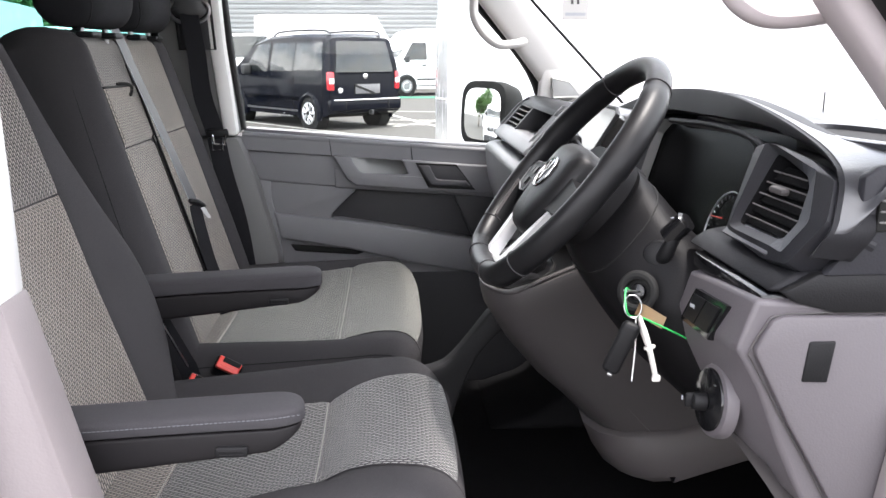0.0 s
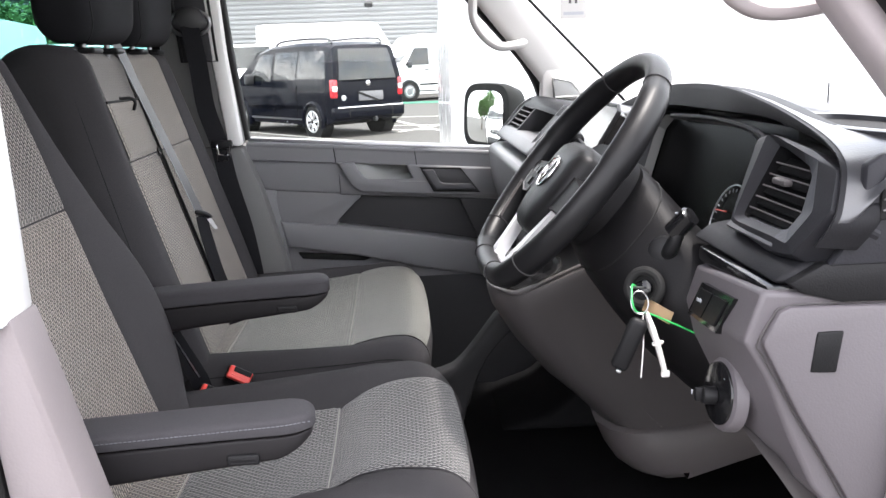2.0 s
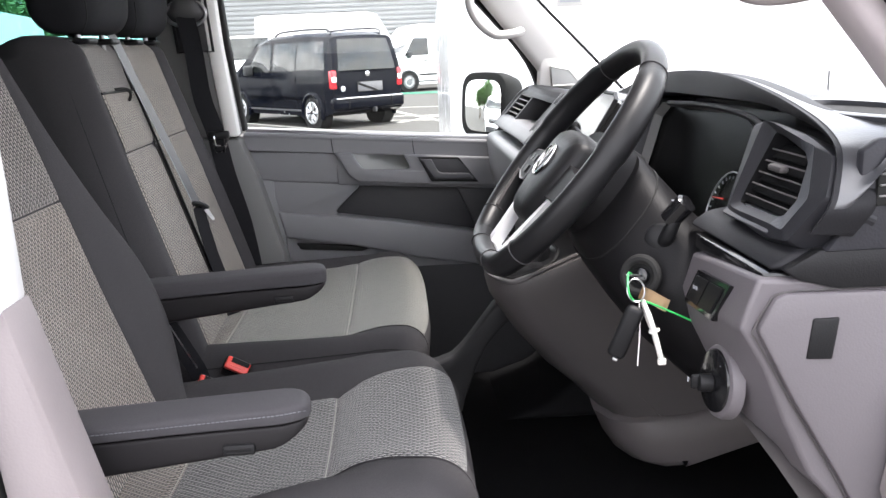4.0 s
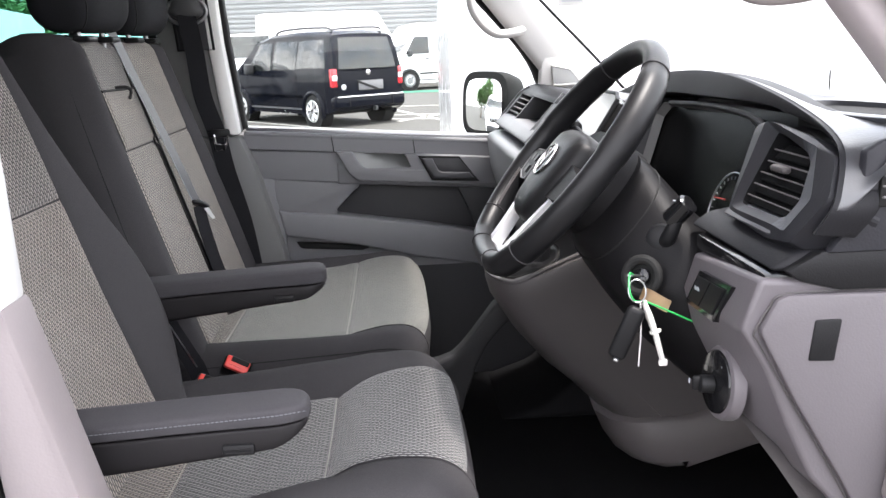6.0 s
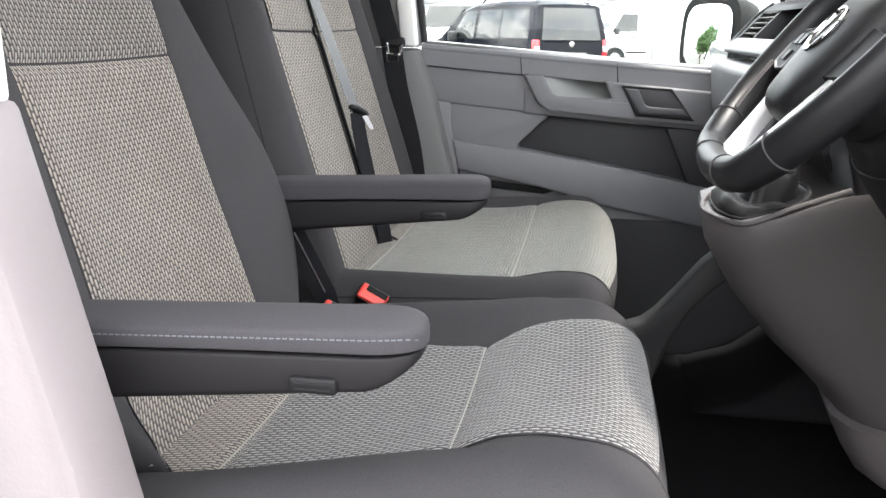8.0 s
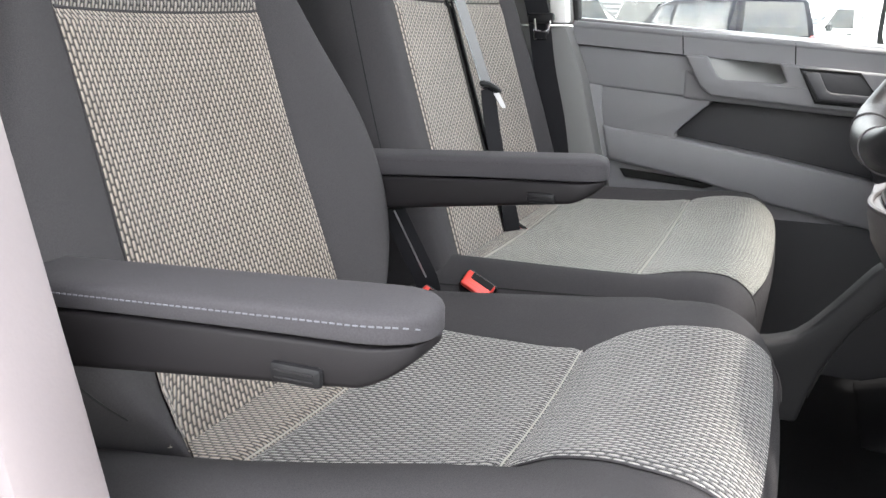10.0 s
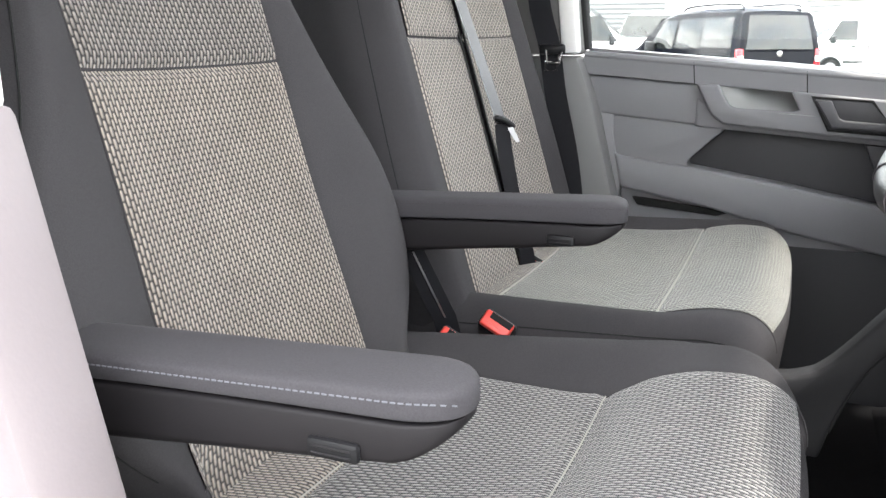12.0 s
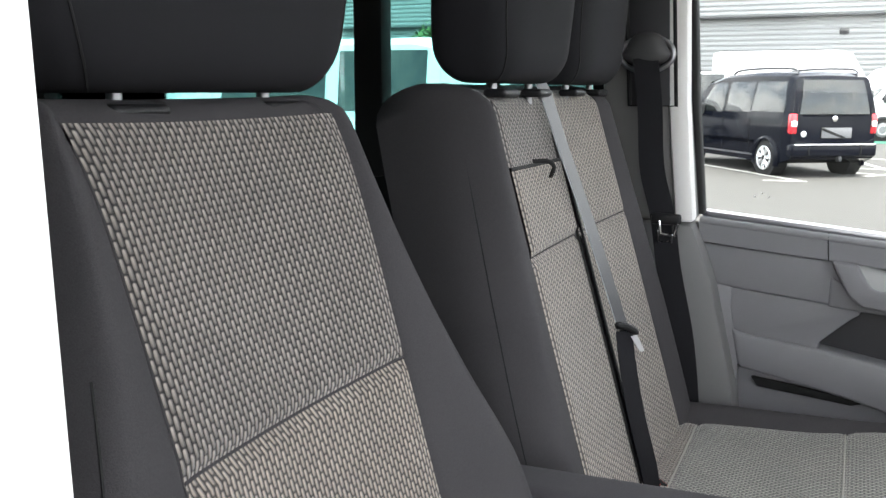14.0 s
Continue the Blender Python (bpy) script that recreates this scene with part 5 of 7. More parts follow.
for i, (z, ya, yb) in enumerate(((1.331, 0.784, 0.887), (1.343, 0.782, 0.886), (1.355, 0.786, 0.884), (1.367, 0.792, 0.882), (1.379, 0.806, 0.880))):
    m3 = pose(0, 0, 0, 0, -38, 0).to_3x3()
    part("slat", box(on_vent((ya + yb) / 2, z, -0.010), (0.020, yb - ya, 0.0022), 0.0009, 1, m3), M_VOID, vent)
    # paler bar draws the light caught on each slat's edge
    part("slat_edge", tube([on_vent(ya, z - 0.001, -0.002), on_vent(yb, z - 0.001, -0.002)], 0.0010, 5), M_CONSOLE, vent)
part("vent_tab", box(on_vent(0.842, 1.3615, 0.001), (0.010, 0.030, 0.007), 0.0025, 2), M_CONSOLE, vent, "dark grey vent slider")
part("lower_ledge", prism([(0.366, 1.307), (0.381, 1.319), (0.40, 1.317), (0.378, 1.300)], "y", 0.790, 0.905, 0.003), M_LEDGE, dash, "grey ledge under the vent")

# corner moulding with a small demister vent
corner = part("corner_moulding", prism([(0.424, 1.392), (0.440, 1.402), (0.62, 1.404), (0.62, 1.30), (0.395, 1.300), (0.424, 1.336)], "y", 0.728, 0.742, 0.004), M_ENDCAP, dash, "black corner moulding")
part("corner_vent", prism([(0.438, 1.378), (0.50, 1.384), (0.50, 1.344), (0.437, 1.342)], "y", 0.724, 0.730, 0.002), M_SEAL, corner, "small demister vent")
for i in range(3):
    part("slat", box((0.469, 0.7235, 1.351 + 0.010 * i), (0.060, 0.003, 0.0022), 0.0008, 1), M_PILLAR_MID, corner)
part("end_lower", prism([(0.392, 1.302), (0.62, 1.302), (0.62, 1.262), (0.412, 1.264), (0.374, 1.274), (0.360, 1.284)], "y", 0.731, 0.746, 0.003), M_BLACK, dash, "black lower end panel")
# speaker grille on the top of the dash
ring = part("tray_ring", loft([[Vector((x, y, 1.405)) for x, y in oval], [Vector((x, y, 1.4140)) for x, y in oval], [Vector((x, y, 1.4150)) for x, y in inset(oval, 0.975)], [Vector((x, y, 1.4150)) for x, y in inset(oval, 0.80)], [Vector((x, y, 1.408)) for x, y in inset(oval, 0.79)]], caps=False), M_TOPGLOSS, dash, "oval tray surround")
part("oval_tray", loft([[Vector((x, y, 1.409)) for x, y in inset(oval, 0.79)], [Vector((x, y, 1.37)) for x, y in inset(oval, 0.77)], [Vector((x, y, 1.345)) for x, y in inset(oval, 0.70)], [Vector((x, y, 1.344)) for x, y in inset(oval, 0.3)]]), M_SEAL, ring, "dark oval tray opening")

# pale end trim with switches
trim = part("switch_trim", loft([
    [Vector(p) for p in ((0.339, 0.737, 1.2755), (0.322, 0.737, 1.228), (0.348, 0.737, 1.188), (0.372, 0.737, 1.13), (0.398, 0.737, 1.073), (0.46, 0.737, 1.00), (0.52, 0.737, 1.00), (0.52, 0.737, 1.264))],
    [Vector(p) for p in ((0.338, 0.745, 1.2765), (0.323, 0.755, 1.226), (0.338, 0.770, 1.180), (0.350, 0.790, 1.12), (0.390, 0.80, 1.065), (0.46, 0.80, 1.00), (0.52, 0.80, 1.00), (0.52, 0.75, 1.272))],
    [Vector(p) for p in ((0.337, 0.84, 1.268), (0.329, 0.84, 1.220), (0.335, 0.84, 1.175), (0.352, 0.845, 1.125), (0.400, 0.85, 1.075), (0.46, 0.85, 1.03), (0.52, 0.85, 1.03), (0.52, 0.84, 1.268))],
    [Vector(p) for p in ((0.340, 0.915, 1.259), (0.334, 0.932, 1.215), (0.338, 0.915, 1.180), (0.365, 0.880, 1.135), (0.410, 0.88, 1.09), (0.46, 0.88, 1.05), (0.52, 0.90, 1.05), (0.52, 0.93, 1.259))],
    [Vector(p) for p in ((0.360, 0.938, 1.255), (0.352, 0.950, 1.215), (0.356, 0.932, 1.185), (0.385, 0.895, 1.145), (0.420, 0.89, 1.10), (0.46, 0.89, 1.06), (0.52, 0.91, 1.06), (0.52, 0.94, 1.255))]]), M_GREY, dash, "pinkish grey switch trim", 28)
bv = trim.modifiers.new("soft_edges", "BEVEL")
bv.width, bv.segments, bv.limit_method, bv.angle_limit = 0.006, 3, "ANGLE", radians(25)
part("gloss_tray", prism([(0.345, 0.745), (0.345, 0.925), (0.40, 0.950), (0.42, 0.950), (0.42, 0.745)], "z", 1.262, 1.2795, 0.003), M_GLOSSBLACK, dash, "gloss black tray")
cover = part("fuse_cover", prism([(0.352, 1.258), (0.362, 1.2625), (0.470, 1.2605), (0.60, 1.2605), (0.60, 0.85), (0.545, 0.85), (0.424, 1.074), (0.375, 1.156), (0.339, 1.224), (0.338, 1.230)], "y", 0.7285, 0.740, 0.003), M_GREY, dash, "pinkish grey removable side cover")
part("cover_gap", tube(arc([(0.62, 0.735, 1.262), (0.405, 0.735, 1.2635), (0.358, 0.735, 1.2615), (0.347, 0.735, 1.251), (0.334, 0.735, 1.226), (0.340, 0.735, 1.214), (0.376, 0.735, 1.150), (0.424, 0.735, 1.068), (0.545, 0.735, 0.845)], 5), 0.0009, 6), M_CONSOLE, dash, "dark joint line")
part("black_pad", prism([(0.388, 1.238), (0.4135, 1.238), (0.4085, 1.197), (0.3835, 1.198)], "y", 0.7265, 0.731, 0.002), M_BLACK, cover, "small black blanking pad")
part("end_lower_strip", prism([(0.478, 1.17), (0.56, 1.20), (0.62, 1.20), (0.62, 0.75), (0.56, 0.75), (0.462, 1.06)], "y", 0.700, 0.727, 0.006), M_PILLAR_LOW, dash, "pale door jamb strip")


def on_face(y, z, d=0.0):
    """The leaning front of the switch trim."""
    n = Vector((-0.975, 0.0, 0.16))
    x = 0.3395 + (z - 1.268) * 0.19 + 0.003 * smooth01((y - 0.86) / 0.06)
    return Vector((x, y, z)) + n * d


sw = [(0.868, 1.2505), (0.783, 1.2560), (0.806, 1.2130), (0.892, 1.2090)]
panel = part("switch_panel", plate(sw, lambda a, b, d: on_face(a, b, d + 0.0075), 0.014), M_GLOSSBLACK, dash, "gloss black switch panel")
for k, lab in ((0.28, "black switch with a lamp symbol"), (0.70, "black blank switch")):
    def at_sw(a, b, d, k=k):
        top = Vector(sw[0]) .lerp(Vector(sw[1]), a)
        bot = Vector(sw[3]).lerp(Vector(sw[2]), a)
        p = bot.lerp(top, b)
        return on_face(p.x, p.y, d + 0.0092)
    part("switch", plate([(k - 0.19, 0.14), (k + 0.19, 0.14), (k + 0.19, 0.86), (k - 0.19, 0.86)], at_sw, 0.004), M_BLACK, panel, lab)
for j in range(3):
    part("symbol", box(on_face(0.864 - 0.0045 * j, 1.2325 + 0.0004 * j, 0.0098), (0.0008, 0.0022, 0.0045 - 0.0015 * (j == 1)), 0), M_STITCH, panel)
part("knob_ring", disc(on_face(0.804, 1.152, -0.024), (-0.975, -0.05, 0.10), 0.039, 0.014, 36, 0.006), M_GREY, dash, "pinkish grey round surround")
ls = part("light_switch", disc(on_face(0.804, 1.152, -0.013), (-0.975, -0.05, 0.10), 0.033, 0.006, 36, 0.002), M_GLOSSBLACK, dash, "round black light switch")
kn = part("knob", disc(on_face(0.806, 1.148, -0.007), (-0.985, 0.03, 0.08), 0.0095, 0.014, 24, 0.003), M_BLACK, ls, "black rotary knob")
part("knob_grip", box(on_face(0.808, 1.1475, 0.007), (0.014, 0.006, 0.016), 0.003), M_BLACK, kn)
part("knob_mark", box(on_face(0.810, 1.148, 0.0165), (0.0010, 0.0016, 0.005), 0), M_STITCH, kn)
for yy, zz in ((0.818, 1.172), (0.804, 1.176), (0.792, 1.170)):
    part("symbol", box(on_face(yy, zz, -0.0065), (0.0008, 0.0045, 0.0040), 0), M_STITCH, ls)

# lower driver trim that runs away under the switches
part("lower_trim", loft([
    [Vector(p) for p in ((0.345, 0.79, 1.120), (0.352, 0.86, 1.125), (0.42, 0.90, 1.10), (0.45, 0.80, 1.07))],
    [Vector(p) for p in ((0.375, 0.76, 1.075), (0.390, 0.83, 1.075), (0.45, 0.86, 1.06), (0.47, 0.78, 1.04))],
    [Vector(p) for p in ((0.47, 0.745, 0.93), (0.49, 0.79, 0.93), (0.56, 0.80, 0.93), (0.58, 0.75, 0.93))],
    [Vector(p) for p in ((0.58, 0.740, 0.76), (0.60, 0.77, 0.76), (0.66, 0.78, 0.76), (0.68, 0.74, 0.76))]]), M_CONSOLE, dash, "grey lower side trim", 50)
part("knee_panel", loft([
    [Vector(p) for p in ((0.385, 0.87, 1.15), (0.38, 1.10, 1.13), (0.36, 1.32, 1.13), (0.50, 1.32, 1.18), (0.50, 0.87, 1.18))],
    [Vector(p) for p in ((0.47, 0.87, 1.00), (0.48, 1.10, 0.98), (0.48, 1.34, 0.98), (0.60, 1.34, 1.05), (0.60, 0.87, 1.05))],
    [Vector(p) for p in ((0.66, 0.87, 0.88), (0.68, 1.10, 0.86), (0.68, 1.36, 0.86), (0.75, 1.36, 0.95), (0.75, 0.87, 0.95))]]), M_BLACK, dash, "black knee panel", 50)

# centre screen
SCN = Vector((-1, 0, 0.60)).normalized()


def on_screen(y, z, d=0.0):
    return Vector((0.300 + (z - 1.270) * 0.62, y, z)) + SCN * d


scr = part("centre_screen", plate([(1.372, 1.270), (1.372, 1.395), (1.395, 1.402), (1.56, 1.402), (1.585, 1.395), (1.585, 1.270)], lambda a, b, d: on_screen(a, b, d + 0.012), 0.02), M_SCREEN, dash, "glossy unlit centre screen")
part("screen_frame", tube([on_screen(*p, 0.010) for p in ((1.370, 1.268), (1.370, 1.397), (1.394, 1.405), (1.562, 1.405), (1.588, 1.397), (1.588, 1.268))], 0.004, 6, closed=True), M_BLACK, scr)

# centre console with the gear lever gaiter
console = thing("centre_console", "dark grey plastic centre console with gear lever gaiter", "console", at=(0.45, 1.45, 0.65))
lev = [(1.124, 0.152, 1.290), (1.115, 0.150, 1.288), (1.085, 0.158, 1.295), (1.013, 0.200, 1.320), (0.950, 0.252, 1.340), (0.905, 0.300, 1.352), (0.850, 0.352, 1.362), (0.835, 0.372, 1.368)]
rings = []
for z, xf, yn in lev:
    rise = 0.38 * smooth01((z - 0.95) / 0.18)
    ring = []
    for x, y in ((0.70, yn), (0.45, yn), (0.30, yn) if xf < 0.25 else (xf + 0.10, yn), (xf + 0.052, yn), (xf + 0.022, yn + 0.022), (xf + 0.004, yn + 0.062), (xf, yn + 0.10), (xf + 0.012, 1.52), (xf + 0.04, 1.565), (xf + 0.10, 1.59), (0.45, 1.60), (0.70, 1.60)):
        ring.append(Vector((x, y, z + rise * max(0.0, min(x, 0.36) - 0.19))))
    rings.append(ring)
part("console_body", loft(rings), M_CONSOLE, console, "dark grey console flank", 45)
base = [(0.850, 0.350, 1.358), (0.843, 0.346, 1.350), (0.805, 0.362, 1.346), (0.765, 0.388, 1.352), (0.748, 0.415, 1.362), (0.746, 0.44, 1.372)]
rings = []
for z, xf, yn in base:
    lift = 0.30
    ring = []
    for x, y in ((0.75, yn), (0.50, yn), (xf + 0.10, yn), (xf + 0.05, yn + 0.006), (xf + 0.018, yn + 0.028), (xf, yn + 0.075), (xf + 0.01, 1.55), (xf + 0.06, 1.60), (0.75, 1.61)):
        ring.append(Vector((x, y, z + (lift * max(0.0, x - 0.50) if z < 0.80 else 0.25 * max(0.0, x - 0.50)))))
    rings.append(ring)
part("console_base", loft(rings), M_BASE, console, "paler grey console base", 45)
lip = arc([(0.30, 1.300, 1.170), (0.24, 1.294, 1.148), (0.192, 1.292, 1.128), (0.166, 1.325, 1.126), (0.152, 1.380, 1.126), (0.165, 1.46, 1.126), (0.205, 1.53, 1.134)], 6)
part("gaiter_lip", tube(lip, 0.0034, 8), M_CONSOLE, console, "pale grey edge round the gaiter")
folds = [(-0.004, 1.0, 0.0), (0.004, 1.02, 0.0), (0.012, 0.99, 0.0), (0.023, 0.92, 0.002), (0.026, 0.80, 0.004), (0.019, 0.69, 0.006), (0.020, 0.62, 0.008), (0.034, 0.585, 0.012), (0.044, 0.53, 0.014), (0.041, 0.46, 0.016), (0.058, 0.41, 0.018), (0.085, 0.35, 0.024), (0.120, 0.27, 0.032), (0.160, 0.20, 0.042)]
rings = []
for k, (h, r, fwd) in enumerate(folds):
    ring = []
    for i in range(48):
        a = 2 * math.pi * i / 48
        crease = 0.0 if k < 2 else 0.045 * math.sin(5 * a + 0.9 * k) + 0.03 * math.sin(9 * a - 1.7 * k)
        c, sn = math.cos(a), math.sin(a)
        x = 0.220 + fwd + 0.053 * r * (1 + crease) * math.copysign(abs(c) ** 0.75, c)
        y = 1.404 + 0.088 * r * (1 + crease) * math.copysign(abs(sn) ** 0.75, sn)
        ring.append(Vector((x, y, 1.124 + 0.38 * max(0.0, x - 0.19) * (1 if k < 3 else 0.6) + h * (1 + 0.12 * math.sin(3 * a + k)) * (1 if k > 6 else 1 - 0.8 * max(0.0, c) - 0.45 * max(0.0, -sn)))))
    rings.append(ring)
part("gear_gaiter", loft(rings), M_GAITER, console, "black wrinkled leather gear lever gaiter", 60)
part("gaiter_rim", tube(rings[1], 0.0022, 6, closed=True), M_SEAL, console, "dark rim of the gaiter")
# flank of the tunnel that sweeps up from the bench foot to the console
sweep = [(0.0, 0.898), (0.070, 0.906), (0.098, 0.916), (0.118, 0.934), (0.142, 0.963), (0.180, 1.013), (0.24, 1.07), (0.30, 1.05), (0.235, 1.003), (0.203, 0.980), (0.168, 0.941), (0.148, 0.905), (0.133, 0.868), (0.123, 0.838), (0.114, 0.80), (0.0, 0.80)]
part("tunnel_flank", prism(sweep, "y", 1.535, 1.575, 0.006, 3), M_TUNNEL, console, "dark grey tunnel flank below the console", 45)
part("flank_edge", tube(arc([(x, 1.538, z) for x, z in sweep[8:14]], 4), 0.0016, 6), M_SEAL, console, "dark rubber edge")

# ---- steering column, wheel, stalks, ignition ----
AX = Vector((0.7716, 0, -0.6361)).normalized()
VP = Vector((0.6361, 0, 0.7716)).normalized()
WC = Vector((0.230, 1.121, 1.3435))
col = thing("steering_column", "black plastic steering column cover with stalks and ignition lock", "steering column", at=(0.40, 1.05, 1.15))


def oval_ring(c, ry, rp, ax, n=32, sq=0.8):
    up = Vector((0, 1, 0)).cross(ax).normalized()
    out = []
    for i in range(n):
        a = 2 * math.pi * i / n
        cc, ss = math.cos(a), math.sin(a)
        out.append(Vector(c) + Vector((0, ry * math.copysign(abs(cc) ** sq, cc), 0)) + up * (rp * math.copysign(abs(ss) ** sq, ss)))
    return out


part("upper_cover", loft([oval_ring(WC + AX * d - Vector((0, e, 0)), ry, rp, AX) for d, ry, rp, e in ((0.022, 0.070, 0.062, 0), (0.05, 0.078, 0.068, 0), (0.080, 0.082, 0.070, 0), (0.083, 0.078, 0.066, 0))]), M_COLUMN, col, "black clock spring cover", 45)
part("lower_cover", loft([oval_ring(c, ry, rp, AX) for c, ry, rp in (((0.280, 1.10, 1.300), 0.080, 0.066), ((0.284, 1.095, 1.292), 0.088, 0.070), ((0.303, 1.080, 1.262), 0.108, 0.074), ((0.330, 1.06, 1.225), 0.128, 0.076), ((0.370, 1.05, 1.180), 0.135, 0.080), ((0.44, 1.05, 1.12), 0.135, 0.085))]), M_COLUMN, col, "black lower column cover", 45)
part("cover_joint", tube(oval_ring((0.293, 1.088, 1.277), 0.0985, 0.0725, AX), 0.0012, 5, closed=True), M_SEAL, col)
IG = Vector((0.282, 0.938, 1.229))
IN = Vector((-0.62, -0.74, 0.26)).normalized()
ign = part("ignition_lock", tube([IG - IN * 0.012 + (IN.cross(Vector((0, 0, 1))).normalized() * math.cos(a) + IN.cross(IN.cross(Vector((0, 0, 1)))).normalized() * math.sin(a)) * 0.020 for a in [2 * math.pi * i / 32 for i in range(32)]], 0.0058, 10, closed=True), M_SEAL, col, "black ignition surround")
part("lock_well", disc(IG - IN * 0.022, IN, 0.019, 0.006, 28, 0.001), M_SEAL, ign, "dark lock well")
part("lock_face", disc(IG - IN * 0.016, IN, 0.010, 0.008, 24, 0.002), M_GLOSSBLACK, ign, "dark lock face")
S0, S1 = Vector((0.323, 0.965, 1.262)), Vector((0.334, 0.952, 1.300))
st = part("stalk", tube(arc([S0 + Vector((0.006, 0.03, -0.004)), S0, S0 + Vector((0.003, -0.012, 0.016)), S1]), [0.012, 0.012, 0.012, 0.011, 0.011, 0.010, 0.010, 0.009, 0.009, 0.009, 0.009, 0.0085, 0.0085, 0.008, 0.008, 0.008, 0.008, 0.008, 0.008], 12), M_BLACK, col, "black control stalk")
part("stalk_boot", disc(S0 + Vector((0.003, 0.016, -0.002)), (-0.5, -0.8, 0.2), 0.020, 0.022, 24, 0.009), M_BLACK, st, "round rubber boot")
part("stalk_knob", tube([S1 + Vector((-0.009, 0.007, -0.012)), S1 + Vector((-0.008, 0.006, -0.011)), S1 + Vector((0.007, -0.008, 0.011)), S1 + Vector((0.008, -0.009, 0.012))], [0.009, 0.0125, 0.0125, 0.009], 16), M_GLOSSBLACK, st, "glossy ribbed stalk end")
part("stalk_mark", box(S1 + Vector((-0.002, -0.002, 0.0135)), (0.014, 0.0015, 0.0012), 0), M_STITCH, st)
far_st = part("stalk", tube([(0.300, 1.175, 1.335), (0.290, 1.25, 1.352), (0.286, 1.30, 1.366)], [0.008, 0.006, 0.006], 10), M_BLACK, col, "black control stalk")
part("stalk_knob", tube([(0.2865, 1.297, 1.364), (0.286, 1.300, 1.366), (0.284, 1.325, 1.374), (0.284, 1.327, 1.374)], [0.007, 0.0115, 0.0115, 0.008], 14), M_BLACK, far_st)

wheel = thing("steering_wheel", "black leather steering wheel with silver lower spokes", "steering wheel", at=tuple(WC))
RW, RT = 0.1775, 0.0165


def on_wheel(a, b, d=0.0):
    """a across, b up the wheel's face, d towards the driver."""
    return WC + Vector((0, a, 0)) + VP * b - AX * d


def on_hub(a, b, d=0.0):
    """The same for the boss, which sits lower and deeper than the rim."""
    return on_wheel(a, b - 0.022, d - 0.009)


def on_spoke(a, b, d=0.0):
    """The side spokes."""
    return on_wheel(a, b - 0.042, d - 0.003)


def rim_at(t):
    a, b = RW * math.cos(t), RW * math.sin(t)
    if b < -0.150:
        b = -0.150 + (b + 0.150) * 0.45
    return a, b


bm = bmesh.new()
NR, NT = 120, 18
vv = []
for i in range(NR):
    t = 2 * math.pi * i / NR
    a, b = rim_at(t)
    a2, b2 = rim_at(t + 0.01)
    tv = Vector((a2 - a, b2 - b)).normalized()
    nx, ny = tv.y, -tv.x
    ang = math.degrees(t) % 360
    grip = 0.0018 if (10 < ang < 50 or 130 < ang < 170) else 0.0
    ring = []
    for j in range(NT):
        q = 2 * math.pi * j / NT
        r1, r2 = (RT - 0.002 + grip), (RT + 0.001 + grip)
        ring.append(bm.verts.new(on_wheel(a + nx * r1 * math.cos(q), b + ny * r1 * math.cos(q), r2 * math.sin(q))))
    vv.append(ring)
for i in range(NR):
    for j in range(NT):
        bm.faces.new((vv[i][j], vv[(i + 1) % NR][j], vv[(i + 1) % NR][(j + 1) % NT], vv[i][(j + 1) % NT]))
bmesh.ops.recalc_face_normals(bm, faces=bm.faces[:])
rim = part("rim", bm, M_LEATHER, wheel, "black leather rim", 60)
for deg in (55, 125, 222, 252, 288, 318):
    t = radians(deg)
    a, b = rim_at(t)
    nx, ny = math.cos(t), math.sin(t)
    part("seam", tube([on_wheel(a + nx * (RT - 0.0015) * math.cos(q), b + ny * (RT - 0.0015) * math.cos(q), (RT + 0.0015) * math.sin(q)) for q in steps(0, 2 * math.pi * 0.97, 24)], 0.0009, 5, closed=True), M_CLOTH, rim)
bm = bmesh.new()
for lo, hi in ((196, 221), (319, 344)):
    for k in range(22):
        t = radians(lo + (hi - lo) * k / 22)
        a, b = rim_at(t)
        n1 = Vector((math.cos(t), math.sin(t)))
        for s1 in (-1, 1):
            p = on_wheel(a - n1.x * RT * 0.96, b - n1.y * RT * 0.96, s1 * 0.0022 + 0.006)
            q = on_wheel(a - n1.x * RT * 0.98 - n1.y * 0.0025, b - n1.y * RT * 0.98 + n1.x * 0.0025, 0.006 - s1 * 0.0022)
            add_tube(bm, [p, q], 0.0008, 4)
tagged(part("lacing", bm, M_CONSOLE, rim, "dark grey cross stitching"), kind="stuff")


def hub_outline(k, s=1.0):
    pts = [(-0.070, 0.052), (-0.040, 0.066), (0.040, 0.066), (0.070, 0.052), (0.074, 0.010), (0.060, -0.040), (0.034, -0.070), (-0.034, -0.070), (-0.060, -0.040), (-0.074, 0.010)]
    sm = arc([(a, b, 0) for a, b in pts + [pts[0]]], 4)[:-1]
    return [(p.x * k, p.y * k * s) for p in sm]


pad = part("airbag_pad", loft([[on_hub(a, b, d) for a, b in hub_outline(k)] for k, d in ((0.90, -0.030), (1.0, -0.012), (1.0, 0.004), (0.96, 0.014), (0.86, 0.020), (0.60, 0.024), (0.25, 0.026))]), M_BLACK, wheel, "black airbag cover", 60)
em = part("emblem", disc(on_hub(0, 0.010, 0.0245), -AX, 0.024, 0.003, 36, 0.001), M_GLOSSBLACK, pad, "round emblem with chrome ring")
part("emblem_ring", tube([on_hub(0.0235 * math.cos(a), 0.010 + 0.0235 * math.sin(a), 0.0275) for a in [2 * math.pi * i / 36 for i in range(36)]], 0.0013, 8, closed=True), M_CHROME, em)
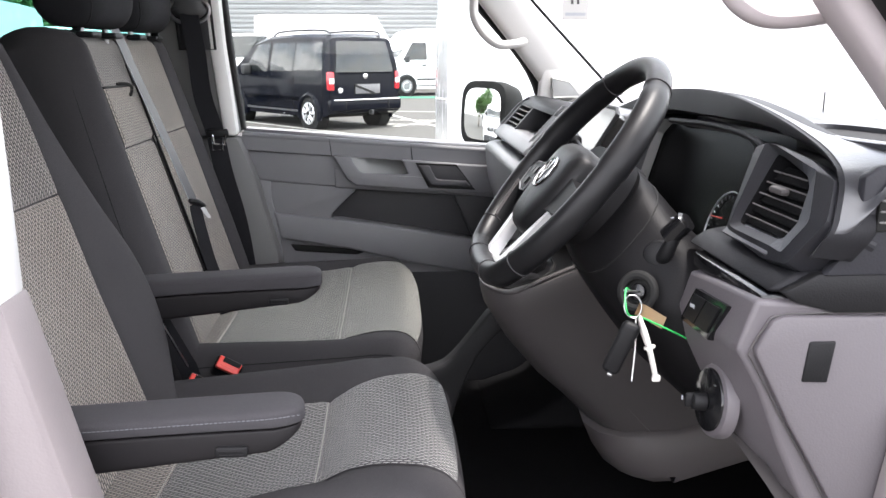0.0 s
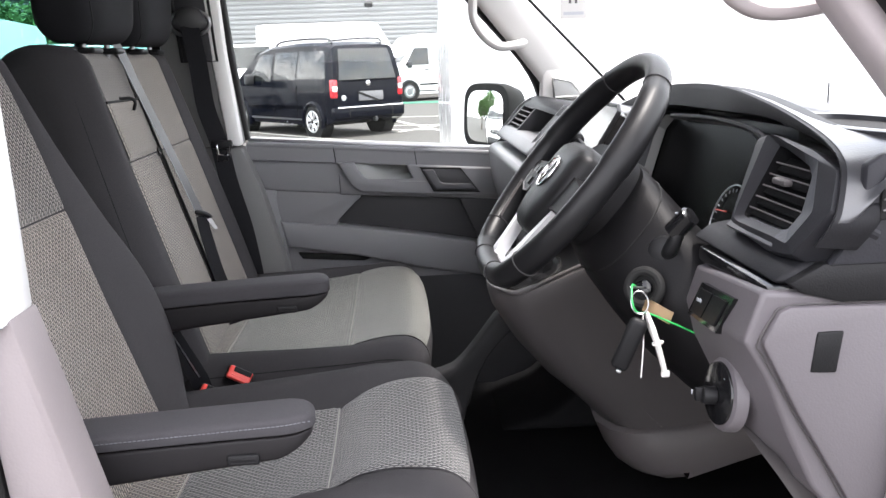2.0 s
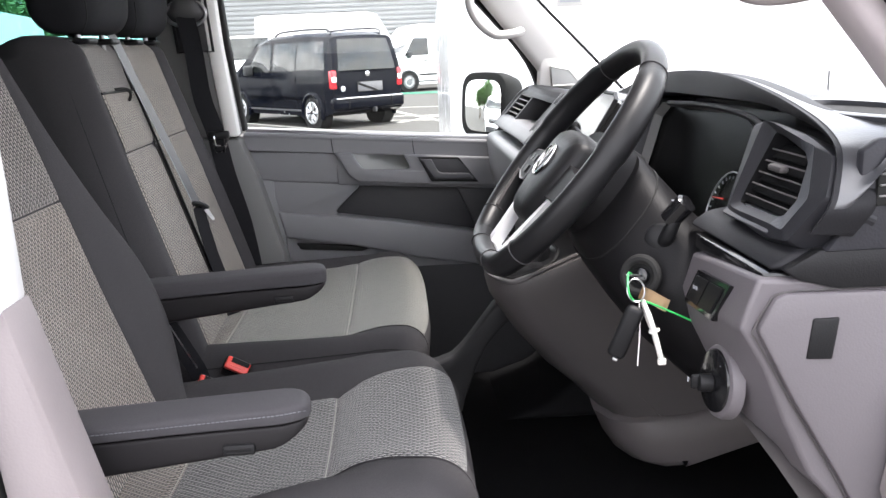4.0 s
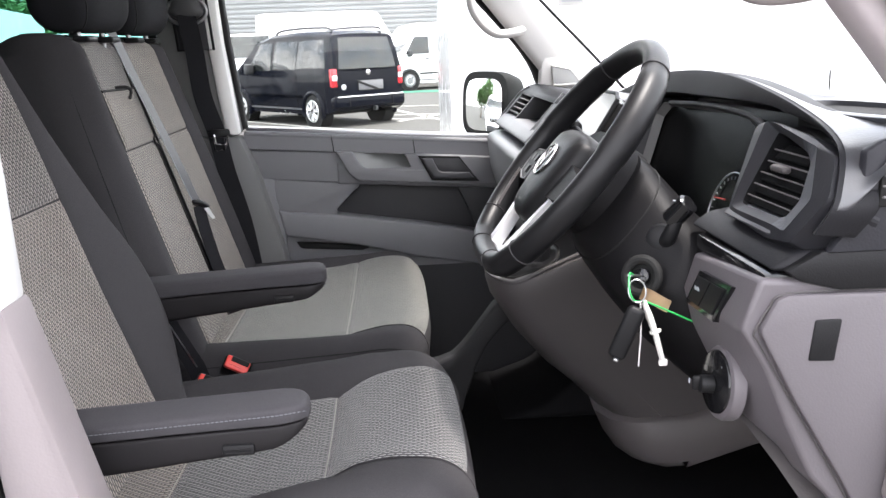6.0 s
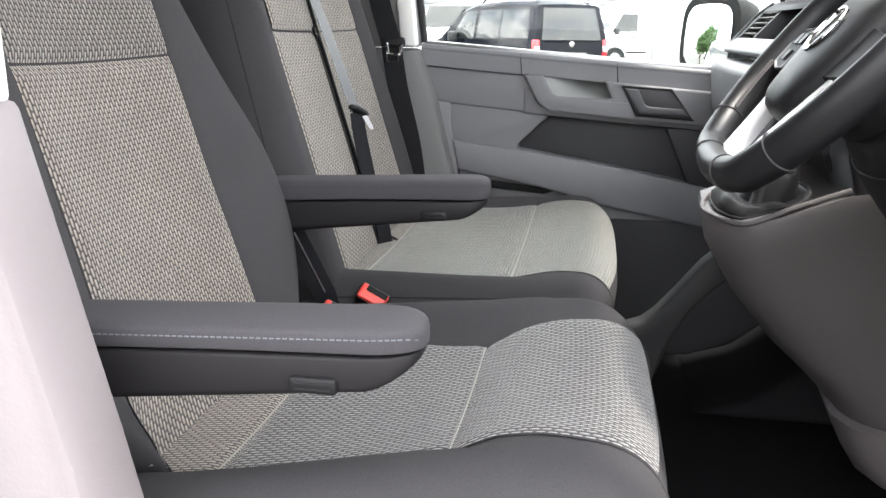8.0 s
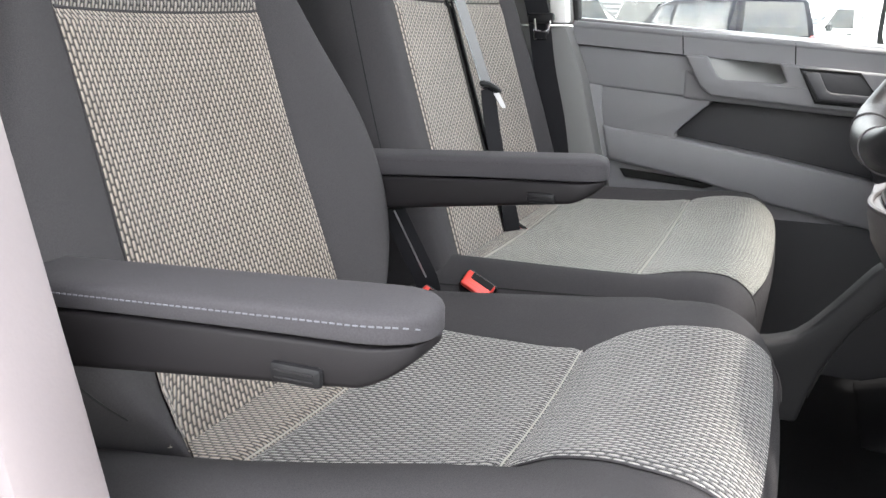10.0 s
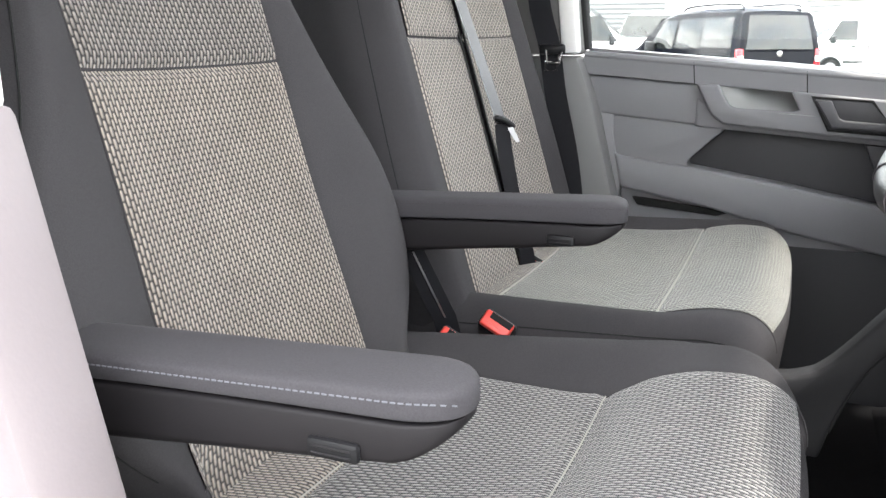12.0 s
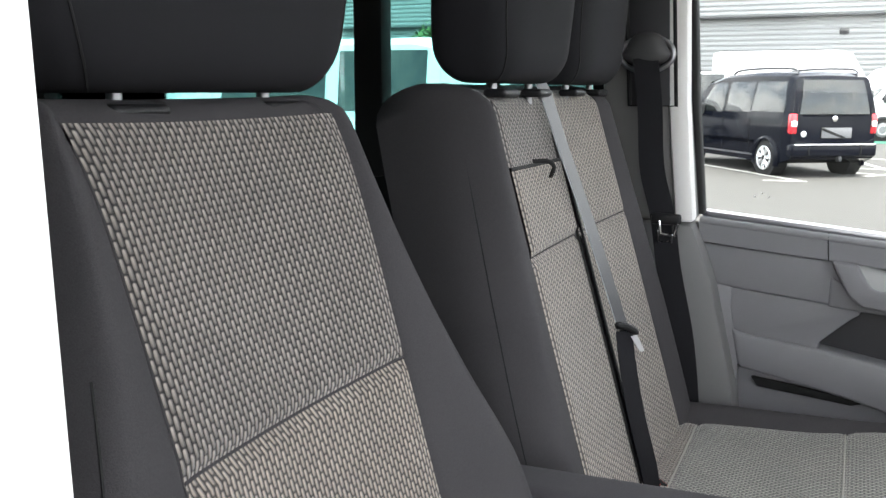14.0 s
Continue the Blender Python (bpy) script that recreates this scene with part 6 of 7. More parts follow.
for a0, b0, a1, b1 in ((-0.012, 0.026, 0.0, -0.008), (0.012, 0.026, 0.0, -0.008)):
    part("emblem_bar", tube([on_hub(a0, b0, 0.028), on_hub(a1, b1, 0.028)], 0.0011, 6), M_CHROME, em)
part("cover_mark", box(on_hub(-0.010, -0.048, 0.0205), (0.002, 0.016, 0.005), 0, m=pose(0, 0, 0, 0, 41, 0).to_3x3()), M_CONSOLE, pad)
for sg in (-1, 1):
    sp = part("side_spoke", loft([[on_spoke(sg * a, b + db, d) for db, d in ((-h, -0.008), (-h * 0.9, 0.006), (h * 0.9, 0.006), (h, -0.008))] for a, b, h in ((0.060, 0.018, 0.030), (0.105, 0.016, 0.024), (0.140, 0.014, 0.021), (0.172, 0.012, 0.022))]), M_COLUMN, wheel, "black side spoke", 40)
    if sg > 0:
        pod2 = part("button_pod", loft([[on_spoke(sg * a, b, d) for a, b in ((0.076, 0.040), (0.118, 0.036), (0.134, 0.020), (0.128, -0.004), (0.100, -0.012), (0.078, -0.010))] for d in (0.0, 0.011)]), M_COLUMN, sp, "black button pod", 30)
        part("pod_edge", tube([on_spoke(sg * a, b, 0.011) for a, b in ((0.076, 0.040), (0.118, 0.036), (0.134, 0.020), (0.128, -0.004), (0.100, -0.012), (0.078, -0.010))], 0.0014, 6, closed=True), M_STRIP, pod2)
        for kx, kz in ((0.090, 0.024), (0.108, 0.024), (0.100, 0.004)):
            part("button", loft([[on_spoke(sg * (kx + u), kz + v, d) for u, v in ((-0.007, -0.006), (0.007, -0.006), (0.007, 0.006), (-0.007, 0.006))] for d in (0.010, 0.0135)]), M_BLACK, pod2)
    part("lower_spoke", loft([[on_wheel(sg * (a + w), b, d) for w, d in ((-h, -0.016), (-h * 0.9, 0.0), (h * 0.9, 0.0), (h, -0.016))] for a, b, h in ((0.090, -0.010, 0.003), (0.078, -0.050, 0.0055), (0.064, -0.090, 0.0085), (0.053, -0.120, 0.011), (0.046, -0.145, 0.013), (0.042, -0.162, 0.015))]), M_SILVER, wheel, "satin silver lower spoke", 40)
part("spoke_bridge", loft([[on_wheel(a, b, d) for b, d in ((-0.160, -0.018), (-0.160, -0.006), (-0.146, -0.006), (-0.143, -0.018))] for a in steps(-0.046, 0.046, 6)]), M_SILVER, wheel, "satin silver bridge", 40)

# ---- key bunch ----
keys = thing("key_bunch", "key with black fob, white key, paper tag and green tie", "keys", at=tuple(IG))
part("key_blade", tube([IG - IN * 0.004, IG + IN * 0.022], 0.0038, 8, squash=0.4), M_SATIN, keys, "steel key in the lock")
RC = Vector((0.272, 0.905, 1.221))
part("key_ring", tube([RC + Vector((0.010 * math.cos(a), 0.005 * math.sin(a), 0.012 * math.sin(a))) for a in [2 * math.pi * i / 28 for i in range(28)]], 0.0009, 6, closed=True), M_SATIN, keys, "steel split ring")
part("key_tie", tube(arc([IG + IN * 0.010, IG + IN * 0.016 + Vector((-0.004, -0.004, 0.004)), RC + Vector((-0.010, -0.004, 0.004)), RC + Vector((-0.004, -0.004, -0.010)), RC + Vector((0.012, 0, -0.014)), RC + Vector((0.045, 0.002, -0.030)), RC + Vector((0.068, 0.004, -0.042))]), 0.0011, 6), grained("green_tie", (0.03, 0.42, 0.10), 0.4, 300.0), keys, "bright green plastic tie")
fob_m = pose(0, 0, 0, 0, 22, -20).to_3x3()
fob = part("fob", box(RC + Vector((-0.012, -0.002, -0.048)), (0.021, 0.013, 0.066), 0.006, 3, fob_m), M_BLACK, keys, "black rounded key fob")
part("fob_end", box(RC + Vector((-0.0240, -0.003, -0.079)), (0.006, 0.008, 0.004), 0.0015, 2, fob_m), M_SATIN, fob)
M_IVORY = grained("white_plastic_key", (0.78, 0.76, 0.72), 0.45, 300.0, 0.05, 0.06, 0.06)
wk = part("white_key", tube([RC + Vector((0.008, 0, -0.012)), RC + Vector((0.014, 0, -0.03)), RC + Vector((0.022, 0, -0.052)), RC + Vector((0.030, 0.0, -0.082))], [0.004, 0.007, 0.0055, 0.0050], 10, squash=0.6), M_IVORY, keys, "white plastic key")
part("key_collar", disc(RC + Vector((0.0215, 0, -0.048)), (0.25, 0, -1), 0.0068, 0.003, 16, 0.001, 0.7), M_IVORY, wk)
part("key_tip", box(RC + Vector((0.0315, 0, -0.087)), (0.010, 0.006, 0.008), 0.002), M_IVORY, wk)
M_TAG = grained("manila_tag", (0.48, 0.33, 0.20), 0.8, 300.0, 0.2, 0.15, 0.1)
bm = sheet(lambda u, v: RC + Vector((0.006, 0.004, -0.004)) + Vector((u, 0.006 * math.sin(u * 160), -0.55 * u)) + Vector((0.35 * v, 0.004 * math.sin(u * 60), v)), steps(0, 0.032, 8), steps(-0.007, 0.007, 3))
bmesh.ops.solidify(bm, geom=bm.faces[:], thickness=0.0006)
part("paper_tag", bm, M_TAG, keys, "creased brown paper tag")
part("string", tube(arc([RC + Vector((0.004, 0, -0.014)), RC + Vector((0.005, 0, -0.05)), RC + Vector((0.003, 0, -0.090))]), 0.0009, 5), M_IVORY, keys, "pale string")

# card that hangs from the roof in the windscreen
card = thing("hanging_card", "pale grey printed card hanging before the windscreen", "card", at=(0.31, 1.45, 1.56))
part("card_sheet", box((0.312, 1.45, 1.592), (0.044, 0.0016, 0.076), 0.0007, 1), M_PILLAR, card)
part("string", tube([(0.300, 1.45, 1.628), (0.292, 1.45, 1.885)], 0.0006, 5), M_STITCH, card)
for k, (dx, w, h) in enumerate(((-0.006, 0.004, 0.018), (0.004, 0.004, 0.018), (0.004, 0.012, 0.004))):
    part("print_bar", box((0.312 + dx, 1.4489, 1.588 + (0.007 if k == 2 else 0)), (w, 0.0006, h)), M_CONSOLE, card)
part("print_bar", box((0.312, 1.4489, 1.563), (0.034, 0.0006, 0.005)), M_STITCH, card)

# ---- yard outside ----
M_ASPHALT = grained("asphalt", (0.078, 0.075, 0.070), 0.85, 40.0, 0.4, 0.25, 0.2, spec=0.2, dist=0.01)
M_LINE = grained("line_paint", (0.42, 0.41, 0.37), 0.7, 30.0, 0.1, 0.25, 0.15)
M_GREENPAINT = grained("green_floor_paint", (0.015, 0.14, 0.085), 0.7, 20.0, 0.1, 0.2, 0.15)
M_NAVY = grained("black_car_paint", (0.004, 0.005, 0.009), 0.10, 40.0, 0.0, 0.05, 0.05, spec=0.09, rvary=0.03)
M_CARGLASS = grained("dark_car_glass", (0.022, 0.028, 0.027), 0.035, 3.0, 0.0, 0.1, 0.3, spec=0.9, rvary=0.02, coat=0.6)
M_STEELRIM = grained("steel_rim", (0.20, 0.20, 0.205), 0.45, 60.0, 0.05, 0.1, 0.1, metal=0.5)
M_SILLTRIM = grained("sill_trim", (0.20, 0.20, 0.21), 0.4, 60.0, 0.02, 0.1, 0.1, metal=0.3)
M_TYRE = grained("tyre_rubber", (0.018, 0.018, 0.018), 0.85, 80.0, 0.3, 0.2, 0.1, spec=0.2)
M_ALLOY = grained("alloy_rim", (0.60, 0.61, 0.62), 0.3, 60.0, 0.05, 0.1, 0.1, metal=0.7)
M_LAMP = grained("red_lamp", (0.62, 0.02, 0.03), 0.15, 50.0, 0.0, 0.15, 0.1, coat=0.6)
M_LAMP_W = grained("clear_lamp", (0.75, 0.70, 0.70), 0.12, 50.0, 0.0, 0.1, 0.1, coat=0.6)
M_BUMPER = grained("bumper_plastic", (0.030, 0.031, 0.033), 0.55, 80.0, 0.1, 0.2, 0.1)
M_CLAD = grained("wall_cladding", (0.30, 0.305, 0.305), 0.5, 6.0, 0.02, 0.08, 0.08)

single("ground", box((0, 0, -0.05), (1800, 1800, 0.1)), M_ASPHALT, "grey asphalt yard with painted bays", "ground", kind="structure")


def stripe(x0, y0, x1, y1, w=0.11, mat=None, label="faded white parking line"):
    a, b = Vector((x0, y0, 0)), Vector((x1, y1, 0))
    n = (b - a).normalized().cross(Vector((0, 0, 1))) * w / 2
    bm = loft([[a - n, a + n, a + n + Vector((0, 0, 0.006)), a - n + Vector((0, 0, 0.006))], [b - n, b + n, b + n + Vector((0, 0, 0.006)), b - n + Vector((0, 0, 0.006))]])
    single("painted_line", bm, mat or M_LINE, label, "road marking", "bay lines" if mat is None else "", "structure")


stripe(-4.6, 21.2, -0.85, 16.4)
stripe(-1.5, 16.3, -0.8, 16.45)
stripe(0.0, 21.5, 1.3, 16.8)
stripe(0.0, 19.7, 1.9, 19.4)
stripe(-0.1, 18.6, 1.9, 17.8)
stripe(0.1, 17.9, 1.6, 20.2)
stripe(0.2, 22.6, 2.5, 22.2)
stripe(-3, 30.0, 6, 29.6, 1.3, M_GREENPAINT, "green painted walkway")


def vehicle(name, label, category, m, L, W, H, paint, spec):
    """A car or van. Its own axes: x to its right, y forwards from the tail, z up. spec gives lengths along y and heights."""
    g = tagged(new(name), label, category, spec.get("group", ""))
    g.matrix_world = m
    g.empty_display_size = 0.3
    top = spec["roof"]
    belt, sill = spec["belt"], 0.24

    def roof(y):
        return lerp_lin(top, y)

    def half(y, z):
        w = W / 2
        nose = 1 - 0.16 * max(0.0, (y - (L - 0.9)) / 0.9) ** 2.4 - spec.get("tail", 0.05) * max(0.0, (0.35 - y) / 0.35) ** 2
        if z < belt:
            k = 1 - 0.05 * ((belt - z) / belt) ** 2 - 0.02 * max(0, (z - belt * 0.7) / belt)
        else:
            k = 0.994 - spec["lean"] * (z - belt) / (H - belt)
        return w * k * nose

    def skin(y, z, side, off=0.0):
        return Vector((side * (half(y, z) + off), y, z))
    rings = []
    ys = sorted(set([0.0, 0.04, 0.12, 0.3] + [L * i / 26 for i in range(1, 26)] + [L - 0.3, L - 0.12, L - 0.04, L] + [p[0] for p in top]))
    for y in ys:
        zt = roof(y)
        e = min(y, L - y)
        zb = sill + 0.10 * max(0, 1 - e / 0.3)
        ring = []
        col = [zb + (zt - zb) * v for v in (0, 0.12, 0.25, 0.4, 0.55, 0.68, 0.8, 0.9, 0.96)]
        for z in col:
            ring.append(Vector((half(y, z), y, z)))
        hw = half(y, zt)
        ring += [Vector((hw * 0.93, y, zt - 0.012)), Vector((hw * 0.80, y, zt)), Vector((hw * 0.4, y, zt + 0.015)), Vector((0, y, zt + 0.02))]
        ring += [Vector((-p.x, p.y, p.z)) for p in reversed(ring[:-1])]
        rings.append(ring)
    bm = loft(rings)
    bm.transform(m)
    body = part("body", bm, paint, g, "", 30)

    def add(nm, bm, mat, par=None, lab="", ang=35):
        bm.transform(m)
        return part(nm, bm, mat, par or g, lab, ang)

    def pane(nm, y0, y1, z0, z1, side, mat, off=0.006, par=None, y0t=None, y1t=None, lab=""):
        y0t, y1t = y0 if y0t is None else y0t, y1 if y1t is None else y1t

        def fn(u, v):
            ya, yb = y0 + (y0t - y0) * v, y1 + (y1t - y1) * v
            return skin(ya + (yb - ya) * u, z0 + (z1 - z0) * v, side, off + (0.014 * math.sin(v * math.pi) * (1 - (2 * u - 1) ** 4) if z1 - z0 > 0.3 else 0.0))
        b = sheet(fn, steps(0, 1, 6), steps(0, 1, 6), uvs=False)
        bmesh.ops.solidify(b, geom=b.faces[:], thickness=0.012)
        return add(nm, b, mat, par or body, lab)
    for side in (-1, 1):
        for p in spec["panes"]:
            pane("side_window", p[0], p[1], p[2], p[3], side, M_CARGLASS, y0t=p[4] if len(p) > 4 else None, y1t=p[5] if len(p) > 5 else None, lab="dark reflecting side window")
        for y in spec.get("seams", ()):
            b = tube([skin(y, z, side, 0.002) for z in steps(0.34, belt - 0.03, 8)], 0.006, 4)
            add("door_gap", b, M_SEAL, body)
        if spec.get("strip"):
            z = spec["strip"]
            pane("rub_strip", spec["wheels"][0] + 0.42, spec["wheels"][1] - 0.42, z, z + 0.06, side, spec.get("strip_mat", M_BUMPER), 0.015)
            pane("sill_strip", spec["wheels"][0] + 0.40, spec["wheels"][1] - 0.40, 0.33, 0.365, side, spec.get("sill_mat", M_BUMPER), 0.015)
        for yw in spec["wheels"]:
            R = spec["tyre"]
            xw = side * (W / 2 - 0.10)
            arch = [Vector((side * (W / 2 + 0.004) * 0.985, yw + (R + 0.05) * math.cos(a), R + (R + 0.05) * math.sin(a))) for a in steps(radians(-20), radians(200), 20)]
            add("wheel_arch", tube(arch, spec.get("flare", 0.035), 8), spec.get("arch_mat", M_BUMPER), body, "dark wheel arch edge")
            b = disc((side * (W / 2 - 0.25), yw, R), (side, 0, 0), R + 0.05, 0.252, 28)
            add("arch_well", b, M_SEAL, body)
            wh = tagged(new("wheel"), "")
            wh.parent = g
            wh.matrix_parent_inverse = m.inverted()
            wh.matrix_world = m @ Matrix.Translation((xw, yw, R))
            b = disc((side * (W / 2 - 0.21), yw, R), (side, 0, 0), R, 0.225, 32, 0.04)
            b.transform(m)
            part("tyre", b, M_TYRE, wh)
            b = disc((side * (W / 2 + 0.004), yw, R), (side, 0, 0), R * 0.68, 0.014, 28, 0.006)
            b.transform(m)
            part("rim", b, M_TYRE if spec.get("alloy") else M_STEELRIM, wh)
            bm2 = bmesh.new()
            if spec.get("alloy"):
                for k in range(7):
                    for s2 in (-0.15, 0.15):
                        a = 2 * math.pi * k / 7 + 0.3 + s2
                        a2 = 2 * math.pi * k / 7 + 0.3 + s2 * 0.5
                        x = side * (W / 2 + 0.020)
                        add_tube(bm2, [(x, yw + 0.05 * math.cos(a2), R + 0.05 * math.sin(a2)), (x, yw + R * 0.66 * math.cos(a), R + R * 0.66 * math.sin(a))], 0.019, 6)
                add_tube(bm2, [(side * (W / 2 + 0.018), yw + R * 0.66 * math.cos(a), R + R * 0.66 * math.sin(a)) for a in [2 * math.pi * i / 24 for i in range(24)]], 0.018, 6, closed=True)
            else:
                add_tube(bm2, [(side * (W / 2 + 0.018), yw + R * 0.42 * math.cos(a), R + R * 0.42 * math.sin(a)) for a in [2 * math.pi * i / 20 for i in range(20)]], 0.022, 6, closed=True)
            bm2.transform(m)
            part("spokes", bm2, M_ALLOY, wh)
        ym, zm = spec["mirror"]
        b = box((side * (half(ym, zm) + 0.10), ym, zm + 0.06), (0.20, 0.12, 0.22), 0.04, 3)
        add("door_mirror", b, M_BUMPER, body, "dark door mirror")
    # front and rear glass, bumpers and lamps
    y0, z0, y1, z1 = spec["screen"]
    b = sheet(lambda u, v: Vector((u * (half(y0 + (y1 - y0) * v, z0 + (z1 - z0) * v) - 0.07), y0 + (y1 - y0) * v + 0.012, z0 + (z1 - z0) * v + 0.030)), steps(-1, 1, 8), steps(0, 1, 4), uvs=False)
    bmesh.ops.solidify(b, geom=b.faces[:], thickness=0.01)
    add("windscreen", b, M_CARGLASS, body, "dark reflecting windscreen")
    return g, add, half, body


def lerp_lin(table, s):
    for (a, va), (b, vb) in zip(table, table[1:]):
        if s <= b:
            return va + (vb - va) * max(0.0, (s - a) / (b - a))
    return table[-1][1]


# black people carrier
CAR = pose(-1.5, 17.5, 0, 0, 0, 37) @ pose(0.765, -0.70, 0)
spec = dict(roof=[(0.0, 1.06), (0.03, 1.36), (0.14, 1.79), (0.34, 1.86), (1.5, 1.88), (2.5, 1.85), (3.10, 1.72), (3.87, 1.16), (4.32, 1.05), (4.57, 0.82), (4.65, 0.52)], belt=1.06, lean=0.20, wheels=(0.70, 3.70), tyre=0.315, alloy=True, strip=0.56,
            strip_mat=M_NAVY, arch_mat=M_NAVY, flare=0.05, sill_mat=M_SILLTRIM, panes=[(0.22, 1.30, 1.16, 1.70, 0.34, 1.30), (1.34, 2.24, 1.14, 1.70), (2.36, 3.36, 1.12, 1.68, 2.36, 2.88)], seams=(1.30, 2.29, 3.39), mirror=(3.12, 1.10), screen=(3.74, 1.19, 3.16, 1.70))
car, cadd, chalf, cbody = vehicle("parked_mpv", "glossy black compact people carrier parked across the yard", "car", CAR, 4.65, 1.79, 1.88, M_NAVY, spec)
b = sheet(lambda u, v: Vector((u * (0.70 - 0.10 * v), 0.022 + 0.115 * v ** 1.6 - 0.020 - 0.040 * (1 - u * u) * (1 - 0.4 * v), 1.13 + 0.60 * v)), steps(-1, 1, 20), steps(0, 1, 12), uvs=False)
bmesh.ops.solidify(b, geom=b.faces[:], thickness=0.02)
cadd("rear_window", b, M_CARGLASS, cbody, "dark reflecting rear window")
for sg in (-1, 1):
    lamp = cadd("tail_lamp", box((sg * 0.80, 0.045, 0.96), (0.13, 0.12, 0.36), 0.03, 3), M_LAMP, cbody, "red tail lamp")
    cadd("reverse_lamp", box((sg * 0.80, 0.020, 0.96), (0.115, 0.09, 0.11), 0.02, 3), M_LAMP_W, lamp, "pale lamp band")
    cadd("roof_rail", tube(arc([(sg * 0.60, 0.30, 1.87), (sg * 0.60, 0.50, 1.93), (sg * 0.60, 1.3, 1.95), (sg * 0.59, 2.2, 1.93), (sg * 0.58, 2.5, 1.86)]), 0.022, 8), M_BUMPER, cbody, "black roof rail")
    cadd("bumper_seam", box((sg * 0.52, -0.085, 0.50), (0.02, 0.02, 0.20), 0.004), M_SEAL, cbody)
cadd("rear_bumper", box((0, 0.02, 0.49), (1.72, 0.20, 0.24), 0.05, 3), M_NAVY, cbody, "black rear bumper")
cadd("bumper_strip", box((0, -0.065, 0.595), (1.60, 0.06, 0.035), 0.012), M_CHROME, cbody, "bright bumper strip")
cadd("plate_recess", box((0.05, 0.000, 0.80), (0.62, 0.03, 0.20), 0.01), M_SEAL, cbody)
cadd("number_plate", box((0.05, -0.016, 0.80), (0.60, 0.012, 0.18), 0.006), M_STRIP, cbody, "grey rear plate")
cadd("plate_strap", box((-0.02, -0.030, 0.79), (0.50, 0.012, 0.045), 0.004, 2, pose(0, 0, 0, 0, 20, 0).to_3x3()), M_SEAL, cbody, "dark strap across the plate")
cadd("tailgate_step", box((0.0, 0.013, 1.13), (1.30, 0.03, 0.10), 0.02, 3), M_NAVY, cbody, "black band below the rear window")
cadd("tailgate_gap", tube(arc([(-0.70, -0.006, 1.60), (-0.735, -0.012, 1.30), (-0.735, -0.012, 0.95), (-0.72, -0.012, 0.64), (0.72, -0.012, 0.64), (0.735, -0.012, 0.95), (0.735, -0.012, 1.30), (0.70, -0.006, 1.60)], 4), 0.006, 5), M_SEAL, cbody)
cadd("emblem", disc((0.0, 0.008, 1.05), (0, -1, 0), 0.055, 0.02, 24, 0.004), M_CHROME, cbody, "round chrome emblem")
cadd("wiper", tube([(0.05, -0.012, 1.19), (-0.45, -0.002, 1.22)], 0.012, 6), M_SEAL, cbody, "rear wiper")
cadd("tow_hook", box((0.10, -0.06, 0.34), (0.06, 0.12, 0.10), 0.02), M_BUMPER, cbody)
cadd("filler_badge", disc((-0.60, 0.000, 0.78), (0, -1, 0), 0.055, 0.012, 20, 0.003), M_ALLOY, cbody)

# white vans
def white_van(label, m, L=5.9, H=2.55, W=1.98, glazed=(), seams=(1.9, 3.3), group="white vans", lamps=True):
    nose = L - 0.62
    sp = dict(roof=[(0.0, H * 0.55), (0.04, H * 0.97), (0.3, H), (L - 2.0, H), (L - 1.55, H - 0.10), (nose, 1.30), (L - 0.22, 1.10), (L - 0.05, 0.86), (L, 0.5)], belt=1.20, lean=0.10, wheels=(1.05, L - 0.95), tyre=0.34, strip=0.55, panes=[(L - 1.80, L - 0.82, 1.26, 1.86, L - 1.80, L - 1.22)] + list(glazed), seams=seams + (L - 1.86, L - 0.74), mirror=(L - 0.95, 1.22), screen=(nose - 0.03, 1.34, L - 1.46, H - 0.20 if H < 2.1 else 2.04), group=group, tail=0.02)
    v, add, half, body = vehicle("parked_van", label, "van", m, L, W, H, M_WHITE, sp)
    add("front_bumper", box((0, L - 0.02, 0.46), (W * 0.80, 0.16, 0.30), 0.05, 3), M_BUMPER, body, "dark front bumper")
    add("grille", box((0, L + 0.005, 0.86), (W * 0.52, 0.05, 0.16), 0.02), M_BUMPER, body, "dark grille")
    for zz in (0.83, 0.89):
        add("grille_bar", box((0, L + 0.034, zz), (W * 0.50, 0.012, 0.014), 0.003), M_CHROME, body)
    for sg in (-1, 1):
        add("head_lamp", box((sg * W * 0.37, L - 0.09, 0.90), (0.30, 0.16, 0.17), 0.04, 3), M_LAMP_W, body, "clear head lamp")
        add("rear_bumper", box((sg * W * 0.25, 0.0, 0.45), (W * 0.48, 0.16, 0.20), 0.04), M_BUMPER, body)
        if lamps:
            add("tail_lamp", box((sg * (W / 2 - 0.08), 0.02, 1.05), (0.12, 0.08, 0.55), 0.02), M_LAMP, body)
        add("door_handle", box((sg * (half(L - 1.75, 1.1) + 0.02), L - 1.68, 1.08), (0.03, 0.20, 0.045), 0.01), M_BUMPER, body)
    return v


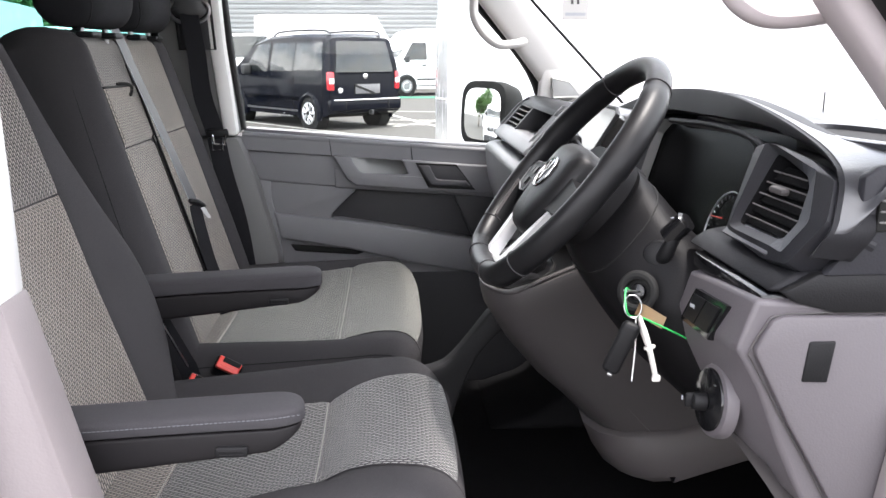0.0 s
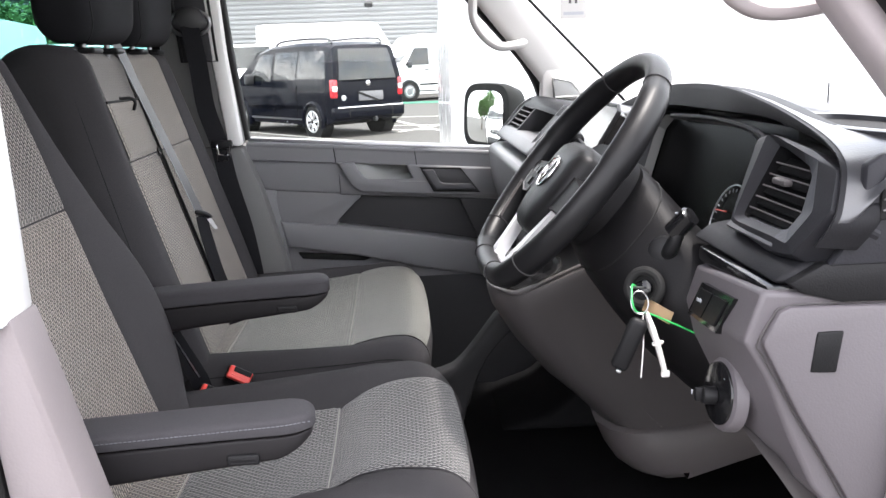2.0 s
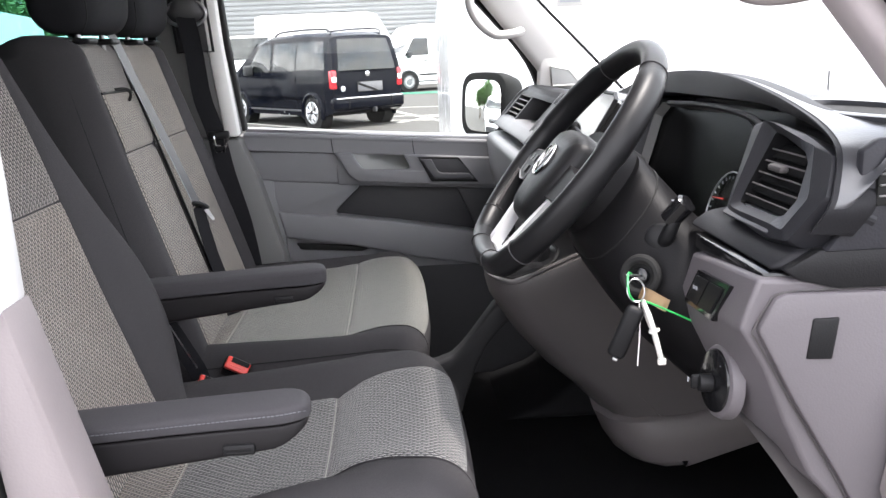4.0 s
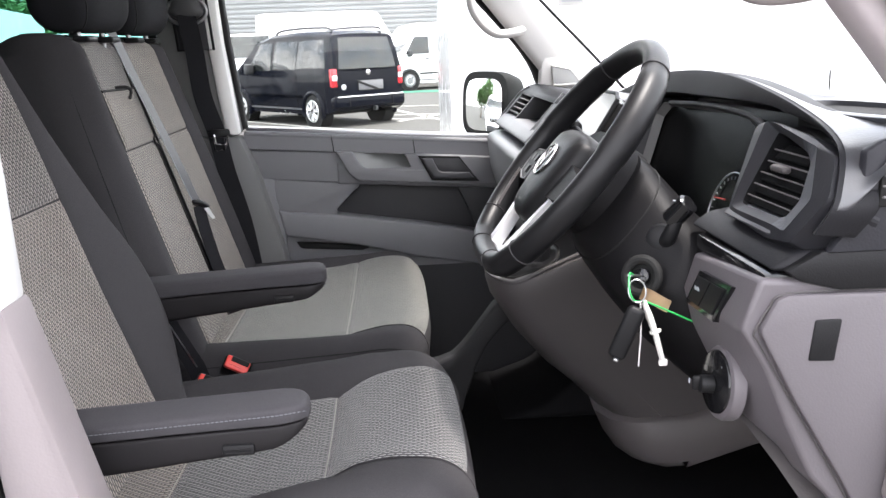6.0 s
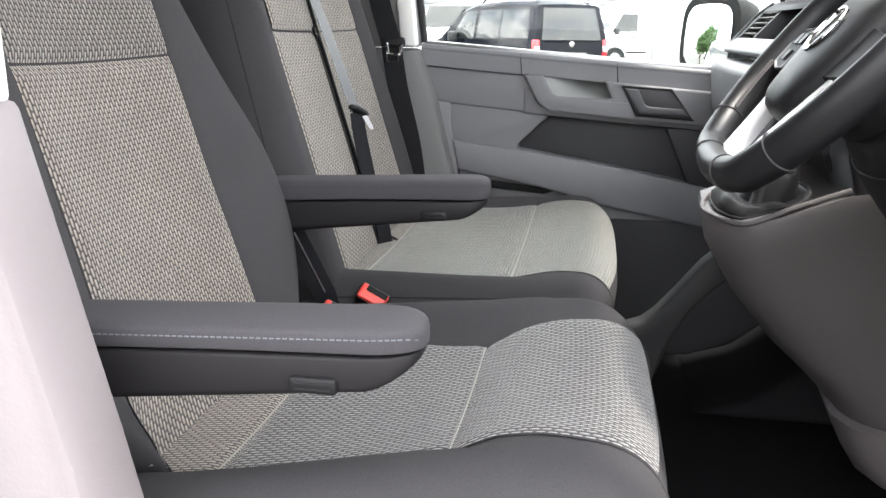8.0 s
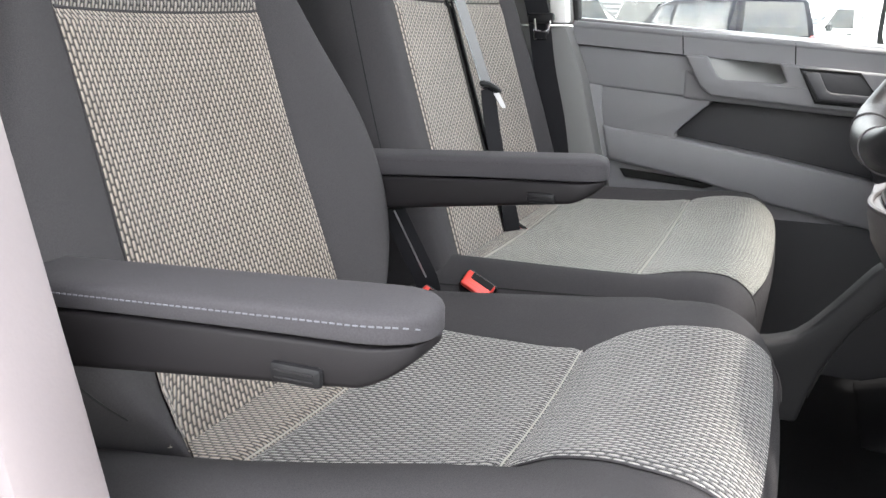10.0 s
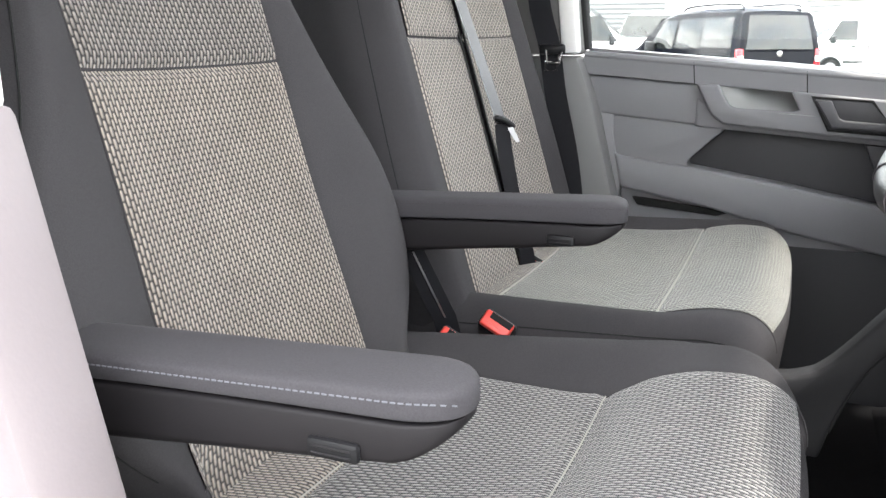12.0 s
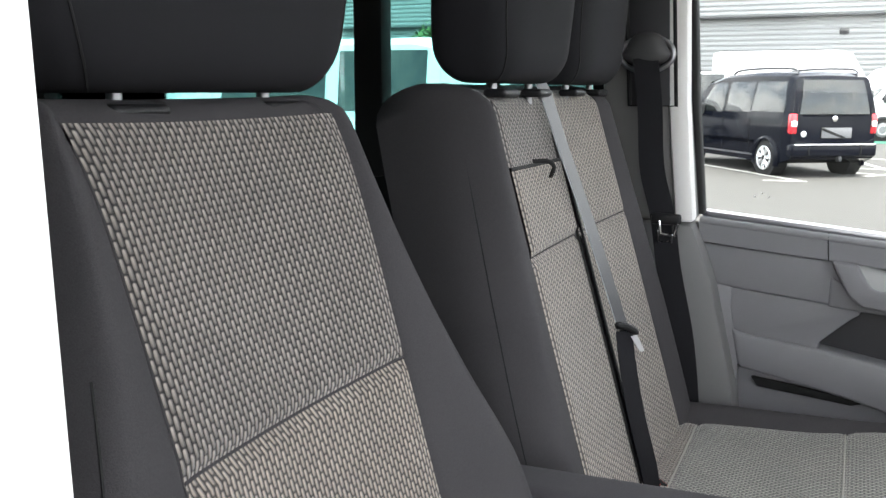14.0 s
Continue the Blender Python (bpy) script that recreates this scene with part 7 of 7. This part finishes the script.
white_van("white high-roof panel van seen from its side, parked near", pose(0.50, 7.3, 0, 0, 0, -90) @ pose(-0.99, 0, 0), 6.2, 2.7, lamps=False)
white_van("white panel van with dark windscreen parked nose to the kerb", pose(-0.20, 30.3, 0, 0, 0, 118) @ pose(0.99, -5.9, 0), 5.9, 2.35)
white_van("white van parked facing the yard", pose(-5.0, 28.6, 0, 0, 0, 176) @ pose(0, -5.2, 0), 5.2, 2.15)
white_van("white van parked facing the yard", pose(-3.0, 29.2, 0, 0, 0, 174) @ pose(0, -5.2, 0), 5.2, 2.15)
white_van("white high-roof van parked beyond the others", pose(-5.3, 36.0, 0, 0, 0, -90), 6.4, 3.0)
white_van("white window van parked beside the tinted glass", pose(-3.48, 8.4, 0, 0, 0, 92), 4.9, 2.0, glazed=((0.16, 1.06, 1.33, 1.88), (1.20, 2.40, 1.33, 1.88)))
white_van("white van parked by the fence", pose(-8.6, 21.5, 0, 0, 0, -75), 5.0, 2.1, glazed=((0.4, 2.4, 1.2, 1.8),))
white_van("white van parked behind", pose(-13.4, 4.35, 0, 0, 0, -92), 5.0, 1.95)

# workshop building with ribbed cladding
hall = thing("workshop_building", "pale ribbed metal-clad workshop behind the parked vans", "building", at=(-4, 42, 0))
part("wall", box((-6, 42.3, 3.4), (60, 0.4, 6.8), 0), M_CLAD, hall, "pale grey ribbed wall")
for i in range(27):
    part("cladding_rib", prism([(42.09, 0.9 + i * 0.22), (42.04, 0.93 + i * 0.22), (42.04, 1.02 + i * 0.22), (42.09, 1.05 + i * 0.22)], "x", -36, 24), M_CLAD, hall)
part("eave", box((-6, 41.9, 4.75), (60, 0.5, 0.10), 0.02), M_BUMPER, hall, "dark eave line")
part("plinth", box((-6, 42.0, 0.45), (60, 0.3, 0.9), 0.02), M_CLAD, hall)
for lx in (-0.9,):
    lamp = part("wall_lamp", box((lx, 41.5, 4.05), (0.38, 0.28, 0.22), 0.04, 2, pose(0, 0, 0, 25, 0, 0).to_3x3()), M_BUMPER, hall, "dark floodlight")
    part("lamp_arm", tube([(lx, 41.6, 4.0), (lx, 42.1, 3.9)], 0.03, 8), M_BUMPER, lamp)

# green mesh fence and trees at the yard's edge
M_FENCE = grained("green_fence", (0.04, 0.16, 0.12), 0.6, 40.0)
M_FENCE_P = grained("pale_green_sheet", (0.20, 0.32, 0.27), 0.6, 6.0, 0.05, 0.1, 0.1)
M_BARK = grained("bark", (0.12, 0.09, 0.07), 0.9, 12.0, 0.5, 0.4, 0.2, spec=0.1, dist=0.02)
M_LEAF = grained("leaves", (0.055, 0.115, 0.030), 0.6, 8.0, 0.1, 0.5, 0.3, spec=0.3)
fence = thing("mesh_fence", "green metal mesh fence at the edge of the yard", "fence", at=(-24, 34, 0))
for i in range(15):
    part("post", box((-34 + i * 1.6, 34 - i * 0.25, 1.1), (0.07, 0.07, 2.2), 0.01), M_FENCE, fence)
for k in range(11):
    part("rail", tube([(-34, 34, 0.12 + k * 0.2), (-11.6, 30.5, 0.12 + k * 0.2)], 0.012, 5), M_FENCE, fence)


for i in range(9):
    part("panel", box((-13.0 - i * 2.02, 31.0 + i * 0.31, 1.42), (2.0, 0.05, 2.84), 0.01, 1, pose(0, 0, 0, 0, 0, -8.8).to_3x3()), M_FENCE_P, fence, "pale green fence sheet")


def tree(at, h, r, seed):
    rnd = random.Random(seed)
    x, y = at
    t = thing("tree", "broad green tree beyond the yard fence", "tree", "yard trees", at=(x, y, 0))
    bm = bmesh.new()
    trunk = [(x + 0.1 * math.sin(k), y + 0.08 * math.cos(2 * k), h * 0.75 * k / 8) for k in range(9)]
    add_tube(bm, trunk, [0.03 * h * (1 - 0.09 * k) for k in range(9)], 9)
    tips = []
    for k in range(12):
        a, zf = rnd.uniform(0, 6.28), rnd.uniform(0.35, 0.8)
        q = Vector((x, y, h * zf * 0.8))
        e = q + Vector((math.cos(a) * r * 0.7, math.sin(a) * r * 0.7, h * rnd.uniform(0.05, 0.22)))
        add_tube(bm, [q, (q + e) / 2 + Vector((0, 0, 0.12 * h * 0.3)), e], [0.010 * h, 0.007 * h, 0.003 * h], 6)
        tips.append(e)
    part("trunk", bm, M_BARK, t, "brown trunk and limbs")
    verts, faces = [], []
    for k in range(2600):
        a, b = rnd.uniform(0, 6.28), rnd.uniform(-1, 1)
        rad = rnd.uniform(0.35, 1.0) ** 0.6
        lump = 0.78 + 0.30 * noise.noise(Vector((math.cos(a) * 1.7 + seed, math.sin(a) * 1.7, b * 2.2)))
        c = Vector((x + r * lump * rad * math.cos(a) * math.sqrt(max(0, 1 - b * b)), y + r * lump * rad * math.sin(a) * math.sqrt(max(0, 1 - b * b)), h * 0.62 + h * 0.40 * lump * rad * b))
        s = rnd.uniform(0.10, 0.22) * r * 0.42
        u = Vector((rnd.uniform(-1, 1), rnd.uniform(-1, 1), rnd.uniform(-0.6, 0.6))).normalized() * s
        w = u.cross(Vector((rnd.uniform(-1, 1), rnd.uniform(-1, 1), rnd.uniform(-1, 1)))).normalized() * s * 0.6
        i = len(verts)
        verts += [c - u, c + w, c + u, c - w]
        faces.append((i, i + 1, i + 2, i + 3))
    me = bpy.data.meshes.new("crown")
    me.from_pydata([tuple(v) for v in verts], [], faces)
    me.materials.append(M_LEAF)
    ob = new("crown", me)
    ob.parent = t
    ob.matrix_parent_inverse = Matrix.Translation((-x, -y, 0))
    ob["label"] = "uneven crown of green leaves"


tree((-22, 52), 6.5, 3.2, 1)
tree((-27, 55), 7.5, 3.6, 2)
tree((-18.5, 54), 6.0, 3.0, 3)
tree((-15.4, 37.5), 4.6, 2.1, 6)
tree((-18.6, 39.0), 4.9, 2.4, 7)
tree((-13.2, 39.5), 4.4, 1.8, 8)
tree((-25.0, 9.6), 4.6, 1.7, 4)
tree((-27, 11.6), 4.0, 1.6, 5)
white_van("white van parked in the row behind", pose(-23.5, 7.6, 0, 0, 0, -96), 4.8, 1.9)
